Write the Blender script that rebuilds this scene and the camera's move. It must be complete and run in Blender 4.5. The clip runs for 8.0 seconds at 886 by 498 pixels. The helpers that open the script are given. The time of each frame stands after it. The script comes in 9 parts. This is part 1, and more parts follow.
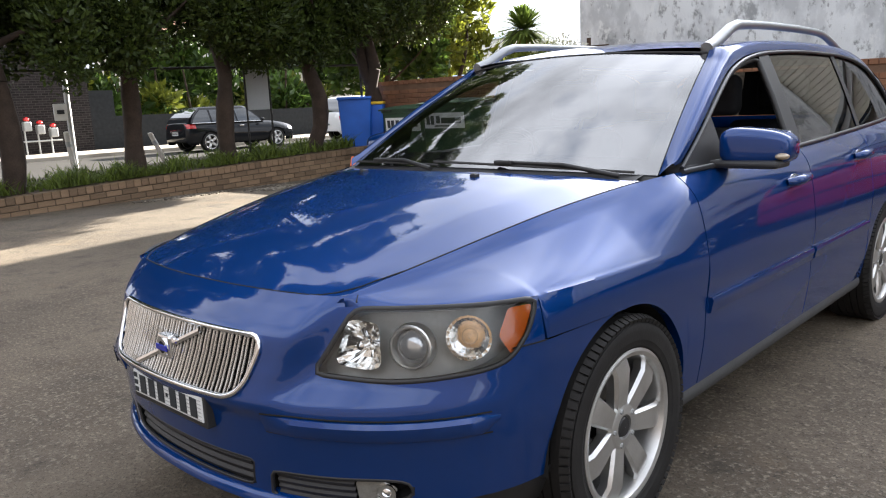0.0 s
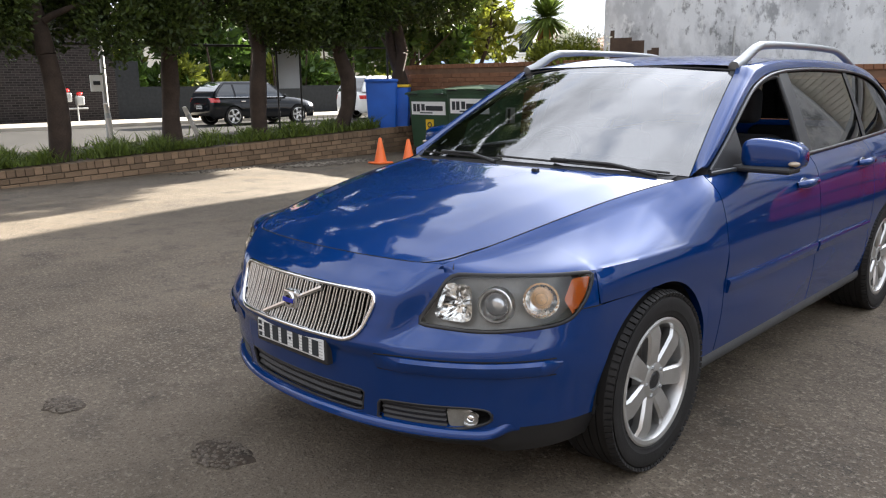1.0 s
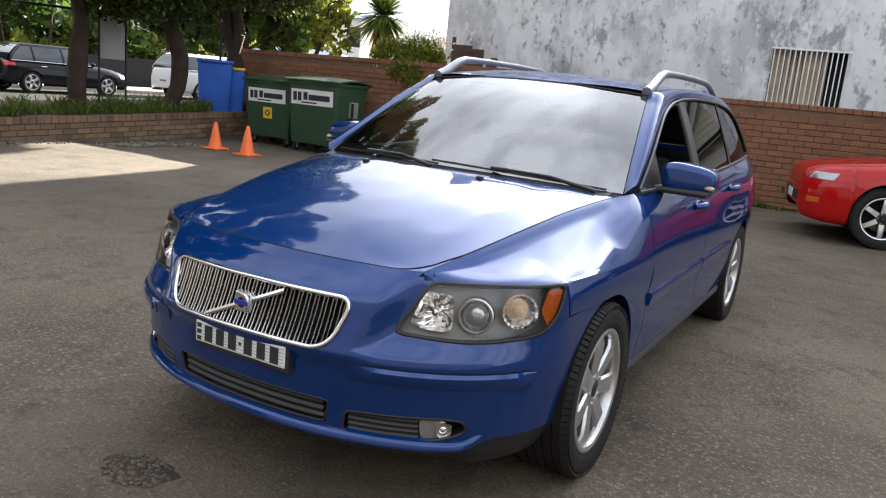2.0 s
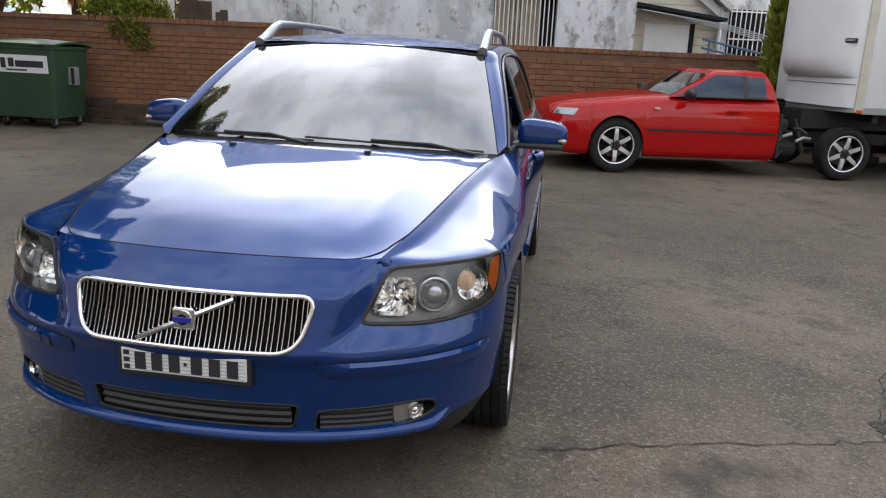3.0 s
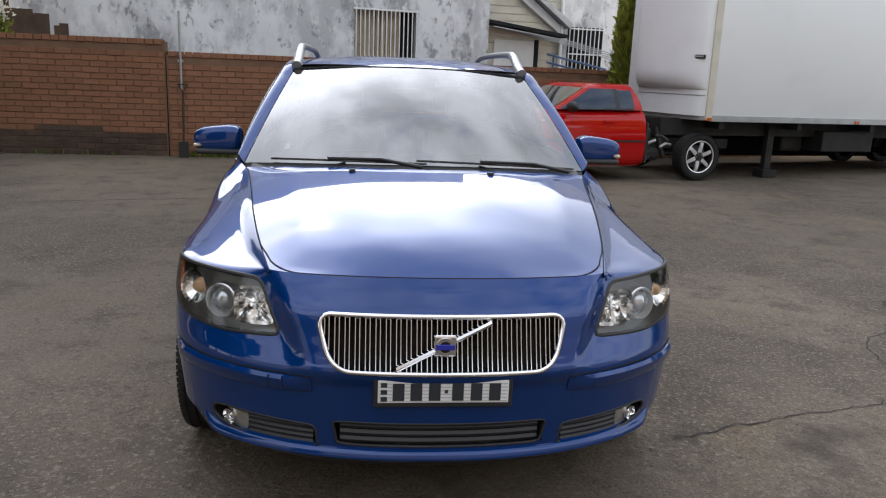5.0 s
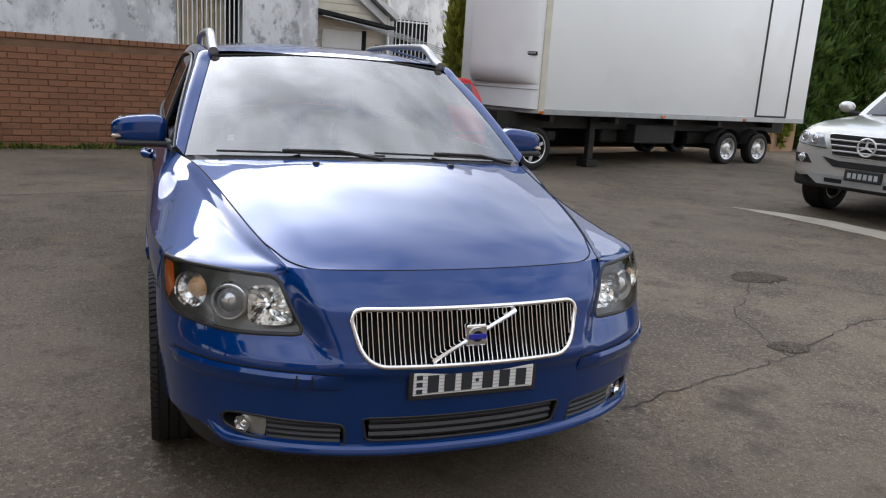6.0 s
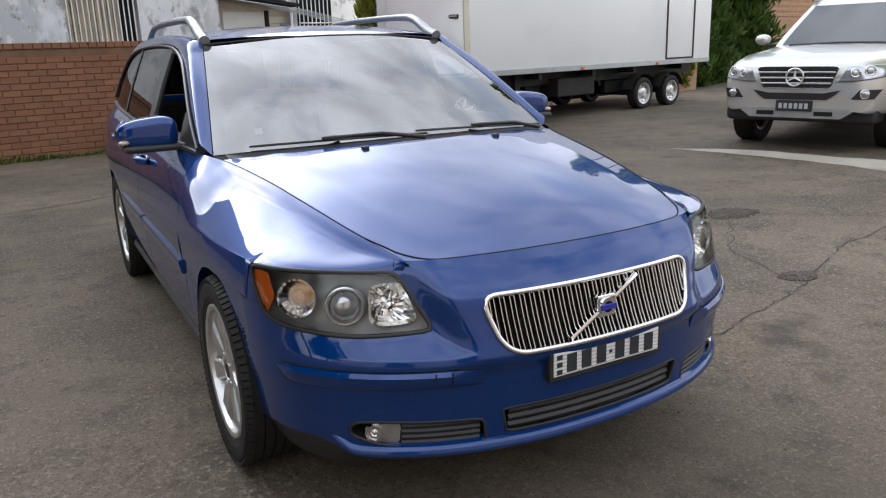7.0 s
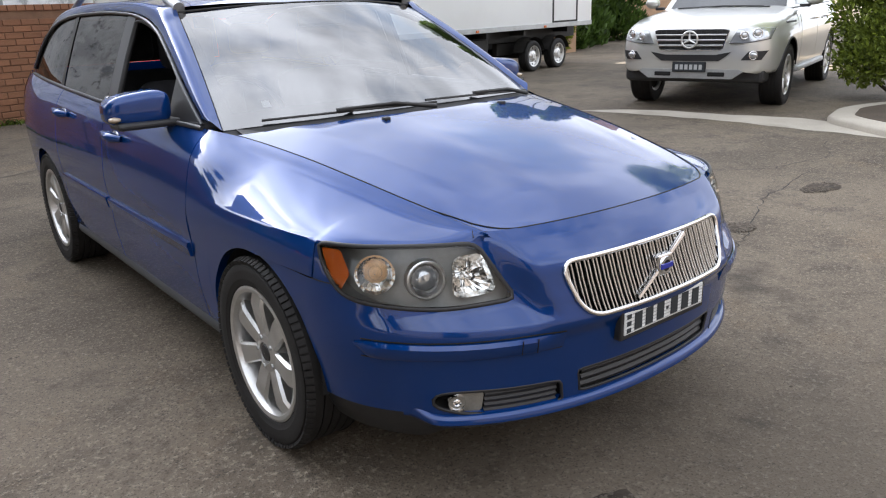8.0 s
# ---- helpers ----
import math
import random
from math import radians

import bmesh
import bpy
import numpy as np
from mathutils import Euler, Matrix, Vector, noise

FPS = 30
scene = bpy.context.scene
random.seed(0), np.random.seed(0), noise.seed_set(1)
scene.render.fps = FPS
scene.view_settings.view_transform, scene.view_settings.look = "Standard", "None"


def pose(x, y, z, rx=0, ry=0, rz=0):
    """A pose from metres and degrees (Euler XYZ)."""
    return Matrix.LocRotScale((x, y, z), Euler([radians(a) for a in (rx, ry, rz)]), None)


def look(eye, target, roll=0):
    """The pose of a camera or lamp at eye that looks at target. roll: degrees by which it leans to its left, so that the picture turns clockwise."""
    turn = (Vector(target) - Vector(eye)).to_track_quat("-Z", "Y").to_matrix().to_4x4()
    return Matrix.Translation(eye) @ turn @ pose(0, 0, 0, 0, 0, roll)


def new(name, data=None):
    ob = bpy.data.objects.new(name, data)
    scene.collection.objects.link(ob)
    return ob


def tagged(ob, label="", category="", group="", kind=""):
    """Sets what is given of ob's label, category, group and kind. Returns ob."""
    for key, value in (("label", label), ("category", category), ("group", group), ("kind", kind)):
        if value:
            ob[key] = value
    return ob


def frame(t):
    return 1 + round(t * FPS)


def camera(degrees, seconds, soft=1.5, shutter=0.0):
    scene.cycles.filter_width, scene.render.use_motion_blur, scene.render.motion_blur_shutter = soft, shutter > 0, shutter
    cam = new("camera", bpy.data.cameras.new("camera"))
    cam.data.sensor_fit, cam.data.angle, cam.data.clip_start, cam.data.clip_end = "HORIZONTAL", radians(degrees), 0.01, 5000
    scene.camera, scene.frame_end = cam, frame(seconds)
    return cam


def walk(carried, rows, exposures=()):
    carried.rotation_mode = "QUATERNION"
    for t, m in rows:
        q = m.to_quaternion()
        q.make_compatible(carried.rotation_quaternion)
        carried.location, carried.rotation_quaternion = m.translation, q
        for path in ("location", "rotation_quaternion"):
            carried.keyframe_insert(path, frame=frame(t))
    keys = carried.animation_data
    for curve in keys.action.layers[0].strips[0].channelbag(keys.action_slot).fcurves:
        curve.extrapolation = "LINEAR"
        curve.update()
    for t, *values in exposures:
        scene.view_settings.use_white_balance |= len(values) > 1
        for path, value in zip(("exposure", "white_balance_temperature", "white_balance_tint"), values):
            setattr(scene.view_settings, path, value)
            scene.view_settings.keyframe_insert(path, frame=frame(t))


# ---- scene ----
cam = camera(60.3, 8.0, soft=1.15)
PATH = [
    (0, (1.882, -1.788, 1.232), (0.529, -0.363, 0.858), -2.7),
    (0.2, (1.967, -1.896, 1.255), (0.622, -0.467, 0.873), -1.9),
    (0.5, (2.05, -2.064, 1.281), (0.652, -0.695, 0.864), -1.8),
    (1, (2.06, -2.288, 1.325), (0.699, -0.885, 0.904), -0.5),
    (1.5, (1.881, -2.499, 1.348), (0.665, -0.945, 1.022), 1.4),
    (1.8, (1.739, -2.545, 1.336), (0.657, -0.919, 0.905), 3.5),
    (2, (1.611, -2.547, 1.327), (0.651, -0.842, 0.914), 5.3),
    (2.2, (1.464, -2.57, 1.327), (0.623, -0.792, 0.967), 2.2),
    (3.3, (0.816, -2.8, 1.389), (0.613, -0.881, 0.866), 4.0),
    (3.5, (0.696, -2.819, 1.386), (0.507, -0.891, 0.889), 3.4),
    (3.6, (0.645, -2.835, 1.348), (0.493, -0.892, 0.901), 2.7),
    (3.7, (0.582, -2.825, 1.355), (0.402, -0.880, 0.926), 1.9),
    (3.8, (0.520, -2.828, 1.343), (0.376, -0.864, 0.993), 1.4),
    (3.9, (0.463, -2.829, 1.357), (0.388, -0.867, 0.978), -0.1),
    (4, (0.369, -2.821, 1.362), (0.343, -0.871, 0.917), 2.3),
    (4.2, (0.235, -2.841, 1.368), (0.252, -0.904, 0.873), 5.0),
    (5.3, (-0.413, -2.904, 1.378), (-0.067, -0.983, 0.939), 0.7),
    (5.5, (-0.528, -2.839, 1.372), (-0.089, -0.947, 0.894), 0.7),
    (5.8, (-0.725, -2.801, 1.365), (-0.175, -0.933, 0.911), 2.9),
    (6, (-0.855, -2.783, 1.353), (-0.148, -0.966, 0.909), 3.7),
    (6.5, (-1.097, -2.661, 1.353), (-0.26, -0.915, 0.849), 2.1),
    (7, (-1.333, -2.424, 1.338), (-0.413, -0.724, 0.824), -1.9),
    (7.3, (-1.463, -2.332, 1.345), (-0.476, -0.682, 0.794), 1.0),
    (7.5, (-1.544, -2.278, 1.331), (-0.508, -0.651, 0.803), 0.6),
    (8, (-1.785, -2.132, 1.372), (-0.608, -0.635, 0.761), -2.0),
]
walk(cam, [(t, look(eye, target, roll)) for t, eye, target, roll in PATH], [(0.0, 2.85), (1.0, 2.82), (2.0, 2.70), (3.5, 2.56), (5.5, 2.46), (6.5, 2.58), (7.0, 2.72), (8.0, 3.0)])

# ---- world, sun ----
SUN_AZ, SUN_EL = radians(-7), radians(22)      # azimuth from +y towards +x
sun_dir = Vector((math.sin(SUN_AZ) * math.cos(SUN_EL), math.cos(SUN_AZ) * math.cos(SUN_EL), math.sin(SUN_EL)))
world = bpy.data.worlds.new("sky")
scene.world = world
world.use_nodes = True
wn, wl = world.node_tree.nodes, world.node_tree.links
wn.clear()
w_out = wn.new("ShaderNodeOutputWorld")
w_bg = wn.new("ShaderNodeBackground")
w_sky = wn.new("ShaderNodeTexSky")
w_sky.sky_type = "NISHITA"
w_sky.sun_disc = False
w_sky.sun_elevation = SUN_EL
w_sky.sun_rotation = SUN_AZ
w_sky.dust_density = 2.0
w_geo = wn.new("ShaderNodeTexCoord")
w_map = wn.new("ShaderNodeMapping")
w_map.inputs["Scale"].default_value = (1.3, 1.3, 1.9)
w_map.inputs["Location"].default_value = (3.1, 0.7, 1.9)
w_noise = wn.new("ShaderNodeTexNoise")
w_noise.inputs["Scale"].default_value = 2.7
w_noise.inputs["Detail"].default_value = 7.0
w_noise.inputs["Roughness"].default_value = 0.55
w_ramp = wn.new("ShaderNodeValToRGB")
w_ramp.color_ramp.elements[0].position = 0.25
w_ramp.color_ramp.elements[0].color = (0.12, 0.12, 0.12, 1)
w_ramp.color_ramp.elements[1].position = 0.47
w_mix = wn.new("ShaderNodeMix")
w_mix.data_type = "RGBA"
wl.new(w_geo.outputs["Generated"], w_map.inputs[0])
wl.new(w_map.outputs[0], w_noise.inputs["Vector"])
wl.new(w_noise.outputs["Fac"], w_ramp.inputs[0])
wl.new(w_ramp.outputs[0], w_mix.inputs[0])
# the cloud itself is thicker and thinner from place to place
w_thick = wn.new("ShaderNodeTexNoise")
w_thick.inputs["Scale"].default_value, w_thick.inputs["Detail"].default_value = 3.2, 4.0
w_range = wn.new("ShaderNodeMapRange")
w_range.inputs["From Min"].default_value, w_range.inputs["From Max"].default_value = 0.36, 0.64
w_range.inputs["To Min"].default_value, w_range.inputs["To Max"].default_value = 0.78, 1.28
w_white = wn.new("ShaderNodeVectorMath")
w_white.operation = "SCALE"
w_white.inputs[0].default_value = (4.4, 4.6, 5.1)
wl.new(w_map.outputs[0], w_thick.inputs["Vector"])
wl.new(w_thick.outputs["Fac"], w_range.inputs["Value"])
wl.new(w_range.outputs[0], w_white.inputs["Scale"])
wl.new(w_white.outputs[0], w_mix.inputs[7])
wl.new(w_sky.outputs[0], w_mix.inputs[6])
# thin cloud glows round the hidden sun
w_dot = wn.new("ShaderNodeVectorMath")
w_dot.operation = "DOT_PRODUCT"
w_nrm = wn.new("ShaderNodeVectorMath")
w_nrm.operation = "NORMALIZE"
wl.new(w_geo.outputs["Generated"], w_nrm.inputs[0])
wl.new(w_nrm.outputs[0], w_dot.inputs[0])
w_dot.inputs[1].default_value = sun_dir
w_glow = wn.new("ShaderNodeMapRange")
w_glow.inputs["From Min"].default_value, w_glow.inputs["From Max"].default_value = -0.2, 1.0
w_glow.inputs["To Min"].default_value, w_glow.inputs["To Max"].default_value = 0.0, 1.0
wl.new(w_dot.outputs["Value"], w_glow.inputs["Value"])
w_pow = wn.new("ShaderNodeMath")
w_pow.operation = "POWER"
w_pow.inputs[1].default_value = 20.0
wl.new(w_glow.outputs[0], w_pow.inputs[0])
w_ma = wn.new("ShaderNodeMath")
w_ma.operation = "MULTIPLY_ADD"
w_ma.inputs[1].default_value, w_ma.inputs[2].default_value = 7.0, 1.0
wl.new(w_pow.outputs[0], w_ma.inputs[0])
w_scale = wn.new("ShaderNodeVectorMath")
w_scale.operation = "SCALE"
wl.new(w_mix.outputs[2], w_scale.inputs[0])
wl.new(w_ma.outputs[0], w_scale.inputs["Scale"])
wl.new(w_scale.outputs[0], w_bg.inputs["Color"])
w_bg.inputs["Strength"].default_value = 0.055
wl.new(w_bg.outputs[0], w_out.inputs["Surface"])
sun_data = bpy.data.lights.new("sun", "SUN")
sun_data.energy, sun_data.angle, sun_data.color = 5.0, radians(0.6), (1.0, 0.93, 0.82)
sun_ob = new("sun", sun_data)
sun_ob.matrix_world = look(sun_dir * 60, (0, 0, 0))

# ---- materials ----
def mat(name, color, rough=0.6, metal=0.0, vary=0.25, scale=8.0, fine=90.0, bump=0.0, coat=0.0, dark=None, obj_random=0.0, spec=0.5, coords="Object", stain=0.0, stain_color=(0.05, 0.045, 0.04), stain_scale=1.2, island=False):
    """A surface with tone variation at two scales, optional bump, stains and a coat."""
    m = bpy.data.materials.new(name)
    m.use_nodes = True
    n, l = m.node_tree.nodes, m.node_tree.links
    b = n["Principled BSDF"]
    b.inputs["Roughness"].default_value, b.inputs["Metallic"].default_value = rough, metal
    b.inputs["Specular IOR Level"].default_value = spec
    b.inputs["Coat Weight"].default_value = coat
    b.inputs["Coat Roughness"].default_value = 0.03
    tc = n.new("ShaderNodeTexCoord")
    big, small = n.new("ShaderNodeTexNoise"), n.new("ShaderNodeTexNoise")
    big.inputs["Scale"].default_value, small.inputs["Scale"].default_value = scale, fine
    big.inputs["Detail"].default_value = 5.0
    small.inputs["Detail"].default_value = 3.0
    for t in (big, small):
        l.new(tc.outputs[coords], t.inputs["Vector"])
    add = n.new("ShaderNodeMath")
    add.operation = "MULTIPLY_ADD"
    l.new(small.outputs["Fac"], add.inputs[0])
    add.inputs[1].default_value = 0.5
    l.new(big.outputs["Fac"], add.inputs[2])
    ramp = n.new("ShaderNodeMapRange")
    ramp.inputs["From Min"].default_value, ramp.inputs["From Max"].default_value = 0.45, 1.05
    l.new(add.outputs[0], ramp.inputs["Value"])
    mix = n.new("ShaderNodeMix")
    mix.data_type = "RGBA"
    low = dark or tuple(c * (1 - vary) for c in color)
    high = tuple(min(1, c * (1 + vary * 0.7)) for c in color)
    mix.inputs[6].default_value, mix.inputs[7].default_value = (*low, 1), (*high, 1)
    l.new(ramp.outputs[0], mix.inputs[0])
    out = mix.outputs[2]
    if stain:
        sn = n.new("ShaderNodeTexNoise")
        sn.inputs["Scale"].default_value, sn.inputs["Detail"].default_value = stain_scale, 6.0
        l.new(tc.outputs[coords], sn.inputs["Vector"])
        sr = n.new("ShaderNodeMapRange")
        sr.inputs["From Min"].default_value, sr.inputs["From Max"].default_value = 0.52, 0.68
        sr.inputs["To Max"].default_value = stain
        l.new(sn.outputs["Fac"], sr.inputs["Value"])
        sm = n.new("ShaderNodeMix")
        sm.data_type = "RGBA"
        sm.inputs[7].default_value = (*stain_color, 1)
        l.new(sr.outputs[0], sm.inputs[0])
        l.new(out, sm.inputs[6])
        out = sm.outputs[2]
    if obj_random:
        oi = n.new("ShaderNodeNewGeometry" if island else "ShaderNodeObjectInfo")
        hv = n.new("ShaderNodeHueSaturation")
        mr = n.new("ShaderNodeMapRange")
        mr.inputs["To Min"].default_value, mr.inputs["To Max"].default_value = 1 - obj_random, 1 + obj_random
        l.new(oi.outputs["Random Per Island" if island else "Random"], mr.inputs["Value"])
        l.new(mr.outputs[0], hv.inputs["Value"])
        l.new(out, hv.inputs["Color"])
        out = hv.outputs[0]
    l.new(out, b.inputs["Base Color"])
    if bump:
        bp = n.new("ShaderNodeBump")
        bp.inputs["Strength"].default_value, bp.inputs["Distance"].default_value = bump, 0.01
        l.new(add.outputs[0], bp.inputs["Height"])
        l.new(bp.outputs[0], b.inputs["Normal"])
    return m


def glass(name, tint, rough=0.0, ior=1.7):
    """Thin glazing: a mirror-like coat over a tinted see-through body."""
    m = bpy.data.materials.new(name)
    m.use_nodes = True
    n, l = m.node_tree.nodes, m.node_tree.links
    n.clear()
    out, mx = n.new("ShaderNodeOutputMaterial"), n.new("ShaderNodeMixShader")
    tr, gl, fr = n.new("ShaderNodeBsdfTransparent"), n.new("ShaderNodeBsdfGlossy"), n.new("ShaderNodeFresnel")
    tr.inputs["Color"].default_value = (*tint, 1)
    gl.inputs["Roughness"].default_value = rough
    fr.inputs["IOR"].default_value = ior
    l.new(fr.outputs[0], mx.inputs[0])
    l.new(tr.outputs[0], mx.inputs[1])
    l.new(gl.outputs[0], mx.inputs[2])
    l.new(mx.outputs[0], out.inputs["Surface"])
    return m


PAINT_BLUE = mat("blue_metallic_paint", (0.0006, 0.0330, 0.165), 0.36, 0.38, 0.12, 3.0, 900.0, 0.0, 1.0, spec=0.0)
PAINT_BLUE.node_tree.nodes["Principled BSDF"].inputs["Coat IOR"].default_value = 1.56
PAINT_RED = mat("red_paint", (0.41, 0.0066, 0.0066), 0.35, 0.0, 0.08, 3.0, 300.0, 0.0, 0.8, spec=0.0)
PAINT_SILVER = mat("silver_paint", (0.62, 0.62, 0.59), 0.28, 0.55, 0.05, 3.0, 600.0, 0.0, 0.9)
PAINT_WHITE = mat("white_paint", (0.75, 0.75, 0.74), 0.35, 0.0, 0.05, 3.0, 300.0, 0.0, 0.8)
PAINT_BLACK = mat("black_paint", (0.010, 0.011, 0.013), 0.3, 0.0, 0.1, 3.0, 300.0, 0.0, 0.6, spec=0.0)
DISC_STEEL = mat("worn_disc_steel", (0.16, 0.15, 0.14), 0.4, 0.8, 0.2)
RUBBER = mat("tyre_rubber", (0.016, 0.015, 0.0145), 0.7, 0.0, 0.35, 14.0, 160.0, 0.15, spec=0.3)
BLACK_PLASTIC = mat("black_plastic", (0.018, 0.018, 0.019), 0.5, 0.0, 0.25, 12.0, 200.0, 0.1)
GREY_PLASTIC = mat("grey_plastic", (0.05, 0.052, 0.055), 0.55, 0.0, 0.2, 12.0, 260.0, 0.1)
# Near-black: the darkness of gaps and unlit hollows is put into the colour.
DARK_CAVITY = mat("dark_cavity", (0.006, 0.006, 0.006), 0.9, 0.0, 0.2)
ALLOY = mat("alloy_wheel", (0.62, 0.62, 0.61), 0.33, 0.85, 0.12, 9.0, 220.0, 0.04, stain=0.25, stain_color=(0.2, 0.18, 0.15), stain_scale=6.0)
CHROME = mat("chrome", (0.82, 0.82, 0.83), 0.08, 1.0, 0.03)
RAIL_GREY = mat("satin_aluminium", (0.30, 0.31, 0.32), 0.36, 0.7, 0.08)
SEAT_GREY = mat("seat_fabric", (0.035, 0.035, 0.04), 0.85, 0.0, 0.25, 20.0, 300.0, 0.2)
GLASS_CLEAR = glass("clear_glass", (0.40, 0.43, 0.44), ior=3.6)
GLASS_TINT = glass("tinted_glass", (0.13, 0.145, 0.145), ior=1.9)
GLASS_LENS = glass("lens_glass", (0.95, 0.96, 0.96), ior=1.5)
AMBER = mat("amber_plastic", (0.55, 0.11, 0.008), 0.2, 0.0, 0.15, 30.0, 200.0, 0.1, 0.6)
RED_LENS = mat("red_lens", (0.5, 0.015, 0.015), 0.2, 0.0, 0.15, 30.0, 200.0, 0.1, 0.6)
BRICK = mat("orange_brown_brick", (0.2214, 0.1025, 0.0533), 0.88, 0.0, 0.3, 2.0, 60.0, 0.4, obj_random=0.13, stain=0.4, stain_color=(0.0738, 0.041, 0.0287), stain_scale=2.0)
BRICK_LOW = mat("tan_brown_brick", (0.1927, 0.1271, 0.0754), 0.88, 0.0, 0.35, 4.0, 60.0, 0.4, obj_random=0.3, stain=0.6, stain_color=(0.0656, 0.0451, 0.0287), stain_scale=2.0)
BRICK_JOIN = mat("orange_brown_bricks", (0.2214, 0.1025, 0.0533), 0.88, 0.0, 0.3, 2.0, 60.0, 0.4, obj_random=0.13, island=True, stain=0.4, stain_color=(0.0738, 0.041, 0.0287), stain_scale=2.0)
BRICK_LOW_JOIN = mat("tan_brown_bricks", (0.1927, 0.1271, 0.0754), 0.88, 0.0, 0.35, 4.0, 60.0, 0.4, obj_random=0.3, island=True, stain=0.6, stain_color=(0.0656, 0.0451, 0.0287), stain_scale=2.0)
BRICK_DARK_BROWN = mat("dark_brown_brick", (0.0615, 0.0394, 0.0262), 0.85, 0.0, 0.5, 4.0, 60.0, 0.4, obj_random=0.3, island=True)
MORTAR_LOW = mat("mossy_mortar", (0.0861, 0.0672, 0.0459), 0.95, 0.0, 0.4, 5.0, 80.0, 0.3)
MORTAR = mat("mortar", (0.164, 0.0943, 0.0574), 0.95, 0.0, 0.3, 6.0, 80.0, 0.3)
CONCRETE = mat("concrete", (0.3854, 0.3526, 0.2993), 0.9, 0.0, 0.25, 1.5, 70.0, 0.3, stain=0.4, stain_color=(0.1312, 0.1148, 0.0902), spec=0.2)
ROAD = mat("far_asphalt", (0.052, 0.050, 0.047), 0.9, 0.0, 0.2, 0.5, 40.0, 0.2, spec=0.05)
SOIL = mat("soil", (0.0574, 0.041, 0.0262), 0.95, 0.0, 0.4, 3.0, 40.0, 0.6)
BARK = mat("bark", (0.044, 0.029, 0.020), 0.95, 0.0, 0.5, 6.0, 40.0, 0.9)
TRAILER_WHITE = mat("white_panel", (0.79, 0.80, 0.81), 0.4, 0.0, 0.04, 0.8, 60.0, 0.02, stain=0.12, stain_color=(0.3, 0.28, 0.25), stain_scale=0.7)
STEEL_DARK = mat("dark_steel", (0.03, 0.028, 0.026), 0.65, 0.4, 0.4, 6.0, 60.0, 0.2)
STEEL_GALV = mat("galvanised_steel", (0.42, 0.43, 0.43), 0.5, 0.7, 0.2, 6.0, 60.0, 0.1)
BIN_GREEN = mat("dark_green_plastic", (0.022, 0.062, 0.030), 0.5, 0.0, 0.2, 4.0, 100.0, 0.1, stain=0.3, stain_color=(0.05, 0.06, 0.04))
BIN_BLUE = mat("blue_plastic", (0.012, 0.11, 0.50), 0.5, 0.0, 0.15, 4.0, 100.0, 0.1)
YELLOW = mat("yellow_plastic", (0.70, 0.45, 0.02), 0.5, 0.0, 0.1)
ORANGE = mat("orange_plastic", (0.85, 0.16, 0.03), 0.5, 0.0, 0.15, 6.0, 80.0, 0.05)
WHITE_SIGN = mat("white_sign", (0.72, 0.73, 0.72), 0.5, 0.0, 0.05)
INK = mat("dark_ink", (0.02, 0.025, 0.03), 0.6, 0.0, 0.1)
GREY_BRICK = mat("dark_grey_brick", (0.040, 0.034, 0.033), 0.85, 0.0, 0.3, 4.0, 60.0, 0.3)
CREAM = mat("cream_boards", (0.5904, 0.5576, 0.4674), 0.75, 0.0, 0.15, 4.0, 60.0, 0.1)
TIMBER_SLAT = mat("weathered_slats", (0.42, 0.35, 0.24), 0.8, 0.0, 0.3, 4.0, 50.0, 0.2, obj_random=0.2)


def peeling_render():
    """Old render: white paint worn away in ragged patches over grey, with dark mould and bare brick spots."""
    m = mat("peeling_render", (0.696, 0.7134, 0.7221), 0.9, 0.0, 0.12, 1.5, 50.0, 0.25)
    n, l = m.node_tree.nodes, m.node_tree.links
    b = n["Principled BSDF"]
    base = b.inputs["Base Color"].links[0].from_socket
    tc = n.new("ShaderNodeTexCoord")
    mp = n.new("ShaderNodeMapping")
    mp.inputs["Scale"].default_value = (1.0, 1.0, 0.55)
    l.new(tc.outputs["Object"], mp.inputs[0])
    def layer(src, scale, lo, hi, color, strength, detail=9.0, rough=0.62):
        t, r, x = n.new("ShaderNodeTexNoise"), n.new("ShaderNodeMapRange"), n.new("ShaderNodeMix")
        t.inputs["Scale"].default_value, t.inputs["Detail"].default_value, t.inputs["Roughness"].default_value = scale, detail, rough
        r.inputs["From Min"].default_value, r.inputs["From Max"].default_value, r.inputs["To Max"].default_value = lo, hi, strength
        x.data_type = "RGBA"
        x.inputs[7].default_value = (*color, 1)
        l.new(mp.outputs[0], t.inputs["Vector"])
        l.new(t.outputs["Fac"], r.inputs["Value"])
        l.new(r.outputs[0], x.inputs[0])
        l.new(src, x.inputs[6])
        return x.outputs[2]
    c = layer(base, 0.9, 0.46, 0.56, (0.435, 0.4481, 0.4611), 0.9)
    c = layer(c, 4.2, 0.50, 0.60, (0.522, 0.5351, 0.5481), 0.75)
    c = layer(c, 2.1, 0.53, 0.60, (0.261, 0.2697, 0.2741), 0.85, 11.0, 0.70)
    c = layer(c, 7.0, 0.57, 0.64, (0.1653, 0.1696, 0.1696), 0.75, 11.0, 0.7)
    c = layer(c, 5.0, 0.55, 0.62, (0.696, 0.7047, 0.696), 0.85, 10.0, 0.7)
    l.new(c, b.inputs["Base Color"])
    return m


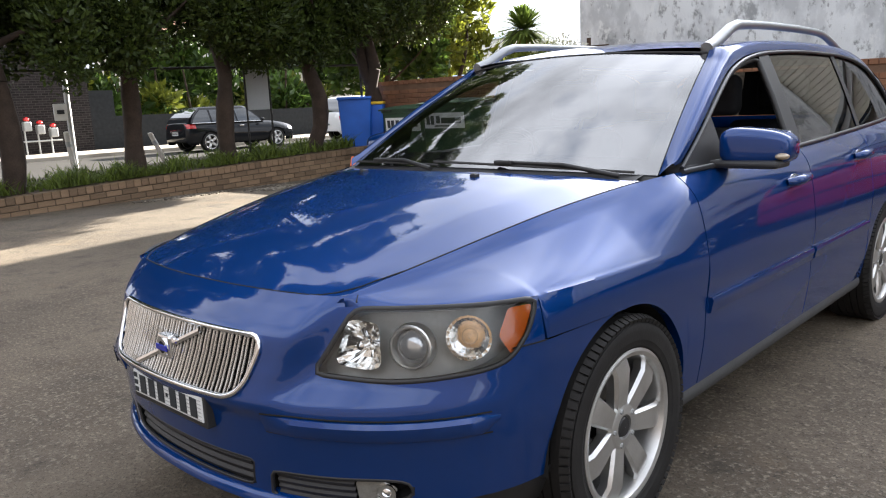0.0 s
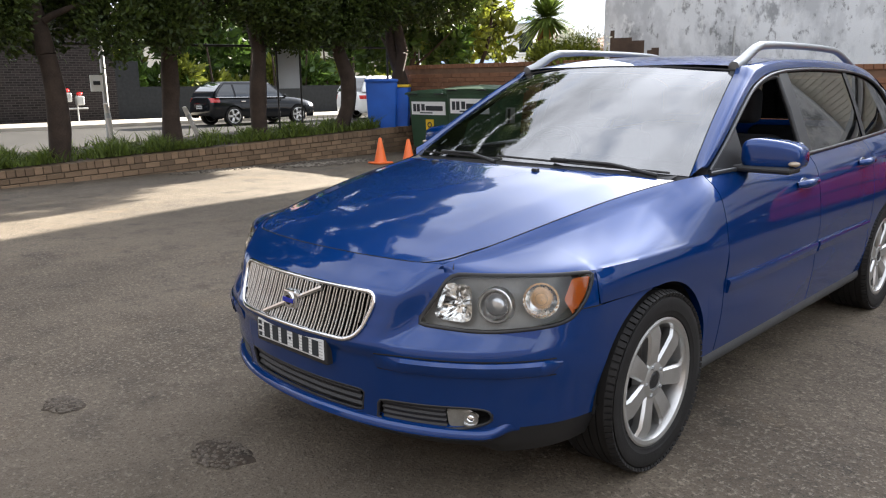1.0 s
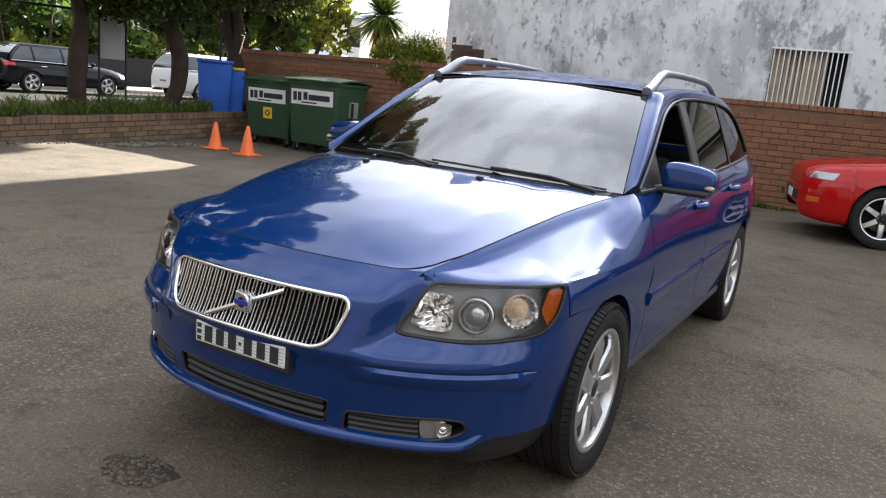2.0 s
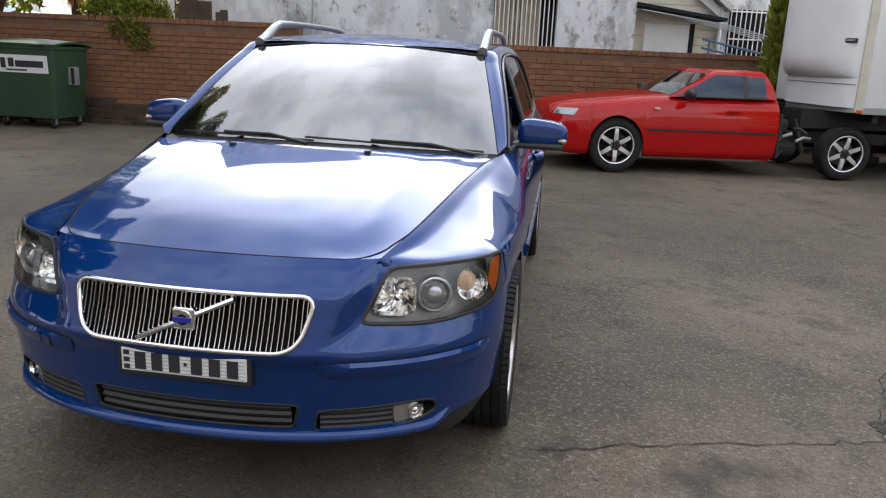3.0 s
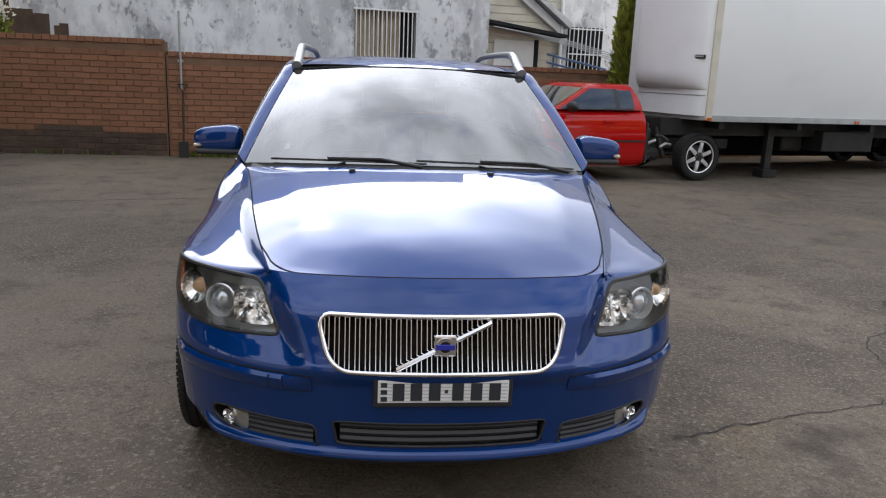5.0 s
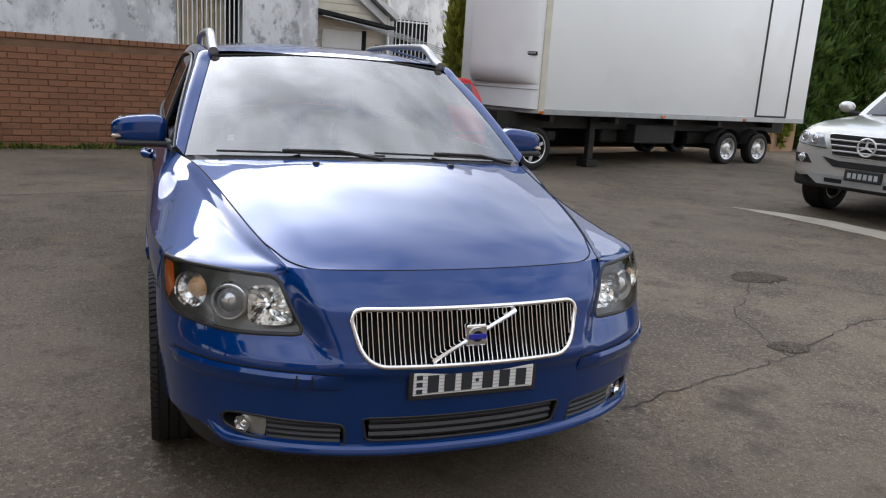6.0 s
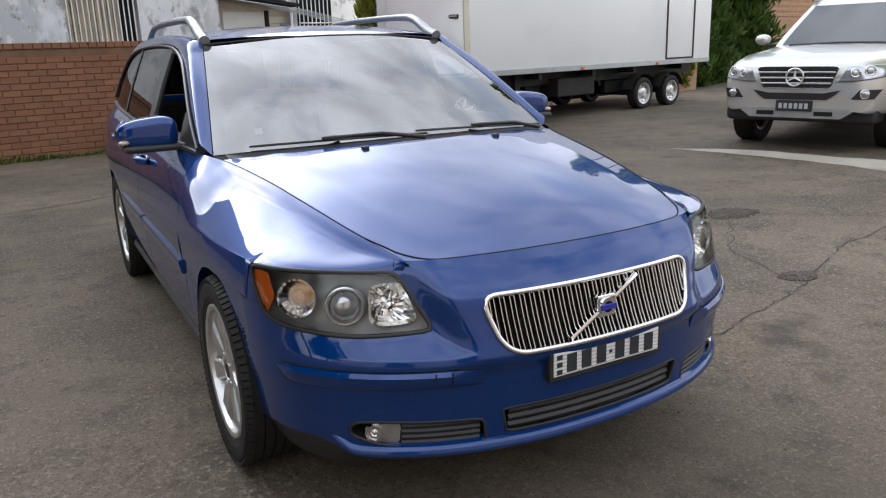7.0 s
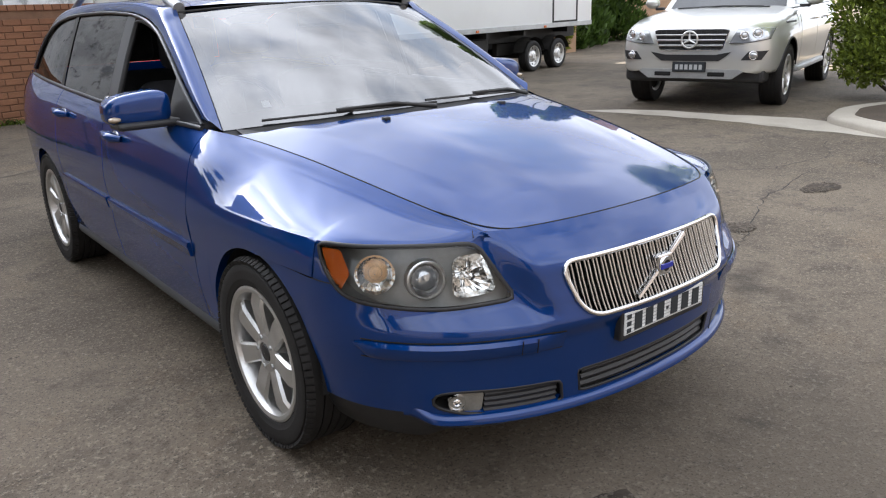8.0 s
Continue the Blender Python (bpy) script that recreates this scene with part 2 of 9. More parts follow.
def far_brick(name, brick, brick_dark, joint):
    """Coursed brickwork for walls across the street, drawn at true brick size."""
    m = mat(name, brick, 0.88, 0.0, 0.3, 3.0, 40.0, 0.2, spec=0.1)
    n, l = m.node_tree.nodes, m.node_tree.links
    tc, sep, com, br = n.new("ShaderNodeTexCoord"), n.new("ShaderNodeSeparateXYZ"), n.new("ShaderNodeCombineXYZ"), n.new("ShaderNodeTexBrick")
    l.new(tc.outputs["Object"], sep.inputs[0])
    l.new(sep.outputs["X"], com.inputs["X"])
    l.new(sep.outputs["Z"], com.inputs["Y"])
    l.new(com.outputs[0], br.inputs["Vector"])
    for key, value in (("Scale", 1.0), ("Brick Width", 0.24), ("Row Height", 0.086), ("Mortar Size", 0.010), ("Bias", 0.0)):
        br.inputs[key].default_value = value
    br.inputs["Color1"].default_value, br.inputs["Color2"].default_value, br.inputs["Mortar"].default_value = (*brick, 1), (*brick_dark, 1), (*joint, 1)
    l.new(br.outputs["Color"], n["Principled BSDF"].inputs["Base Color"])
    return m


FAR_DARK_BRICK = far_brick("dark_street_brick", (0.026, 0.022, 0.022), (0.014, 0.012, 0.012), (0.046, 0.042, 0.040))
RENDER_GREY = peeling_render()
FOG_GREY = mat("grey_lamp_cover", (0.30, 0.295, 0.27), 0.18, 0.45, 0.2, 40.0, 200.0, 0.1, coat=1.0)
PROJECTOR = mat("projector_glass", (0.50, 0.51, 0.52), 0.06, 0.7, 0.1, coat=1.0)
SIGNAL_CLEAR = mat("pale_signal_lens", (0.60, 0.50, 0.36), 0.15, 0.0, 0.3, 60.0, 300.0, 0.3, 0.7)
CHROME_DARK = mat("shaded_chrome", (0.25, 0.26, 0.30), 0.15, 1.0, 0.05)
DASH = mat("dashboard_plastic", (0.06, 0.06, 0.062), 0.7, 0.0, 0.15, 20.0, 300.0, 0.1)
HEADLINER = mat("roof_lining", (0.42, 0.41, 0.38), 0.9, 0.0, 0.1)
LENS_PALE = mat("pale_lamp_lens", (0.30, 0.31, 0.33), 0.08, 0.5, 0.15, 30.0, 120.0, 0.15, 1.0)


def leaf(name, color, vary=0.45, through_leaf=0.35):
    """Leaves: tone differs from leaf to leaf, light passes through."""
    m = bpy.data.materials.new(name)
    m.use_nodes = True
    n, l = m.node_tree.nodes, m.node_tree.links
    b = n["Principled BSDF"]
    b.inputs["Roughness"].default_value = 0.55
    b.inputs["Specular IOR Level"].default_value = 0.3
    g = n.new("ShaderNodeNewGeometry")
    mx = n.new("ShaderNodeMix")
    mx.data_type = "RGBA"
    mx.inputs[6].default_value = (*[c * (1 - vary) for c in color], 1)
    mx.inputs[7].default_value = (color[0] * (1 + vary * 1.2), color[1] * (1 + vary), color[2], 1)
    l.new(g.outputs["Random Per Island"], mx.inputs[0])
    l.new(mx.outputs[2], b.inputs["Base Color"])
    t = n.new("ShaderNodeBsdfTranslucent")
    l.new(mx.outputs[2], t.inputs["Color"])
    ms = n.new("ShaderNodeMixShader")
    ms.inputs[0].default_value = through_leaf
    l.new(b.outputs[0], ms.inputs[1])
    l.new(t.outputs[0], ms.inputs[2])
    l.new(ms.outputs[0], n["Material Output"].inputs["Surface"])
    return m


LEAF_DARK = leaf("dark_conifer_leaf", (0.036, 0.057, 0.0125), 0.5, 0.25)
LEAF_MID = leaf("green_leaf", (0.0574, 0.1066, 0.0246))
LEAF_YELLOW = leaf("yellow_green_leaf", (0.16, 0.19, 0.035))
LEAF_CYPRESS = leaf("cypress_leaf", (0.25, 0.28, 0.06))
LEAF_GLOSSY = leaf("glossy_bush_leaf", (0.1394, 0.1886, 0.0369), 0.5, 0.3)
GRASS = leaf("grass_blade", (0.088, 0.128, 0.028), 0.5)
PALM_LEAF = leaf("palm_frond", (0.10, 0.15, 0.035), 0.4)
PALM_DRY = leaf("dry_palm_frond", (0.34, 0.20, 0.08), 0.3)
BLOSSOM = leaf("pale_blossom", (0.75, 0.74, 0.62), 0.1)
TILE_ROOF = mat("terracotta_tiles", (0.28, 0.14, 0.09), 0.85, 0.0, 0.3, 3.0, 40.0, 0.3)
BLUE_ROOF = mat("blue_metal_roof", (0.08, 0.14, 0.26), 0.5, 0.2, 0.1)
BRICK_PALE = mat("pale_brick", (0.3444, 0.2132, 0.123), 0.88, 0.0, 0.3, 5.0, 60.0, 0.3)
STICKER = mat("label_white", (0.74, 0.75, 0.74), 0.5, 0.0, 0.06, 6.0, 60.0)
FAR_WHITE = mat("far_white_render", (0.574, 0.574, 0.5576), 0.9, 0.0, 0.06)
FAR_GREY_RENDER = mat("grey_house_render", (0.11, 0.115, 0.12), 0.9, 0.0, 0.25, 0.8, 40.0, 0.2, stain=0.3)
FENCE_DARK = mat("dark_fence", (0.022, 0.024, 0.026), 0.8, 0.0, 0.3, spec=0.1)
GRAVEL = mat("pale_gravel", (0.205, 0.1763, 0.1353), 0.95, 0.0, 0.35, 8.0, 60.0, 0.8)
PATCH = mat("broken_asphalt", (0.050, 0.036, 0.024), 0.95, 0.0, 0.6, 9.0, 45.0, 1.0)
CRACK = mat("crack_tar", (0.035, 0.032, 0.028), 0.95, 0.0, 0.4)
SIGN_GREY = mat("weathered_sign", (0.42, 0.44, 0.45), 0.5, 0.0, 0.08, 2.0, 40.0)
POST_WHITE = mat("worn_white_post", (0.62, 0.58, 0.52), 0.7, 0.0, 0.3, 5.0, 50.0, 0.1)


def worn_asphalt():
    """Old asphalt: pale and dark stones in a grey-brown binder, worn in large soft patches with oil stains."""
    m = bpy.data.materials.new("worn_asphalt")
    m.use_nodes = True
    n, l = m.node_tree.nodes, m.node_tree.links
    b = n["Principled BSDF"]
    b.inputs["Roughness"].default_value = 0.82
    b.inputs["Specular IOR Level"].default_value = 0.35
    tc = n.new("ShaderNodeTexCoord")
    def tex(scale, detail, rough=0.55):
        t = n.new("ShaderNodeTexNoise")
        t.inputs["Scale"].default_value, t.inputs["Detail"].default_value, t.inputs["Roughness"].default_value = scale, detail, rough
        l.new(tc.outputs["Object"], t.inputs["Vector"])
        return t.outputs["Fac"]
    def mixed(src, fac, lo, hi, color, strength=1.0):
        r, x = n.new("ShaderNodeMapRange"), n.new("ShaderNodeMix")
        r.inputs["From Min"].default_value, r.inputs["From Max"].default_value, r.inputs["To Max"].default_value = lo, hi, strength
        l.new(fac, r.inputs["Value"])
        x.data_type = "RGBA"
        if isinstance(src, tuple):
            x.inputs[6].default_value = (*src, 1)
        else:
            l.new(src, x.inputs[6])
        x.inputs[7].default_value = (*color, 1)
        l.new(r.outputs[0], x.inputs[0])
        return x.outputs[2]
    patches, mid, grit = tex(0.45, 6.0, 0.6), tex(2.6, 6.0, 0.7), tex(48.0, 4.0, 0.75)
    c = mixed((0.0935, 0.0741, 0.0532), patches, 0.43, 0.57, (0.1669, 0.1342, 0.0973))
    c = mixed(c, mid, 0.52, 0.70, (0.0334, 0.0281, 0.0220), 0.75)
    c = mixed(c, tex(1.1, 7.0, 0.7), 0.56, 0.68, (0.1544, 0.1131, 0.0710), 0.7)
    c = mixed(c, tex(11.0, 6.0, 0.75), 0.54, 0.70, (0.0284, 0.0234, 0.0185), 0.6)
    c = mixed(c, tex(17.0, 5.0, 0.8), 0.56, 0.70, (0.2337, 0.1950, 0.1455), 0.55)
    c = mixed(c, grit, 0.53, 0.66, (0.2838, 0.2418, 0.1881), 0.8)
    c = mixed(c, tex(120.0, 2.0), 0.56, 0.68, (0.0233, 0.0203, 0.0170), 0.75)
    c = mixed(c, tex(0.9, 8.0, 0.72), 0.58, 0.68, (0.0284, 0.0226, 0.0170), 0.72)
    c = mixed(c, tex(0.22, 5.0, 0.6), 0.48, 0.64, (0.0501, 0.0406, 0.0305), 0.5)
    l.new(c, b.inputs["Base Color"])
    bp = n.new("ShaderNodeBump")
    bp.inputs["Strength"].default_value, bp.inputs["Distance"].default_value = 1.0, 0.010
    l.new(grit, bp.inputs["Height"])
    l.new(bp.outputs[0], b.inputs["Normal"])
    return m


ASPHALT = worn_asphalt()

# ---- mesh helpers ----
def finish(bm, name, material, smooth=None):
    me = bpy.data.meshes.new(name)
    bm.normal_update()
    bm.to_mesh(me)
    bm.free()
    me.materials.append(material)
    if smooth is not None:
        for p in me.polygons:
            p.use_smooth = True
        me.set_sharp_from_angle(angle=radians(smooth))
    return me


def thing(name, label, category, m=None, group="", kind=""):
    ob = new(name)
    ob.empty_display_size = 0.1
    if m is not None:
        ob.matrix_world = m
    return tagged(ob, label, category, group, kind)


def part(name, bm, material, parent, label="", smooth=None):
    ob = new(name, finish(bm, name, material, smooth))
    ob.parent = parent
    return tagged(ob, label) if label else ob


def solid(name, bm, material, label, category, m=None, group="", kind="", smooth=None):
    ob = new(name, finish(bm, name, material, smooth))
    if m is not None:
        ob.matrix_world = m
    return tagged(ob, label, category, group, kind)


def box(x0, y0, z0, x1, y1, z1, bevel=0.0, segments=2, bm=None):
    bm = bm or bmesh.new()
    r = bmesh.ops.create_cube(bm, size=1.0, matrix=Matrix.Translation(((x0 + x1) / 2, (y0 + y1) / 2, (z0 + z1) / 2)) @ Matrix.Diagonal((abs(x1 - x0), abs(y1 - y0), abs(z1 - z0), 1)))
    if bevel:
        es = list({e for v in r["verts"] for e in v.link_edges})
        bmesh.ops.bevel(bm, geom=es, offset=bevel, segments=segments, affect="EDGES", profile=0.5)
    return bm


def tube(points, radius, sides=8, bm=None, caps=True):
    """A swept round bar through points; radius may be a list."""
    bm = bm or bmesh.new()
    pts = [Vector(p) for p in points]
    rad = radius if isinstance(radius, (list, tuple)) else [radius] * len(pts)
    rings, side = [], None
    for i, p in enumerate(pts):
        d = (pts[min(i + 1, len(pts) - 1)] - pts[max(i - 1, 0)]).normalized()
        if side is None:
            side = d.orthogonal().normalized()
        side = (side - d * side.dot(d)).normalized()
        up = d.cross(side)
        rings.append([bm.verts.new(p + (side * math.cos(a) + up * math.sin(a)) * rad[i]) for a in [2 * math.pi * k / sides for k in range(sides)]])
    for a, b in zip(rings, rings[1:]):
        for k in range(sides):
            bm.faces.new((a[k], a[(k + 1) % sides], b[(k + 1) % sides], b[k]))
    if caps:
        bm.faces.new(rings[0][::-1])
        bm.faces.new(rings[-1])
    return bm


def lathe(profile, sides=32, axis="z", bm=None, closed=False):
    """Profile of (radius, height) turned round an axis through the origin."""
    bm = bm or bmesh.new()
    rings = []
    for r, h in profile:
        ring = []
        for k in range(sides):
            a = 2 * math.pi * k / sides
            c, s = r * math.cos(a), r * math.sin(a)
            ring.append(bm.verts.new((c, s, h) if axis == "z" else (h, c, s)))
        rings.append(ring)
    pairs = list(zip(rings, rings[1:])) + ([(rings[-1], rings[0])] if closed else [])
    for a, b in pairs:
        for k in range(sides):
            bm.faces.new((a[k], a[(k + 1) % sides], b[(k + 1) % sides], b[k]))
    return bm


def grid(f, nu, nv, bm=None, flip=False):
    """A sheet of points f(u, v), u and v from 0 to 1."""
    bm = bm or bmesh.new()
    vs = [[bm.verts.new(f(i / nu, j / nv)) for j in range(nv + 1)] for i in range(nu + 1)]
    for i in range(nu):
        for j in range(nv):
            q = (vs[i][j], vs[i + 1][j], vs[i + 1][j + 1], vs[i][j + 1])
            bm.faces.new(q[::-1] if flip else q)
    return bm


def prism(outline, depth, plane="xz", at=0.0, bm=None):
    """A flat outline drawn in a plane and given a depth along the third axis."""
    bm = bm or bmesh.new()
    def put(a, b, d):
        return {"xz": (a, d, b), "yz": (d, a, b), "xy": (a, b, d)}[plane]
    lo = [bm.verts.new(put(a, b, at)) for a, b in outline]
    hi = [bm.verts.new(put(a, b, at + depth)) for a, b in outline]
    n = len(outline)
    bm.faces.new(lo[::-1])
    bm.faces.new(hi)
    for i in range(n):
        bm.faces.new((lo[i], lo[(i + 1) % n], hi[(i + 1) % n], hi[i]))
    bmesh.ops.recalc_face_normals(bm, faces=bm.faces[:])
    return bm


def spl(*knots):
    """A smooth curve through (t, value) knots, without overshoot."""
    t = np.array([k[0] for k in knots], float)
    v = np.array([k[1] for k in knots], float)
    h, d = np.diff(t), np.diff(v) / np.diff(t)
    m = np.zeros(len(t))
    m[0], m[-1] = d[0], d[-1]
    for i in range(1, len(t) - 1):
        m[i] = 0 if d[i - 1] * d[i] <= 0 else 3 * (h[i - 1] + h[i]) / ((2 * h[i] + h[i - 1]) / d[i - 1] + (h[i] + 2 * h[i - 1]) / d[i])
    def f(x):
        x = min(max(x, t[0]), t[-1])
        i = min(int(np.searchsorted(t, x, "right")) - 1, len(h) - 1)
        s = (x - t[i]) / h[i]
        return float(v[i] * (1 + 2 * s) * (1 - s) ** 2 + m[i] * h[i] * s * (1 - s) ** 2 + v[i + 1] * s * s * (3 - 2 * s) + m[i + 1] * h[i] * s * s * (s - 1))
    return f


def smooth01(x):
    x = min(max(x, 0.0), 1.0)
    return x * x * (3 - 2 * x)


def ground_z(x, y):
    """The yard lies level and rises a little towards the far side."""
    return 0.07 * smooth01((x - 4) / 6)

def ground_at(x, y):
    """The height of the uneven yard, as its half-metre sheet has it."""
    def knot(a, b):
        return ground_z(a, b) + 0.012 * noise.noise(Vector((a * 0.5, b * 0.5, 0)))
    a, b = math.floor(x * 2) / 2, math.floor(y * 2) / 2
    u, v = (x - a) * 2, (y - b) * 2
    return (knot(a, b) * (1 - u) + knot(a + 0.5, b) * u) * (1 - v) + (knot(a, b + 0.5) * (1 - u) + knot(a + 0.5, b + 0.5) * u) * v

# ---- ground, walls and buildings ----
SITE = pose(0, 9.75, 0, 0, 0, 12)          # x along the boundary wall, y away from the yard


def site(u, v, z=0.0):
    return SITE @ Vector((u, v, z))


def ground_sheet():
    bm = bmesh.new()
    xs = [-400, -150, -60, -30] + [-22 + 0.5 * i for i in range(89)] + [30, 60, 150, 400]
    ys = [-400, -150, -60, -30] + [-14 + 0.5 * i for i in range(77)] + [32, 60, 150, 400]
    vs = [[bm.verts.new((x, y, ground_z(x, y) + (0.012 * noise.noise(Vector((x * 0.5, y * 0.5, 0))) if abs(x) < 25 else 0))) for y in ys] for x in xs]
    for i in range(len(xs) - 1):
        for j in range(len(ys) - 1):
            bm.faces.new((vs[i][j], vs[i + 1][j], vs[i + 1][j + 1], vs[i][j + 1]))
    return solid("ground", bm, ASPHALT, "worn grey-brown asphalt yard with stains and cracks", "ground", kind="structure", smooth=60)


ground_sheet()

# grey rendered building behind the boundary wall, with one barred opening
G_U0, G_U1, G_V, G_H = -5.87, 2.7, 2.2, 7.2
W0, W1, WZ0, WZ1 = 0.04, 1.24, 1.56, 2.5


def rendered_building():
    bm = bmesh.new()
    for a, b, c, d in ((G_U0, W0, 0, G_H), (W1, G_U1, 0, G_H), (W0, W1, 0, WZ0), (W0, W1, WZ1, G_H)):
        box(a, G_V, c, b, G_V + 0.3, d, bm=bm)
    bmesh.ops.remove_doubles(bm, verts=bm.verts[:], dist=0.0001)
    wall = solid("wall_grey_building", bm, RENDER_GREY, "tall building wall with peeling grey and white paint", "wall", SITE, kind="structure")
    part("side_wall", box(G_U0, G_V + 0.3, 0, G_U0 + 0.3, G_V + 9, G_H), RENDER_GREY, wall)
    part("side_wall", box(G_U1 - 0.3, G_V + 0.3, 0, G_U1, G_V + 9, G_H), RENDER_GREY, wall)
    part("back_wall", box(G_U0 + 0.3, G_V + 8.7, 0, G_U1 - 0.3, G_V + 9, G_H), RENDER_GREY, wall)
    part("flat_roof", box(G_U0 + 0.3, G_V + 0.3, G_H - 0.3, G_U1 - 0.3, G_V + 8.7, G_H), RENDER_GREY, wall)
    # bare brown brick left showing where an older building stood
    for u0, u1, z0, z1 in ((-5.74, -5.66, 1.72, 2.30), (-5.66, -5.32, 1.66, 2.16), (-5.32, -5.08, 1.64, 2.10), (-5.02, -4.94, 1.62, 1.92), (-4.94, -4.80, 1.60, 1.96)):
        part("bare_brick", box(u0, G_V - 0.006, z0, u1, G_V + 0.02, z1), BRICK_DARK_BROWN, wall, "bare brown brick patch")
    return wall


rendered_building()


def plain_wall(name, u0, u1, v0, v1, z0, z1, material, label, m=SITE):
    return solid(name, box(u0, v0, z0, u1, v1, z1), material, label, "wall", m, kind="structure")


# the boundary wall: mortar cores, bricks come last in the file
WALL_HI, WALL_LO = 1.70, 1.53
HIGH = pose(-3.17, 9.08, 0, 0, 0, 1.5)     # higher part runs towards -x from here
wall_high = plain_wall("wall_boundary_high", -6.75, 0.0, 0.012, 0.23, -0.2, WALL_HI - 0.012, MORTAR, "orange-brown brick boundary wall, higher part", HIGH)
wall_low = plain_wall("wall_boundary_low", -3.22, 13.6, 0.012, 0.23, -0.2, WALL_LO - 0.012, MORTAR, "orange-brown brick boundary wall, lower part")

# Unseen: added behind the camera to block low sky light off the bumper.
plain_wall("wall_added_rear", -34.0, 34.0, 0.0, 0.3, -0.2, 6.5, GREY_BRICK, "unseen dark wall added behind the camera to dim the bumper", pose(0, -12.0, 0))

# planter bed with a low brick retaining wall
def bed_top(y):
    return 0.27 + 0.036 * (y - 2.0)


def planter():
    f = lambda u, v: (-9.40 - 0.11 - 3.0 * u, -9.5 + 18.35 * v, bed_top(-9.5 + 18.35 * v) - 0.03 + 0.10 * math.sin(math.pi * min(1, u * 1.1)) + 0.02 * noise.noise(Vector((u * 9, v * 40, 0))))
    bm = grid(f, 12, 60)
    return solid("ground_bed", bm, SOIL, "dark soil of the raised planting bed", "ground", kind="structure", smooth=60)


planter()


def retaining_core():
    bm = bmesh.new()
    sec = ((-9.62, -0.3), (-9.412, -0.3), (-9.412, -0.012), (-9.62, -0.012))
    rings = []
    for y in (-9.5, 8.86):
        t = bed_top(y)
        rings.append([bm.verts.new((x, y, z if z < -0.1 else t + z)) for x, z in sec])
    for k in range(4):
        bm.faces.new((rings[0][k], rings[0][(k + 1) % 4], rings[1][(k + 1) % 4], rings[1][k]))
    bm.faces.new(rings[0][::-1]); bm.faces.new(rings[1])
    bmesh.ops.recalc_face_normals(bm, faces=bm.faces[:])
    return solid("wall_retaining", bm, MORTAR_LOW, "low tan-brown brick retaining wall of a planting bed", "wall", kind="structure")


retaining_core()
solid("road", box(-23.6, -60, -0.02, -13.2, 60, 0.035), ROAD, "sunlit pale asphalt street beyond the planting bed", "road", kind="structure")
solid("pavement", box(-26.5, -60, -0.02, -23.6, 60, 0.16, 0.02), CONCRETE, "pale concrete footpath with a kerb", "pavement", kind="structure")

# ---- the blue estate car ----
car = thing("estate_car", "glossy dark blue metallic estate car with chrome slatted grille", "car")

# side of the body: hood edge or belt, shoulder, widest line, all by distance along the car
XE = spl((-0.70, 0.505), (-0.45, 0.572), (-0.2, 0.622), (0.0, 0.655), (0.3, 0.712), (0.47, 0.765), (1.0, 0.795), (1.5, 0.80), (2.2, 0.795), (2.64, 0.785), (3.1, 0.755), (3.4, 0.72), (3.62, 0.66))
ZE = spl((-0.70, 0.795), (-0.45, 0.848), (-0.2, 0.896), (0.0, 0.928), (0.3, 0.965), (0.47, 0.982), (1.0, 0.988), (1.5, 0.998), (2.2, 1.02), (2.64, 1.035), (3.1, 1.05), (3.4, 1.055), (3.62, 1.05))
XS = spl((-0.36, 0.738), (-0.2, 0.779), (0.0, 0.810), (0.3, 0.836), (0.47, 0.843), (1.0, 0.852), (2.2, 0.856), (2.64, 0.856), (3.1, 0.825), (3.4, 0.775), (3.62, 0.69))
ZS = spl((-0.36, 0.8175), (-0.2, 0.845), (0.0, 0.878), (0.3, 0.89), (0.47, 0.895), (1.0, 0.905), (2.2, 0.925), (2.64, 0.935), (3.1, 0.95), (3.62, 0.95))
XM = spl((-0.36, 0.849), (-0.2, 0.863), (0.0, 0.874), (0.3, 0.882), (0.47, 0.885), (2.2, 0.886), (2.64, 0.888), (3.1, 0.862), (3.4, 0.81), (3.62, 0.72))
ZM = spl((-0.36, 0.70), (-0.2, 0.705), (0.0, 0.71), (0.47, 0.70), (2.2, 0.72), (2.64, 0.75), (3.62, 0.77))
# front of the body: a rounded plan at every height
FA = spl((0.16, 0.79), (0.30, 0.832), (0.40, 0.844), (0.50, 0.854), (0.60, 0.855), (0.66, 0.853), (0.70, 0.848), (0.768, 0.835), (0.82, 0.81))
FB = spl((0.16, 0.50), (0.215, 0.545), (0.25, 0.572), (0.30, 0.574), (0.40, 0.583), (0.49, 0.592), (0.535, 0.599), (0.552, 0.594), (0.575, 0.574), (0.605, 0.546), (0.64, 0.524), (0.70, 0.50), (0.768, 0.468), (0.80, 0.45))
FBULGE = spl((0.16, 0.0), (0.5, 0.0), (0.56, 0.024), (0.63, 0.050), (0.70, 0.054), (0.76, 0.036), (0.80, 0.016))
FC, FN = -0.30, 2.2
ARCH_R, AXLES, HUB_Z = 0.352, (0.0, 2.64), 0.318


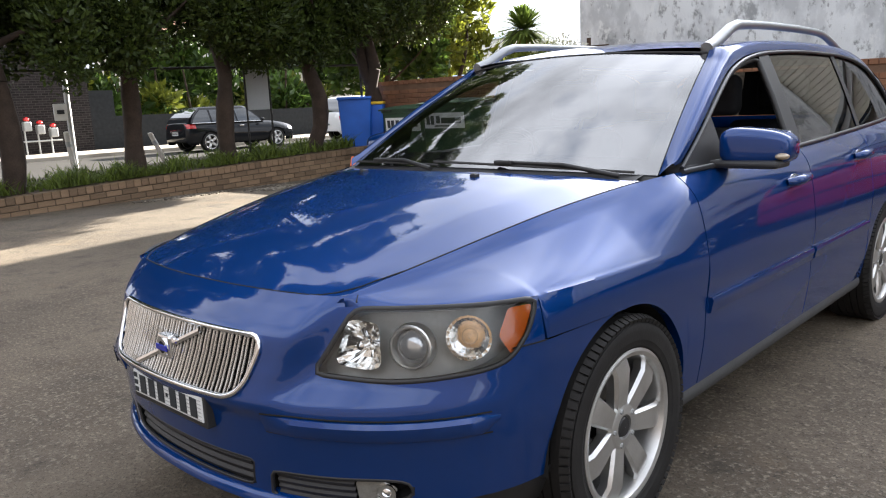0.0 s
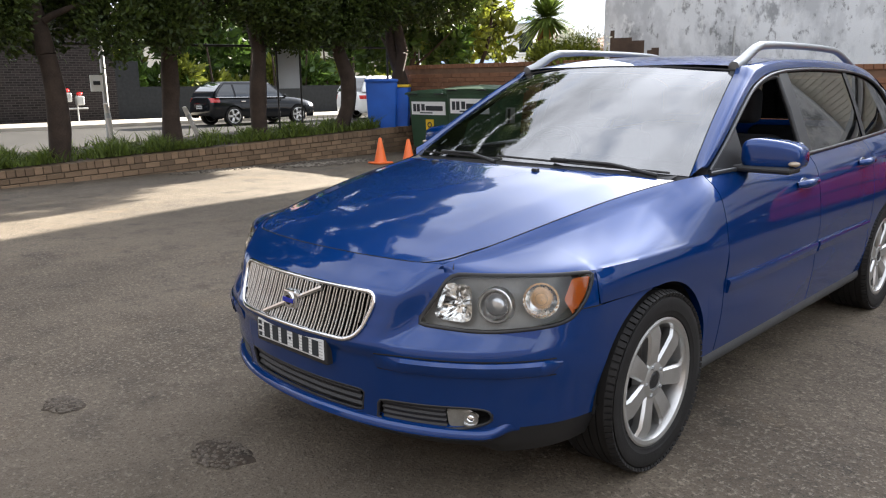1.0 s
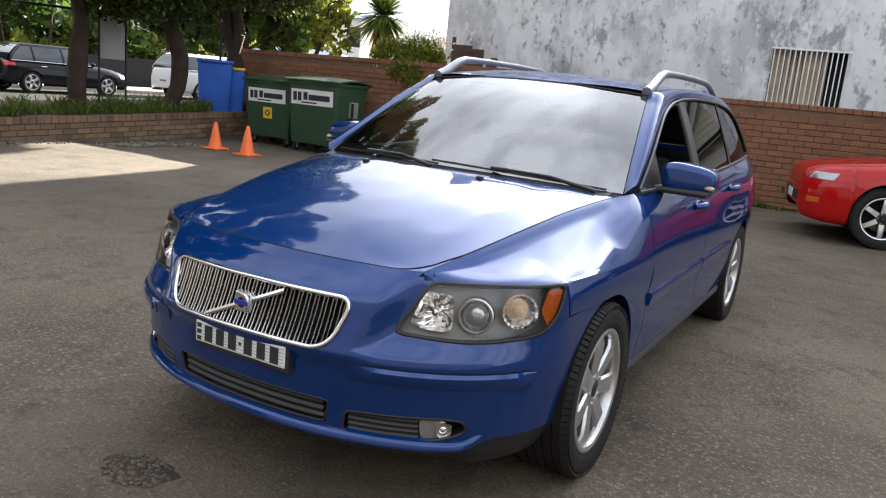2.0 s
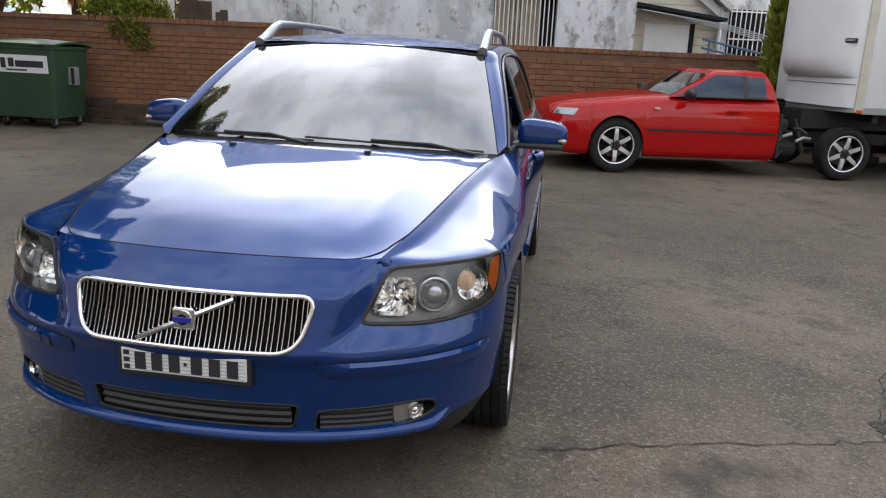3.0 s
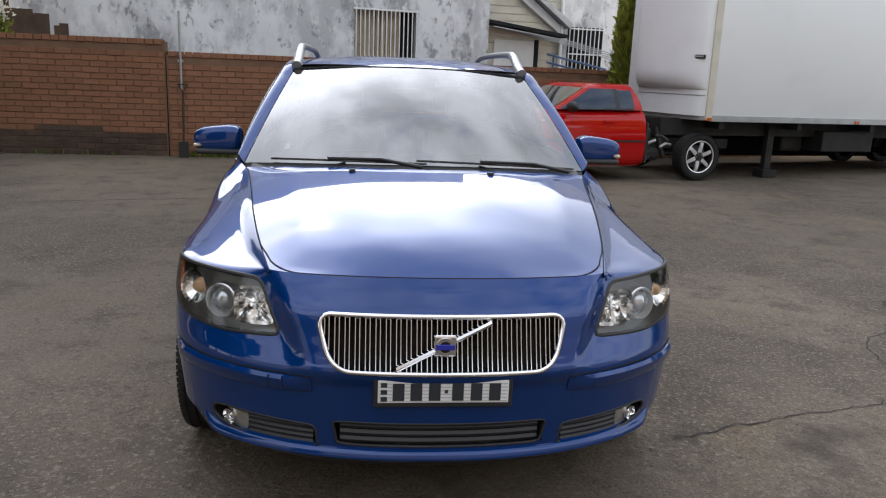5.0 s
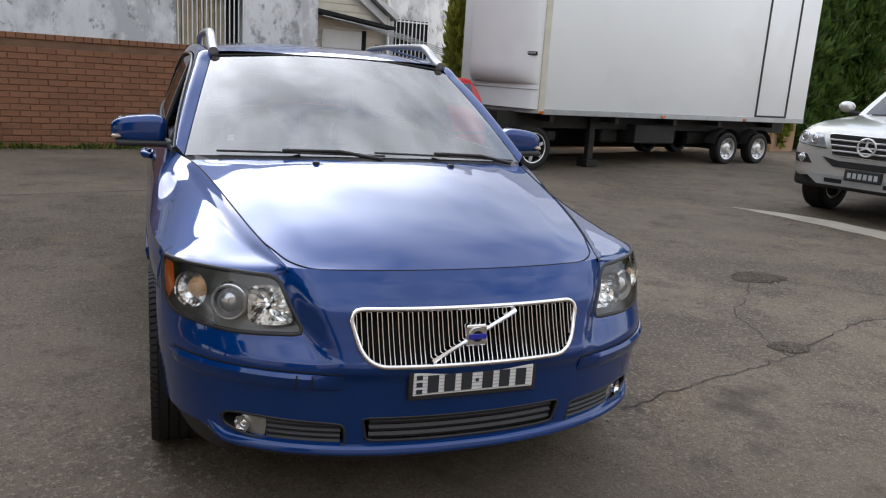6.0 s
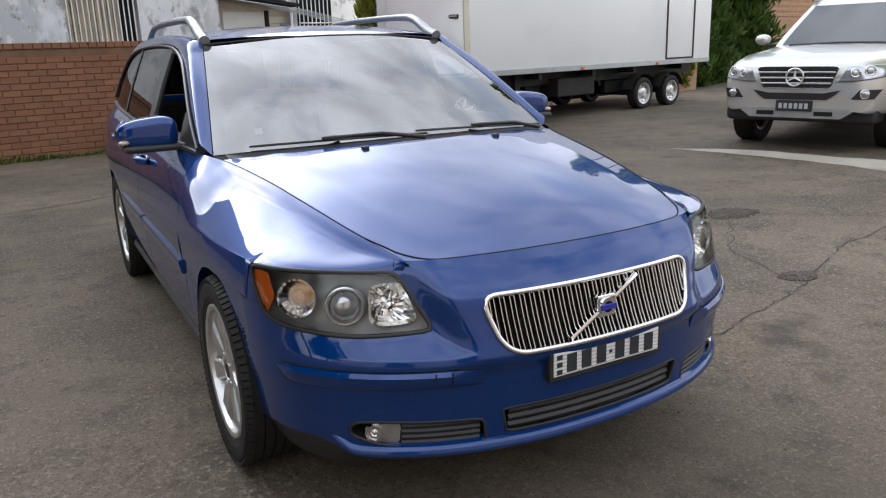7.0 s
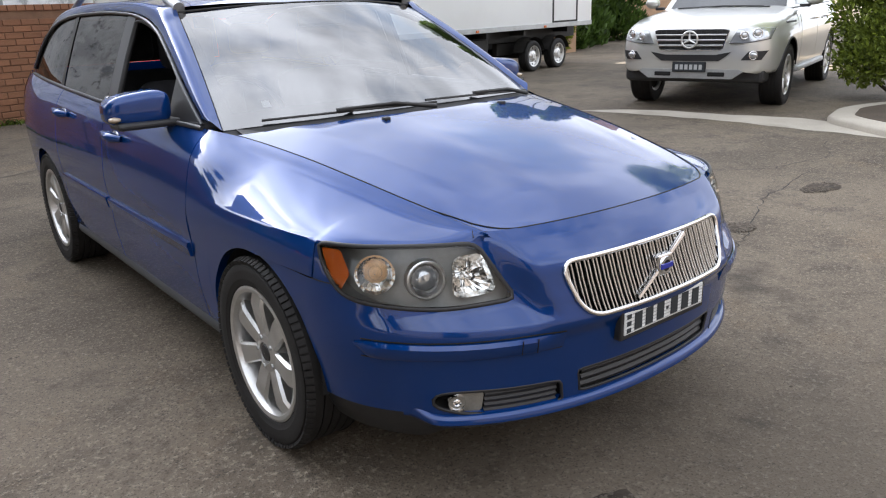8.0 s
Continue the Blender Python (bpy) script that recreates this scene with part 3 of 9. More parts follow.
def front(q, z):
    """A point of the nose: q runs from the centre line (0) over the corner (1) and on along the side, 1 m for each unit past 1."""
    s, q = (1, q) if q >= 0 else (-1, -q)
    a, b = FA(z), FB(z)
    if q <= 1:
        th = q * math.pi / 2
        x, y = a * math.sin(th) ** (2 / FN), FC - b * max(math.cos(th), 0.0) ** (2 / FN)
    else:
        x, y = a + 0.045 * min(q - 1, 0.3), FC + (q - 1)
    y -= FBULGE(z) * (1 - smooth01((x - 0.372 - 0.42 * max(0.0, z - 0.58)) / 0.085))
    return Vector((s * x, y, z))


def q_x(x, z):
    return math.asin(min(1, (x / FA(z)) ** (FN / 2))) / (math.pi / 2)


def q_y(y, z):
    return 1 + y - FC if y > FC else math.acos(min(1, ((FC - y) / FB(z)) ** (FN / 2))) / (math.pi / 2)


def front_n(q, z):
    d = front(q + 0.004, z) - front(q - 0.004, z)
    e = front(q, z + 0.003) - front(q, z - 0.003)
    return d.cross(e).normalized()


def inside(p, poly):
    hit = False
    for (x0, y0), (x1, y1) in zip(poly, poly[1:] + poly[:1]):
        if (y0 > p[1]) != (y1 > p[1]) and p[0] < (x1 - x0) * (p[1] - y0) / (y1 - y0) + x0:
            hit = not hit
    return hit


def rounded(poly, r, n=5):
    """The outline with its corners rounded; r is the share of the shorter side cut off at each corner."""
    out = []
    for i, p in enumerate(poly):
        p, a, b = Vector(p), Vector(poly[i - 1]), Vector(poly[(i + 1) % len(poly)])
        k = r[i] if isinstance(r, (list, tuple)) else r
        pa, pb = p.lerp(a, k), p.lerp(b, k)
        for j in range(n + 1):
            t = j / n
            out.append(tuple(pa.lerp(p, t).lerp(p.lerp(pb, t), t)))
    return out


def rounded_by(poly, radii, n=6):
    """The outline with each corner rounded by its own length."""
    out = []
    for i, p in enumerate(poly):
        p, a, b = Vector(p), Vector(poly[i - 1]), Vector(poly[(i + 1) % len(poly)])
        pa, pb = p + (a - p).normalized() * radii[i], p + (b - p).normalized() * radii[i]
        for j in range(n + 1):
            t = j / n
            out.append(tuple(pa.lerp(p, t).lerp(p.lerp(pb, t), t)))
    return out


def evenly(poly, n):
    """n points at even steps round a closed outline."""
    pts = [Vector(p) for p in poly] + [Vector(poly[0])]
    cum = [0.0]
    for a, b in zip(pts, pts[1:]):
        cum.append(cum[-1] + (b - a).length)
    out, i = [], 0
    for k in range(n):
        d = cum[-1] * k / n
        while cum[i + 1] < d:
            i += 1
        f = (d - cum[i]) / max(cum[i + 1] - cum[i], 1e-9)
        out.append(tuple(pts[i].lerp(pts[i + 1], f)))
    return out


# openings in the nose, as outlines in (q, z)
LAMP = evenly(rounded([(q_x(0.466, 0.622), 0.622), (q_x(0.66, 0.612), 0.612), (q_y(-0.475, 0.632), 0.632), (q_y(-0.405, 0.70), 0.70), (q_y(-0.365, 0.772), 0.772), (q_x(0.70, 0.775), 0.775), (q_x(0.53, 0.77), 0.77)], [0.12, 0.3, 0.35, 0.3, 0.22, 0.3, 0.16]), 72)
GRILLE = evenly(rounded_by([(-0.318, 0.558), (0.318, 0.558), (0.36, 0.706), (-0.36, 0.706)], (0.062, 0.062, 0.045, 0.045), 8), 120)
GRILLE_Q = [(math.copysign(q_x(abs(x), z), x), z) for x, z in GRILLE]
INTAKE = rounded([(-q_x(0.30, 0.31), 0.318), (q_x(0.30, 0.31), 0.318), (q_x(0.315, 0.39), 0.392), (-q_x(0.315, 0.39), 0.392)], 0.08)
SIDE_INTAKE = evenly(rounded([(q_x(0.355, 0.30), 0.302), (q_x(0.60, 0.30), 0.302), (q_x(0.69, 0.34), 0.335), (q_x(0.675, 0.385), 0.382), (q_x(0.365, 0.37), 0.372)], [0.12, 0.35, 0.4, 0.35, 0.12]), 48)


def bumper_mesh(z0, z1, nz, holes, q_of, bm=None):
    """The nose sheet between two heights with the given outlines cut out of it."""
    bm = bm or bmesh.new()
    rows = []
    for j in range(nz + 1):
        z = z0 + (z1 - z0) * j / nz
        qe = q_of(z)
        n = 84
        rows.append([(qe * (i - n) / n, z) for i in range(2 * n + 1)])
    vs = [[bm.verts.new(front(q, z)) for q, z in r] for r in rows]
    for j in range(nz):
        for i in range(len(rows[0]) - 1):
            c = ((rows[j][i][0] + rows[j + 1][i + 1][0]) / 2, (rows[j][i][1] + rows[j + 1][i][1]) / 2)
            if any(inside((abs(c[0]) if m else c[0], c[1]), h) for h, m in holes):
                continue
            bm.faces.new((vs[j][i], vs[j][i + 1], vs[j + 1][i + 1], vs[j + 1][i]))
    bmesh.ops.delete(bm, geom=[v for v in bm.verts if not v.link_faces], context="VERTS")
    return bm


def side_end(z):
    d = ARCH_R ** 2 - (z - HUB_Z) ** 2
    return q_y(-math.sqrt(d), z) if d > 0 and z < 0.666 else q_y(-0.360, z)


CORNER = [(q_x(0.645, 0.30), 0.26), (q_x(0.70, 0.31), 0.310), (1.10, 0.322), (1.9, 0.326), (1.9, 0.26)]
HOLES = [(CORNER, True), (LAMP, True), (GRILLE_Q, False), (INTAKE, False), (SIDE_INTAKE, True)]
cover_bm = bumper_mesh(0.284, 0.6655, 50, HOLES, side_end)
bumper_mesh(0.6655, 0.7735, 14, HOLES, lambda z: q_y(-0.360, z), cover_bm)
bumper_mesh(0.7735, 0.797, 4, [], lambda z: q_x(0.515 - 0.6 * (z - 0.7735), z), cover_bm)
bmesh.ops.remove_doubles(cover_bm, verts=cover_bm.verts[:], dist=0.0015)
part("bumper_cover", cover_bm, PAINT_BLUE, car, smooth=40)


def strip_on_front(q0, q1, z0, z1, out, n=60, taper=0.0):
    """A raised moulding along the nose."""
    bm = bmesh.new()
    rings = []
    for i in range(n + 1):
        t = i / n
        q = q0 + (q1 - q0) * t
        k = 1 - taper * smooth01((t - 0.9) / 0.1)
        zc, h = (z0 + z1) / 2 + (1 - k) * 0.012, (z1 - z0) / 2 * k
        nrm = front_n(q, zc)
        o = out * min(1, 6 * min(t, 1 - t) + 0.2)
        prof = ((-h, -0.01), (-h, o * 0.6), (-h * 0.6, o), (h * 0.55, o), (h, o * 0.5), (h, -0.01))
        rings.append([bm.verts.new(front(q, zc + dz) + nrm * d) for dz, d in prof])
    for a, b in zip(rings, rings[1:]):
        for k in range(len(a) - 1):
            bm.faces.new((a[k], b[k], b[k + 1], a[k + 1]))
    bm.faces.new(rings[0]); bm.faces.new(rings[-1][::-1])
    bmesh.ops.recalc_face_normals(bm, faces=bm.faces[:])
    return bm


def flipped(bm):
    for v in bm.verts:
        v.co.x = -v.co.x
    bmesh.ops.reverse_faces(bm, faces=bm.faces[:])
    return bm


for s in (1, -1):
    b = strip_on_front(q_x(0.372, 0.51), q_y(-0.50, 0.51), 0.482, 0.528, 0.015, taper=0.75)
    moulding = part("bumper_moulding", b if s > 0 else flipped(b), PAINT_BLUE, car, smooth=35)
    for z in (0.4795, 0.5305):
        line = []
        for k in range(41):
            q = q_x(0.376, 0.51) + (q_y(-0.52, 0.51) - q_x(0.376, 0.51)) * k / 40
            line.append(front(q, z) + front_n(q, z) * 0.0005)
        b = tube(line, 0.0022, 6)
        part("moulding_gap", b if s > 0 else flipped(b), DARK_CAVITY, moulding)
    seam = [front(q_y(-0.455 + 0.10 * k / 12, 0.6672), 0.6672) + front_n(q_y(-0.455 + 0.10 * k / 12, 0.6672), 0.6672) * 0.0004 for k in range(13)]
    b = tube(seam, 0.0019, 6)
    part("wing_seam", b if s > 0 else flipped(b), DARK_CAVITY, car)
for x in (-0.452, -0.492):
    q = -q_x(-x, 0.505)
    part("tow_cover_seam", tube([front(q, z) + front_n(q, z) * 0.0152 for z in (0.485, 0.505, 0.526)], 0.0016, 6), DARK_CAVITY, car)
# painted lower lip and black valance
def lip():
    bm = bmesh.new()
    rings = []
    n = 120
    for i in range(n + 1):
        w = abs(2 * i / n - 1)
        q = q_x(0.735, 0.3) * (2 * i / n - 1)
        rise, thin = 0.036 * smooth01((w - 0.78) / 0.22) ** 2, 1 - smooth01((w - 0.86) / 0.14)
        p, nn = front(q, 0.294 + rise), front_n(q, 0.31)
        nn.z = 0
        rings.append([bm.verts.new(p + nn * (d * thin - 0.004 * (1 - thin)) + Vector((0, 0, h))) for d, h in ((-0.02, 0.02), (0.006, 0.012), (0.016, 0.002), (0.017, -0.012), (0.006, -0.022), (-0.03, -0.026))])
    for a, b in zip(rings, rings[1:]):
        for k in range(len(a) - 1):
            bm.faces.new((a[k], a[k + 1], b[k + 1], b[k]))
    bmesh.ops.recalc_face_normals(bm, faces=bm.faces[:])
    return bm


part("lower_lip", lip(), PAINT_BLUE, car, smooth=50)


def valance():
    def f(u, v):
        q = (2 * u - 1) * 1.0
        edge = smooth01((abs(q) - q_x(0.64, 0.28)) / 0.10)
        z = (0.284 - 0.07 * v) * (1 - edge) + (0.328 - 0.125 * v) * edge
        p = front(q, max(z, 0.205))
        nn = front_n(q, max(z, 0.2))
        nn.z = 0
        return p - nn * (0.034 * (1 - edge) + 0.006 + 0.03 * v)
    return grid(f, 120, 5)


part("lower_valance", valance(), BLACK_PLASTIC, car, "matt black lower valance", smooth=50)


def backing(outline, depth, bm=None, sym=True):
    """A dished back behind an outline of the nose, following its shape."""
    bm = bm or bmesh.new()
    cq, cz = sum(p[0] for p in outline) / len(outline), sum(p[1] for p in outline) / len(outline)
    rings = []
    for k, d in ((1.03, 0.004), (1.0, depth), (0.6, depth * 1.05), (0.2, depth * 1.05)):
        ring = []
        for q, z in outline:
            qq, zz = cq + (q - cq) * k, cz + (z - cz) * k
            ring.append(bm.verts.new(front(qq, zz) - front_n(qq, zz) * d))
        rings.append(ring)
    m = len(outline)
    for a, b in zip(rings, rings[1:]):
        for i in range(m):
            bm.faces.new((a[i], a[(i + 1) % m], b[(i + 1) % m], b[i]))
    bm.faces.new(rings[-1])
    return bm


def cover(outline, lift, rings_at=(1.0, 0.85, 0.65, 0.4, 0.15), dome=0.0):
    """A sheet over an outline of the nose, following its shape."""
    bm = bmesh.new()
    cq, cz = sum(p[0] for p in outline) / len(outline), sum(p[1] for p in outline) / len(outline)
    rings = []
    for k in rings_at:
        ring = []
        for q, z in outline:
            qq, zz = cq + (q - cq) * k, cz + (z - cz) * k
            ring.append(bm.verts.new(front(qq, zz) + front_n(qq, zz) * (lift + dome * (1 - k * k))))
        rings.append(ring)
    m = len(outline)
    for a, b in zip(rings, rings[1:]):
        for i in range(m):
            bm.faces.new((a[i], a[(i + 1) % m], b[(i + 1) % m], b[i]))
    bm.faces.new(rings[-1])
    bmesh.ops.recalc_face_normals(bm, faces=bm.faces[:])
    return bm


def rim_of(outline, r, lift, sides=8, squash=1.0):
    pts = [front(q, z) + front_n(q, z) * lift for q, z in outline]
    bm = bmesh.new()
    m = len(pts)
    rings = []
    for i in range(m):
        d = (pts[(i + 1) % m] - pts[i - 1]).normalized()
        nn = front_n(*outline[i])
        side = d.cross(nn).normalized()
        rings.append([bm.verts.new(pts[i] + side * math.cos(a) * r + nn * math.sin(a) * r * squash) for a in [2 * math.pi * k / sides for k in range(sides)]])
    for i in range(m):
        a, b = rings[i], rings[(i + 1) % m]
        for k in range(sides):
            bm.faces.new((a[k], a[(k + 1) % sides], b[(k + 1) % sides], b[k]))
    bmesh.ops.recalc_face_normals(bm, faces=bm.faces[:])
    return bm


# grille: dark back, chrome surround, upright slats, diagonal bar and badge
grille = part("grille", backing(GRILLE_Q, 0.05), DARK_CAVITY, car, "dark grille opening", smooth=40)
part("grille_surround", rim_of(GRILLE_Q, 0.0070, 0.004, 10, 0.9), CHROME, grille, "chrome surround", smooth=60)
zs_of = lambda x: [z for z in [0.556 + 0.0015 * k for k in range(102)] if inside((x, z), GRILLE)]


def slat(x):
    """One bright fin of the grille: two thin blades joined by a cap at the top, dark between them."""
    zz = zs_of(x)
    lo, hi = zz[0] + 0.004, zz[-1] - 0.005
    bm = bmesh.new()
    def blade(xa, za, xb, zb, n, w):
        rings = []
        for k in range(n + 1):
            xx, z = xa + (xb - xa) * k / n, za + (zb - za) * k / n
            q = math.copysign(q_x(abs(xx), z), xx)
            p, nn = front(q, z), front_n(q, z)
            nn = Vector((nn.x * 0.4, nn.y, nn.z)).normalized()
            side = Vector((w, 0, 0)) if xa == xb else Vector((0, 0, w))
            rings.append([bm.verts.new(p + side * a + nn * d) for a, d in ((-1, -0.012), (-1, -0.002), (-0.5, 0.001), (0.5, 0.001), (1, -0.002), (1, -0.012))])
        for a, b in zip(rings, rings[1:]):
            for k in range(5):
                bm.faces.new((a[k], a[k + 1], b[k + 1], b[k]))
        bm.faces.new(rings[0]); bm.faces.new(rings[-1][::-1])
    for d in (-0.0062, 0.0062):
        blade(x + d, lo, x + d, hi, 5, 0.0023)
    blade(x - 0.0062, hi, x + 0.0062, hi, 2, 0.0026)
    bmesh.ops.recalc_face_normals(bm, faces=bm.faces[:])
    return bm


SLAT_CHROME = mat("worn_chrome", (0.66, 0.66, 0.65), 0.14, 1.0, 0.08)
SLATS = 24
for i in range(SLATS):
    x = -0.331 + 0.662 * i / (SLATS - 1)
    if len(zs_of(x)) > 6:
        part("slat", slat(x), SLAT_CHROME, grille, smooth=30)


def on_grille(x, z, lift):
    q = math.copysign(q_x(abs(x), z), x)
    return front(q, z) + Vector((0, -lift, 0))


bar = bmesh.new()
rings = []
for i in range(9):
    t = i / 8
    x, z = -0.135 + 0.27 * t, 0.572 + 0.122 * t
    p = on_grille(x, z, 0.008)
    up = Vector((-0.41, 0, 0.91)) * 0.0085
    rings.append([bar.verts.new(p + up * a + Vector((0, b, 0))) for a, b in ((-1, 0.012), (-0.8, -0.003), (0, -0.006), (0.8, -0.003), (1, 0.012))])
for a, b in zip(rings, rings[1:]):
    for k in range(4):
        bar.faces.new((a[k], b[k], b[k + 1], a[k + 1]))
bmesh.ops.recalc_face_normals(bar, faces=bar.faces[:])
part("diagonal_bar", bar, CHROME, grille, smooth=30)
BADGE_BLUE = mat("badge_blue", (0.02, 0.03, 0.32), 0.25, 0.0, 0.05, coat=0.5)
badge_y = front(0, 0.635).y - 0.012
badge = part("badge", box(-0.032, badge_y - 0.008, 0.603, 0.032, badge_y + 0.02, 0.667, 0.006), CHROME, grille, "chrome square badge")
ring_m = pose(0, badge_y - 0.009, 0.635, 90, 0, 0)
b = lathe([(0.0165, -0.002), (0.0165, 0.004), (0.0265, 0.004), (0.0265, -0.002)], 32, closed=True)
bmesh.ops.transform(b, matrix=ring_m, verts=b.verts[:])
part("badge_ring", b, CHROME, badge)
b = lathe([(0.0005, 0.001), (0.0165, 0.001)], 24)
bmesh.ops.transform(b, matrix=ring_m, verts=b.verts[:])
part("badge_disc", b, DARK_CAVITY, badge)
part("badge_band", box(-0.027, badge_y - 0.016, 0.627, 0.027, badge_y - 0.011, 0.643, 0.001, 1), BADGE_BLUE, badge, "blue badge band")

# lower intakes with slats and round fog lamps
def intake(outline, zlist, x0, x1, mirror):
    b = backing(outline, 0.05)
    host = part("lower_intake", flipped(b) if mirror else b, DARK_CAVITY, car, "black lower air intake", smooth=40)
    for z in zlist:
        bm = bmesh.new()
        rings = []
        for i in range(25):
            x = x0 + (x1 - x0) * i / 24
            q = math.copysign(q_x(abs(x), z), x)
            p = front(q, z)
            p.y += 0.012
            rings.append([bm.verts.new(p + Vector((0, a, h))) for a, h in ((0.03, -0.008), (0.0, -0.009), (-0.004, 0.0), (0.002, 0.009), (0.03, 0.007))])
        for a, c in zip(rings, rings[1:]):
            for k in range(4):
                bm.faces.new((a[k], a[k + 1], c[k + 1], c[k]))
        bmesh.ops.recalc_face_normals(bm, faces=bm.faces[:])
        part("intake_slat", flipped(bm) if mirror else bm, BLACK_PLASTIC, host, smooth=40)
    return host


part("intake_rim", rim_of(evenly(INTAKE, 90), 0.0045, -0.003, 8), BLACK_PLASTIC, car, smooth=60)
intake(INTAKE, (0.332, 0.355, 0.378), -0.292, 0.292, False)
for s in (1, -1):
    host = intake(SIDE_INTAKE, (0.311, 0.328, 0.345, 0.362), 0.37, 0.566, s < 0)
    b = rim_of(SIDE_INTAKE, 0.0050, -0.003, 8)
    part("intake_rim", b if s > 0 else flipped(b), BLACK_PLASTIC, car, smooth=60)
    q0 = q_x(0.632, 0.333)
    nn = front_n(q0, 0.333)
    nn.z = 0
    nn.normalize()
    o = front(q0, 0.340) - nn * 0.021
    m = Matrix.Translation(o) @ (nn.to_track_quat("Z", "Y").to_matrix().to_4x4())
    plate_pts = rounded([(q_x(0.575, 0.31), 0.308), (q_x(0.645, 0.315), 0.313), (q_x(0.655, 0.35), 0.352), (q_x(0.625, 0.37), 0.372), (q_x(0.572, 0.37), 0.368)], 0.2)
    b = cover(plate_pts, -0.012)
    bez = part("fog_lamp_bezel", b if s > 0 else flipped(b), FOG_GREY, host, "grey translucent lamp cover", smooth=40)
    b = lathe([(0.001, 0.012), (0.010, 0.010), (0.017, 0.002), (0.022, 0.010), (0.024, 0.018), (0.025, 0.0)], 24)
    bmesh.ops.transform(b, matrix=m, verts=b.verts[:])
    part("fog_lamp", b if s > 0 else flipped(b), CHROME, host, "round chrome fog lamp", smooth=40)

# headlamps
SATIN_CHROME = mat("satin_chrome", (0.80, 0.80, 0.79), 0.28, 0.9, 0.05)
LAMP_GREY = mat("lamp_housing", (0.27, 0.275, 0.265), 0.35, 0.2, 0.15, 20.0, 100.0)
REFLECTOR = mat("lamp_reflector", (0.95, 0.95, 0.93), 0.10, 1.0, 0.05, 60.0, 140.0, 0.12)


SIGNAL_AMBER = mat("pale_amber_lens", (0.86, 0.52, 0.28), 0.15, 0.0, 0.3, 60.0, 300.0, 0.3, 0.7)


def lamp_point(x, z, depth):
    q = q_x(x, z)
    nn = front_n(q, z)
    aim = Vector((nn.x * 0.55, nn.y, nn.z * 0.3)).normalized()
    return Matrix.Translation(front(q, z) - nn * depth) @ aim.to_track_quat("Z", "Y").to_matrix().to_4x4()


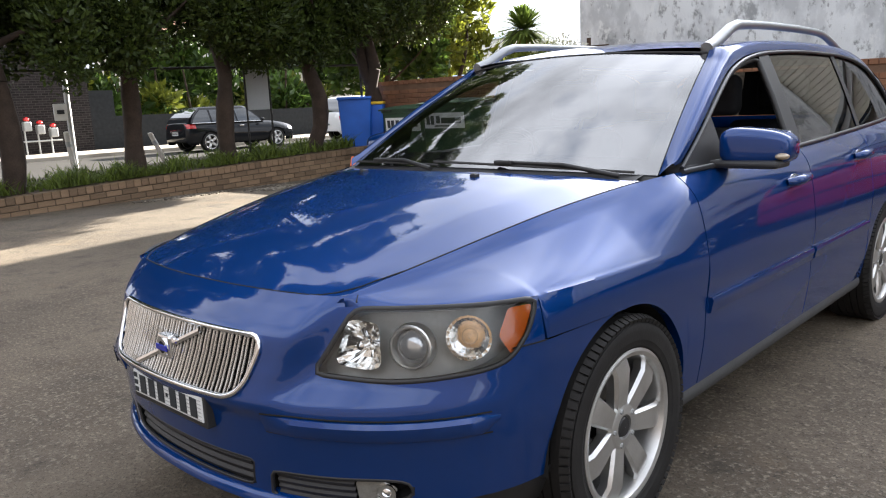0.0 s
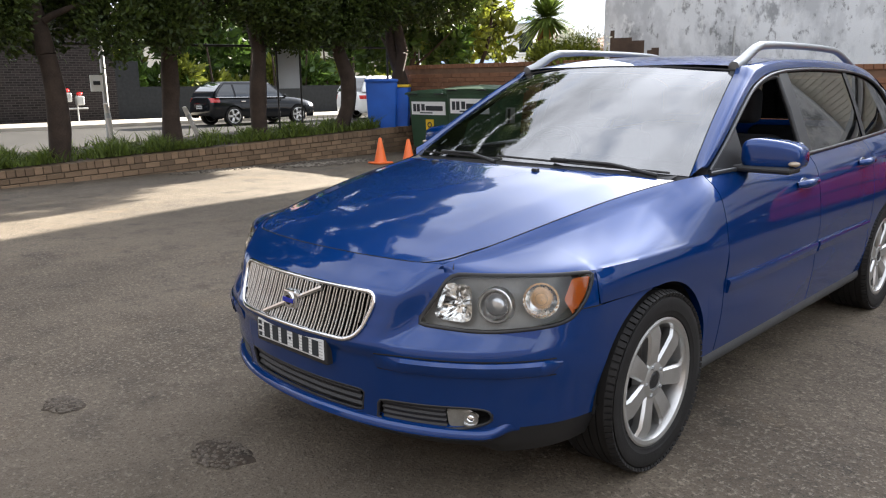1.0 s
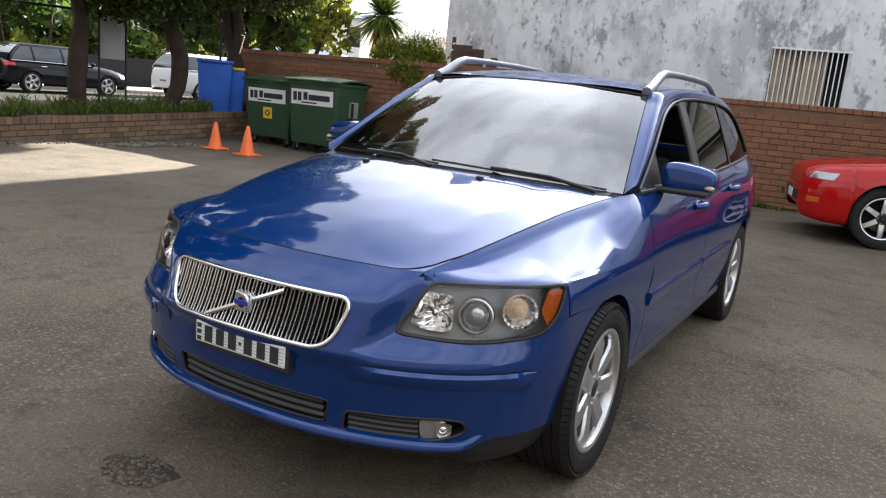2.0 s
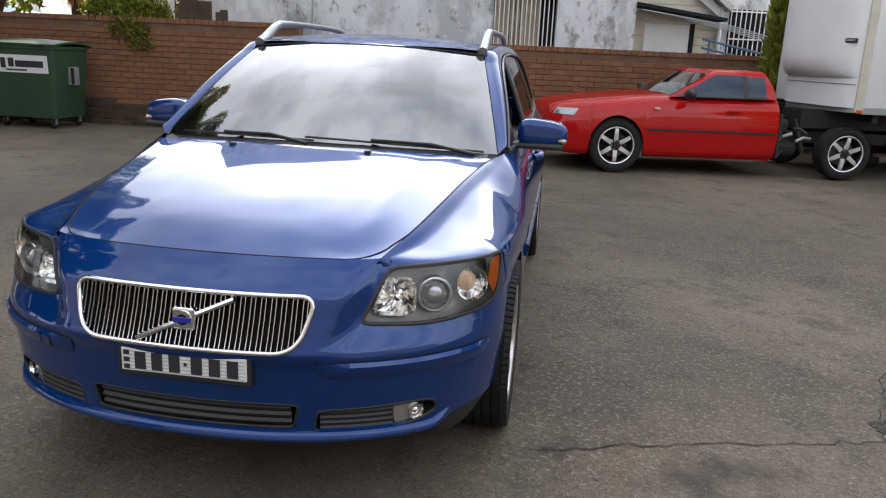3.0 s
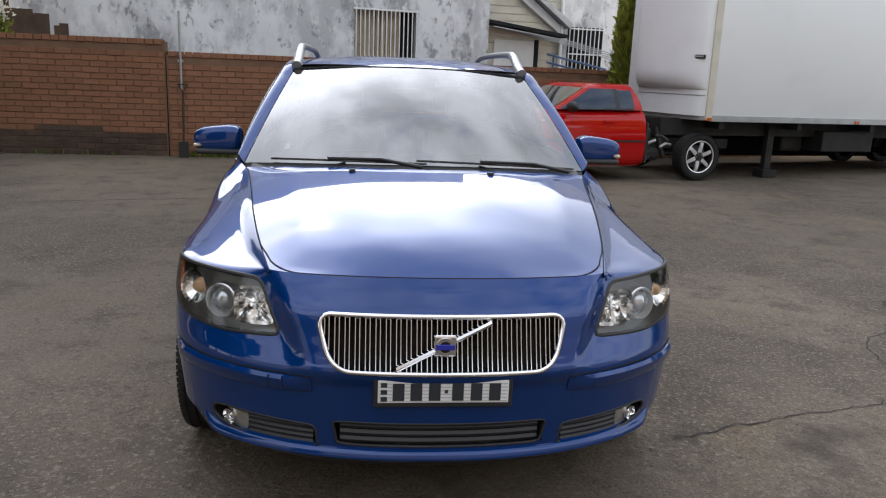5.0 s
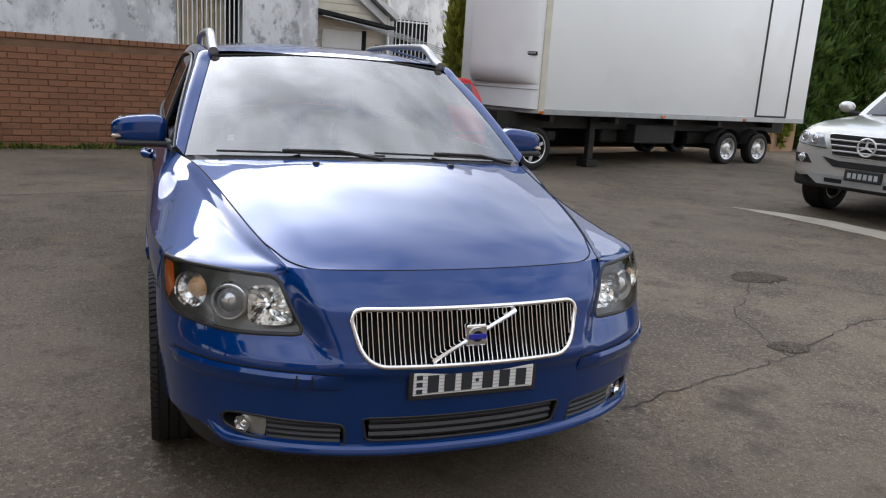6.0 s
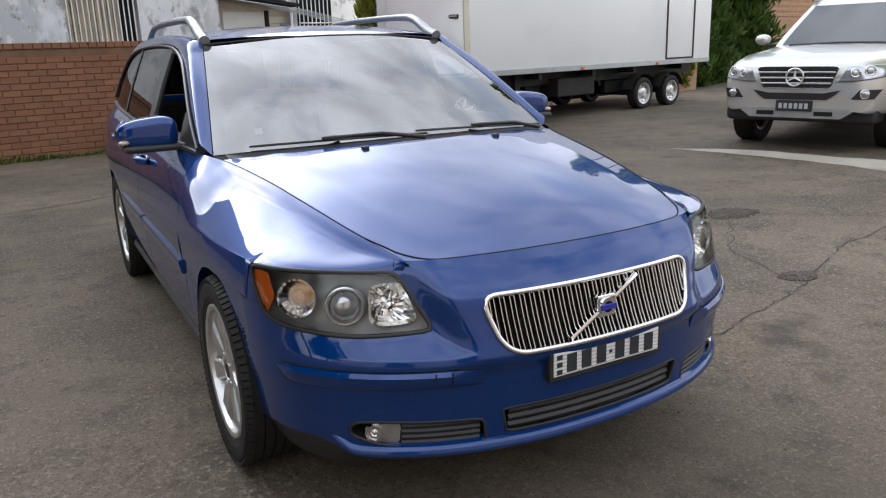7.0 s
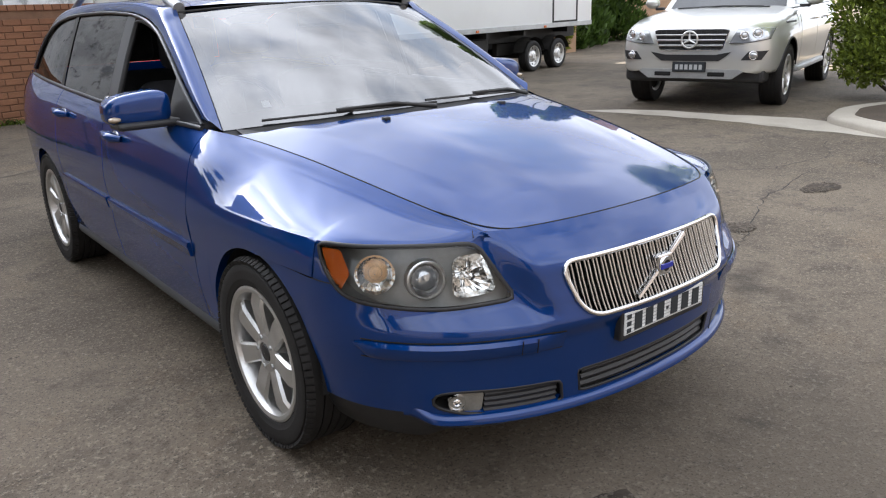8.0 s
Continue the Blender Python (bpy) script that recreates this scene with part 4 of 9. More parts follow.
for s in (1, -1):
    fl = (lambda b: b) if s > 0 else flipped
    lamp = part("headlamp", fl(backing(LAMP, 0.055)), LAMP_GREY, car, "grey headlamp housing under clear cover", smooth=40)
    part("lamp_seal", fl(rim_of(LAMP, 0.0068, -0.001, 8, 0.7)), BLACK_PLASTIC, lamp, "black rubber seal", smooth=60)
    lens = part("lamp_lens", fl(cover(LAMP, 0.0025, dome=0.003)), GLASS_LENS, lamp, "clear curved lens", smooth=60)
    lens.visible_shadow = False
    # dipped-beam projector with a ribbed ring
    m = lamp_point(0.672, 0.692, 0.038)
    b = lathe([(0.001, 0.034), (0.018, 0.032), (0.032, 0.024), (0.041, 0.010)], 32)
    bmesh.ops.transform(b, matrix=m, verts=b.verts[:])
    part("projector_lens", fl(b), PROJECTOR, lamp, "dark glass projector lens", smooth=60)
    b = lathe([(0.041, 0.006), (0.0418, 0.022), (0.0426, 0.019), (0.0434, 0.024), (0.0445, 0.021), (0.0455, 0.026), (0.048, 0.022), (0.0495, 0.026), (0.053, 0.024), (0.056, 0.0)], 40)
    for v in b.verts:
        a = math.atan2(v.co.y, v.co.x)
        if 0.037 < math.hypot(v.co.x, v.co.y) < 0.054:
            v.co.z += 0.001 * (round(a / (2 * math.pi / 40)) % 2)
    bmesh.ops.transform(b, matrix=m, verts=b.verts[:])
    part("projector_ring", fl(b), SATIN_CHROME, lamp, "ribbed pale chrome ring", smooth=20)
    # main-beam reflector: a dished, rounded quadrilateral with facets
    m = lamp_point(0.566, 0.692, 0.026)
    quad = evenly(rounded([(-0.078, -0.054), (0.056, -0.053), (0.054, 0.058), (-0.036, 0.062)], 0.25), 32)
    b = bmesh.new()
    rs = []
    for k, d in ((1.0, 0.016), (0.85, 0.002), (0.6, -0.012), (0.3, -0.020), (0.12, -0.020)):
        rs.append([b.verts.new(m @ Vector((x * k, y * k, d + 0.003 * math.sin(7 * i + 9 * k)))) for i, (x, y) in enumerate(quad)])
    for p0, p1 in zip(rs, rs[1:]):
        for i in range(32):
            b.faces.new((p0[i], p0[(i + 1) % 32], p1[(i + 1) % 32], p1[i]))
    b.faces.new(rs[-1])
    part("reflector", fl(b), REFLECTOR, lamp, "bright faceted reflector")
    b = lathe([(0.001, 0.022), (0.010, 0.018), (0.011, -0.01)], 16)
    bmesh.ops.transform(b, matrix=m, verts=b.verts[:])
    part("bulb_cap", fl(b), CHROME, lamp, smooth=40)
    # turn signal: faceted bowl with an amber-tinted round bulb cover
    m = lamp_point(0.770, 0.705, 0.030)
    b = lathe([(0.017, -0.006), (0.032, 0.004), (0.047, 0.014), (0.054, 0.022)], 20)
    bmesh.ops.transform(b, matrix=m, verts=b.verts[:])
    part("signal_bowl", fl(b), REFLECTOR, lamp)
    b = lathe([(0.001, 0.018), (0.010, 0.016), (0.016, 0.011), (0.0185, 0.004), (0.0195, -0.006)], 24)
    bmesh.ops.transform(b, matrix=m, verts=b.verts[:])
    part("signal_cover", fl(b), SIGNAL_AMBER, lamp, "pale amber ribbed cover", smooth=60)
    wedge = evenly(rounded([(q_y(-0.455, 0.648), 0.648), (q_y(-0.412, 0.70), 0.70), (q_y(-0.378, 0.76), 0.76), (q_y(-0.445, 0.76), 0.76), (q_y(-0.480, 0.70), 0.70)], 0.15), 32)
    part("side_marker", fl(cover(wedge, -0.006)), AMBER, lamp, "amber side marker", smooth=40)

# bonnet
HOOD_RISE = spl((0.0, 0.0), (0.05, 0.022), (0.15, 0.060), (0.35, 0.113), (0.55, 0.156), (0.75, 0.191), (0.89, 0.211), (1.2, 0.224))


def hood(sv, t):
    y0 = front(q_x(abs(sv) * 0.497, 0.797), 0.797).y + 0.004
    y1 = 0.10 + 0.24 * sv * sv
    y = y0 + (y1 - y0) * t
    k = abs(sv) ** 2.8
    ridge = 0.003 * math.exp(-((abs(sv) - 0.78) / 0.08) ** 2) * smooth01(t * 3)
    z = (0.797 + HOOD_RISE(y - y0)) * (1 - k) + ZE(y) * k + ridge
    return Vector((sv * (XE(y) - 0.003), y, z - 0.0005))


bonnet = part("bonnet", grid(lambda u, v: hood(2 * u - 1, v), 60, 40), PAINT_BLUE, car, smooth=60)
for x in (-0.275, 0.265):
    p = hood(x / 0.66, 0.93)
    b = box(p.x - 0.012, p.y - 0.012, p.z - 0.004, p.x + 0.012, p.y + 0.014, p.z + 0.010, 0.004)
    part("washer_jet", b, BLACK_PLASTIC, bonnet, "black washer jet")


# the shut line rounds the front corners; a short seam runs on from there to the lamp
def hood_edge(sg):
    pts = [(sg * 0.055 * k, 0.0) for k in range(16)]
    pts += [(sg * (0.825 + 0.155 * math.sin(a)), 0.075 * (1 - math.cos(a))) for a in [math.pi / 2 * k / 8 for k in range(1, 9)]]
    pts += [(sg * min(1.0, 0.985 + 0.005 * k), 0.10 + 0.9 * (k / 36) ** 1.1) for k in range(37)]
    return [hood(sv, t) + Vector((0, -0.0018 if t == 0 else 0.0, 0.0004)) for sv, t in pts]


for sg in (1, -1):
    part("bonnet_gap", tube(hood_edge(sg), 0.0026, 6), DARK_CAVITY, bonnet)
    c0, c1 = hood(sg * 0.972, 0.06), front(sg * q_x(0.535, 0.782), 0.782)
    part("nose_seam", tube([c0, c0.lerp(c1, 0.5) + Vector((0, -0.002, 0.004)), c1 + Vector((0, -0.002, 0.002))], 0.0018, 6), DARK_CAVITY, bonnet)


# flanks
X768 = spl((-0.36, 0.829), (-0.2, 0.850), (0.0, 0.864), (0.3, 0.874), (0.464, 0.876))


def brow(y):
    """Section of the front wing from the bonnet edge down to the lamp line: a shallow channel by the bonnet, then a full rounded shoulder."""
    e = Vector((XE(y), ZE(y)))
    m = Vector((front(q_y(y, 0.768), 0.768).x if y < -0.36 else X768(y), 0.768))
    L = (m - e).length
    turn = radians(36 + 28 * smooth01((y + 0.70) / 0.95))
    p1 = e + Vector((0.90, -0.43)) * 0.36 * L
    p2 = m - Vector((math.cos(turn), -math.sin(turn))) * 0.25 * L
    deep = 0.016 * smooth01((y + 0.72) / 0.20) * (1 - smooth01((y - 0.20) / 0.25))
    out = []
    for k in range(25):
        t = k / 24
        p = e * (1 - t) ** 3 + p1 * 3 * t * (1 - t) ** 2 + p2 * 3 * t * t * (1 - t) + m * t ** 3
        out.append(p - Vector((0, deep * smooth01(t / 0.17) * (1 - t) ** 1.2)))
    blend = smooth01((y - 0.10) / 0.36)
    if blend > 0:
        old = [p for p in curve([e, Vector((XS(y), ZS(y))), Vector((XM(y), ZM(y))), Vector((XM(y) - 0.010, 0.56))]) if p.y > 0.768]
        for k in range(25):
            j = (len(old) - 1) * k / 24
            q = old[int(j)].lerp(old[min(int(j) + 1, len(old) - 1)], j - int(j))
            out[k] = out[k].lerp(q, blend)
    return out


def flank(y):
    """The side's outline at y, from the bonnet edge or belt down to the sill."""
    low = [Vector((XM(y), ZM(y))), Vector((XM(y) - 0.010, 0.56)), Vector((XM(y) - 0.016, 0.44)), Vector((XM(y) - 0.045, 0.27)), Vector((XM(y) - 0.09, 0.18))]
    if y < 0.464:
        top = brow(y)
        return top + ([top[-1] * 2 - top[-2]] if y < -0.36 else low)
    return [Vector((XE(y), ZE(y))), Vector((XS(y), ZS(y)))] + low


def curve(pts, n=14):
    out = []
    for i in range(len(pts) - 1):
        p0, p1, p2, p3 = pts[max(i - 1, 0)], pts[i], pts[i + 1], pts[min(i + 2, len(pts) - 1)]
        for j in range(n):
            t = j / n
            out.append(0.5 * (2 * p1 + (p2 - p0) * t + (2 * p0 - 5 * p1 + 4 * p2 - p3) * t * t + (3 * p1 - p0 - 3 * p2 + p3) * t ** 3))
    out.append(pts[-1])
    return out


def flank_to(y, z_low, n, z_high=9.0):
    c = [p for p in curve(flank(y))]
    keep = []
    for a, b in zip(c, c[1:]):
        if a.y <= z_high and a.y >= z_low:
            if not keep and a is not c[0]:
                pass
            keep.append(a)
        if a.y > z_high >= b.y:
            keep.append(a.lerp(b, (a.y - z_high) / (a.y - b.y)))
        if a.y >= z_low > b.y:
            keep.append(a.lerp(b, (a.y - z_low) / (a.y - b.y)))
            break
    if len(keep) < 2:
        keep = [c[0], c[0] + Vector((0, -0.001))]
    cum = [0.0]
    for a, b in zip(keep, keep[1:]):
        cum.append(cum[-1] + (b - a).length)
    out, i = [], 0
    for k in range(n + 1):
        d = cum[-1] * k / n
        while i < len(keep) - 2 and cum[i + 1] < d:
            i += 1
        f = (d - cum[i]) / max(cum[i + 1] - cum[i], 1e-9)
        out.append(keep[i].lerp(keep[i + 1], min(f, 1)))
    return out


def flank_x(y, z):
    c = curve(flank(y))
    for a, b in zip(c, c[1:]):
        if a.y >= z >= b.y:
            return a.lerp(b, (a.y - z) / max(a.y - b.y, 1e-9)).x
    return c[-1].x


def arch(y, base):
    for c in AXLES:
        d = ARCH_R ** 2 - (y - c) ** 2
        if d > 0:
            return max(base, HUB_Z + math.sqrt(d))
    return base


def side_panel(y0, y1, low, s, ny, nv=30, returns=True):
    bm = bmesh.new()
    cols = []
    for i in range(ny + 1):
        y = y0 + (y1 - y0) * i / ny
        pts = flank_to(y, low(y), nv)
        col = [Vector((s * p.x, y, p.y)) for p in pts]
        if returns:
            last = col[-1]
            col.append(last + Vector((-s * 0.03, 0, 0.002)))
        cols.append([bm.verts.new(p) for p in col])
    for a, b in zip(cols, cols[1:]):
        for k in range(len(a) - 1):
            q = (a[k], a[k + 1], b[k + 1], b[k])
            bm.faces.new(q if s < 0 else q[::-1])
    # folded edges at both ends
    for col in (cols[0], cols[-1]):
        ins = [bm.verts.new(v.co + Vector((-s * 0.02, 0, 0))) for v in col]
        for k in range(len(col) - 1):
            bm.faces.new((col[k], col[k + 1], ins[k + 1], ins[k]))
    return bm


def wing_low(y):
    if y < -0.3625:
        return 0.773
    return arch(y, 0.669 if y < 0.0 else 0.24)


def wing_panel(s, ny=110, split=0.773):
    """The front wing: a band above the lamp line along all of it, and the cheek below that line behind the lamp."""
    ys = [-0.70 + (0.464 + 0.70) * i / ny for i in range(ny + 1)]
    bm = bmesh.new()
    for upper in (True, False):
        cols = []
        for y in ys:
            if not upper and y < -0.3625:
                continue
            pts = flank_to(y, split, 30) if upper else flank_to(y, min(wing_low(y), split - 0.002), 16, split)
            col = [Vector((s * p.x, y, p.y)) for p in pts]
            if not upper:
                col.append(col[-1] + Vector((-s * 0.03, 0, 0.002)))
            cols.append([bm.verts.new(p) for p in col])
        for a, b in zip(cols, cols[1:]):
            for k in range(len(a) - 1):
                q = (a[k], a[k + 1], b[k + 1], b[k])
                bm.faces.new(q if s < 0 else q[::-1])
        ins = [bm.verts.new(v.co + Vector((-s * 0.02, 0, 0))) for v in cols[-1]]
        for k in range(len(ins) - 1):
            bm.faces.new((cols[-1][k], cols[-1][k + 1], ins[k + 1], ins[k]))
    bmesh.ops.remove_doubles(bm, verts=bm.verts[:], dist=0.0008)
    return bm


def strip_side(y0, y1, z0, z1, out, s, n=40):
    bm = bmesh.new()
    rings = []
    for i in range(n + 1):
        y = y0 + (y1 - y0) * i / n
        prof = ((z0, -0.01), (z0 + 0.006, out * 0.75), ((z0 + z1) / 2, out), (z1 - 0.012, out * 1.2), (z1 - 0.003, out * 0.8), (z1, -0.01))
        rings.append([bm.verts.new((s * (flank_x(y, z) + d), y, z)) for z, d in prof])
    for a, b in zip(rings, rings[1:]):
        for k in range(len(a) - 1):
            bm.faces.new((a[k], a[k + 1], b[k + 1], b[k]))
    bm.faces.new(rings[0]); bm.faces.new(rings[-1])
    bmesh.ops.recalc_face_normals(bm, faces=bm.faces[:])
    return bm


def handle(y, z, s, host):
    x = flank_x(y, z)
    b = tube([(s * (x + 0.004), y - 0.085, z - 0.004), (s * (x + 0.030), y - 0.065, z), (s * (x + 0.036), y, z + 0.004), (s * (x + 0.030), y + 0.065, z + 0.004), (s * (x + 0.004), y + 0.085, z + 0.002)], [0.013, 0.018, 0.019, 0.018, 0.013], 10)
    part("door_handle", b, PAINT_BLUE, host, "body-coloured pull handle", smooth=60)
    b = bmesh.new()
    bmesh.ops.create_uvsphere(b, u_segments=20, v_segments=10, radius=1.0, matrix=Matrix.Translation((s * (x - 0.004), y, z - 0.012)) @ Matrix.Diagonal((0.008, 0.062, 0.034, 1)))
    part("handle_recess", b, CHROME_DARK, host, smooth=60)


for s in (1, -1):
    part("front_wing", wing_panel(s), PAINT_BLUE, car, smooth=40)
    door = part("front_door", side_panel(0.470, 1.452, lambda y: 0.30, s, 50), PAINT_BLUE, car, smooth=40)
    part("door_moulding", strip_side(0.485, 1.440, 0.533, 0.592, 0.013, s), PAINT_BLUE, door, smooth=40)
    handle(1.27, 0.885, s, door)
    door = part("rear_door", side_panel(1.459, 2.276, lambda y: arch(y, 0.30), s, 50), PAINT_BLUE, car, smooth=40)
    part("door_moulding", strip_side(1.470, 2.24, 0.535, 0.592, 0.013, s), PAINT_BLUE, door, smooth=40)
    handle(2.12, 0.915, s, door)
    part("rear_quarter", side_panel(2.282, 3.60, lambda y: arch(y, 0.30), s, 80), PAINT_BLUE, car, smooth=40)
    b = grid(lambda u, v: (s * (flank_x(0.36 + 1.90 * u, 0.31) - 0.004 + 0.016 * math.sin(math.pi * min(1, v * 1.4)) - 0.10 * v * v), 0.36 + 1.90 * u, 0.304 - 0.125 * v), 30, 8, flip=s < 0)
    part("sill", b, GREY_PLASTIC, car, "grey plastic sill", smooth=60)
    # dark wheel-arch liners
    for c in AXLES:
        b = bmesh.new()
        ra, rb = [], []
        for k in range(25):
            a = radians(-2 + 200 * k / 24)
            y, z = c - (ARCH_R + 0.004) * math.cos(a), HUB_Z + (ARCH_R + 0.004) * math.sin(a)
            ra.append(b.verts.new((s * 0.845, y, z))); rb.append(b.verts.new((s * 0.52, y, z)))
        for k in range(24):
            b.faces.new((ra[k], ra[k + 1], rb[k + 1], rb[k]))
        b.faces.new(rb)
        part("arch_liner", b, DARK_CAVITY, car, "black wheel-arch liner")

# tail: rear bumper, tailgate and lamps
def tail(u, v):
    z = 0.30 + 0.75 * v
    w = flank_x(3.60, max(z, 0.31))
    sv = 2 * u - 1
    return Vector((w * sv, 3.60 + 0.055 * (1 - sv ** 4) * (1 - 0.4 * v), z))


part("tailgate", grid(tail, 30, 14, flip=True), PAINT_BLUE, car, smooth=50)
part("rear_bumper", grid(lambda u, v: tail(u, 0.32 * v) + Vector((0, 0.035 * math.sin(math.pi * (0.15 + 0.8 * v)), 0)), 30, 8, flip=True), PAINT_BLUE, car, smooth=50)

# glasshouse: sides
def gx(y, z):
    d = z - ZE(y)
    return XE(y) + 0.004 - 0.34 * d - 0.16 * d * d


ZT = spl((0.50, 0.992), (0.70, 1.105), (0.90, 1.215), (1.10, 1.305), (1.30, 1.352), (1.50, 1.372), (1.90, 1.382), (2.3, 1.376), (2.6, 1.355), (2.85, 1.30), (3.02, 1.20), (3.16, 1.06))
XR = spl((0.9, 0.60), (1.12, 0.585), (2.0, 0.58), (3.0, 0.55), (3.45, 0.52))
ZR = spl((0.9, 1.386), (0.955, 1.400), (1.0, 1.4125), (1.08, 1.430), (1.2, 1.446), (1.4, 1.459), (1.7, 1.467), (2.0, 1.468), (2.6, 1.456), (3.1, 1.418), (3.45, 1.36))


def roof(sv, y):
    return Vector((sv * XR(y), y, ZR(y) - 0.040 * abs(sv) ** 2.6))


def screen(sv, v):
    """The windscreen, from the cowl (v = 0) to the roof (v = 1)."""
    b = Vector((0.735 * sv, 0.185 + 0.225 * sv * sv, 1.012 - 0.032 * sv * sv))
    t = Vector((0.582 * sv, 0.955 + 0.145 * sv * sv, 1.401 - 0.026 * sv * sv))
    p = b.lerp(t, v)
    return p + Vector((0, -0.42, 0.9)) * 0.022 * math.sin(math.pi * v) * (1 - 0.4 * sv * sv)


def roof_back(sv):
    return 3.40 - 0.12 * sv * sv


part("roof", grid(lambda u, v: roof(2 * u - 1, (0.955 + 0.145 * (2 * u - 1) ** 2 + 0.006) * (1 - v) + roof_back(2 * u - 1) * v), 40, 50, flip=False), PAINT_BLUE, car, smooth=60)
windscreen = part("windscreen", grid(lambda u, v: screen(2 * u - 1, v), 40, 24), GLASS_CLEAR, car, "large raked windscreen", smooth=80)
windscreen.visible_shadow = False
FRIT = mat("black_glass_border", (0.012, 0.012, 0.014), 0.15, 0.0, 0.1, coat=0.5)
lift = Vector((0, -0.0012, 0.0024))
for name, f in (("lower_border", lambda u, v: screen(2 * u - 1, 0.105 * v)), ("upper_border", lambda u, v: screen(2 * u - 1, 0.975 + 0.025 * v)), ("side_border", lambda u, v: screen(-1 + 0.065 * u * (1 - 0.45 * v), v)), ("side_border", lambda u, v: screen(1 - 0.065 * (1 - u) * (1 - 0.45 * v), v))):
    part(name, grid(lambda u, v, f=f: f(u, v) - lift, 30, 16), FRIT, windscreen, "black printed border", smooth=80)
part("cowl", grid(lambda u, v: hood(2 * u - 1, 1.0).lerp(screen(2 * u - 1, 0.0), v) - Vector((0, 0, 0.016 * math.sin(math.pi * v) + 0.004)), 40, 6), BLACK_PLASTIC, car, "black plastic cowl panel", smooth=60)
part("screen_trim", tube([screen(-1 + 0.1 * k, 1.0) + Vector((0, 0.002, 0.001)) for k in range(21)], 0.004, 6), BLACK_PLASTIC, car)

MIRROR_LENS = mat("smoky_signal_lens", (0.38, 0.30, 0.21), 0.12, 0.2, 0.2, 60.0, 300.0, 0.2, 0.8)
DARK_TRIM = mat("dark_satin_trim", (0.05, 0.052, 0.055), 0.35, 0.3, 0.1)
for s in (1, -1):
    # roof side rail and front pillar
    def rail_f(u, v, s=s):
        y = 0.47 + 2.80 * u
        zt = ZT(min(y, 3.02)) if y < 3.02 else ZT(y)
        outer = Vector((gx(y, zt + 0.012), y, zt + 0.014))
        if y < 1.10:
            k = (y - 0.47) / 0.63
            inner = screen(1.0, k)
            inner = Vector((inner.x + 0.004, inner.y, inner.z))
        else:
            inner = roof(1.0, min(y, 3.28))
        p = outer.lerp(inner, v)
        b = math.sin(math.pi * v) * 0.020
        return Vector((s * (p.x + b * 0.8), p.y, p.z + b))
    part("roof_side_rail", grid(rail_f, 70, 8, flip=s > 0), PAINT_BLUE, car, smooth=60)

    def pane(y0, y1, s=s, drop=0.0, lean0=0.0, lean1=0.0):
        def f(u, v):
            y = y0 + (y1 - y0) * u
            lo, hi = ZE(y) - 0.01, ZT(y)
            z = lo + (hi - lo) * v
            yy = y + (lean0 * (1 - u) + lean1 * u) * (z - 1.0)
            return Vector((s * (gx(y, z) - drop), yy, z))
        return f
    part("pillar_front", grid(pane(0.50, 0.80, drop=0.004), 12, 8, flip=s > 0), BLACK_PLASTIC, car, "black mirror mounting corner", smooth=60)
    part("pillar_middle", grid(pane(1.395, 1.505, drop=-0.002), 4, 10, flip=s > 0), DARK_TRIM, car, "dark satin door pillar", smooth=60)
    part("pillar_rear", grid(pane(2.29, 2.345, drop=-0.001), 3, 10, flip=s > 0), BLACK_PLASTIC, car, "black door pillar", smooth=60)
    for nm, y0, y1 in (("rear_door_window", 1.50, 2.30), ("quarter_window", 2.335, 3.14)):
        g = part(nm, grid(pane(y0, y1, drop=0.003), 24, 12, flip=s < 0), GLASS_TINT, car, "dark tinted side glass", smooth=80)
        g.visible_shadow = False
    def corner(u, v, s=s):
        lo, hi = ZE(3.135) - 0.01, ZT(3.135) + 0.006
        z = lo + (hi - lo) * v
        fore = Vector((gx(3.135, z) - 0.002, 3.135, z))
        p = fore.lerp(Vector((0.625 * (1 - 0.16 * v), 3.603 - 0.21 * v, 1.05 + 0.30 * v)), u)
        return Vector((s * (p.x + 0.03 * math.sin(math.pi * u)), p.y, p.z))
    part("pillar_back", grid(corner, 10, 10, flip=s < 0), PAINT_BLUE, car, smooth=60)
    ys = [0.50 + 0.066 * k for k in range(41)]
    part("window_trim", tube([(s * (gx(y, ZT(y)) + 0.004), y, ZT(y) + 0.004) for y in ys], 0.0075, 8), DARK_TRIM, car, "dark satin window trim", smooth=60)
    part("belt_trim", tube([(s * (gx(y, ZE(y)) + 0.002), y, ZE(y) + 0.002) for y in ys], 0.009, 8), DARK_TRIM, car, "dark belt trim", smooth=60)
    part("window_channel", tube([(s * (gx(y, ZT(y)) - 0.012), y, ZT(y) - 0.012) for y in ys[4:14]] + [(s * (gx(1.395, z) - 0.008), 1.392, z) for z in (1.34, 1.2, 1.0)], 0.012, 8), BLACK_PLASTIC, car, smooth=60)
    # arched roof rail
    pts, rad = [], []
    for k in range(27):
        t = k / 26
        y = 1.10 + 1.85 * t
        h = 0.075 * min(1, smooth01(t / 0.16) * 1.0) * (1 if t < 0.7 else 1 - smooth01((t - 0.7) / 0.3)) - 0.012
        pts.append((s * (XR(y) - 0.010), y, ZR(y) - 0.030 + h))
        rad.append(0.025 - 0.008 * smooth01(t / 0.3))
    part("roof_rail", tube(pts, rad, 12), RAIL_GREY, car, "silver-grey arched roof rail", smooth=60)
    # door mirror
    mir = bmesh.new()
    bmesh.ops.create_uvsphere(mir, u_segments=32, v_segments=20, radius=1.0)
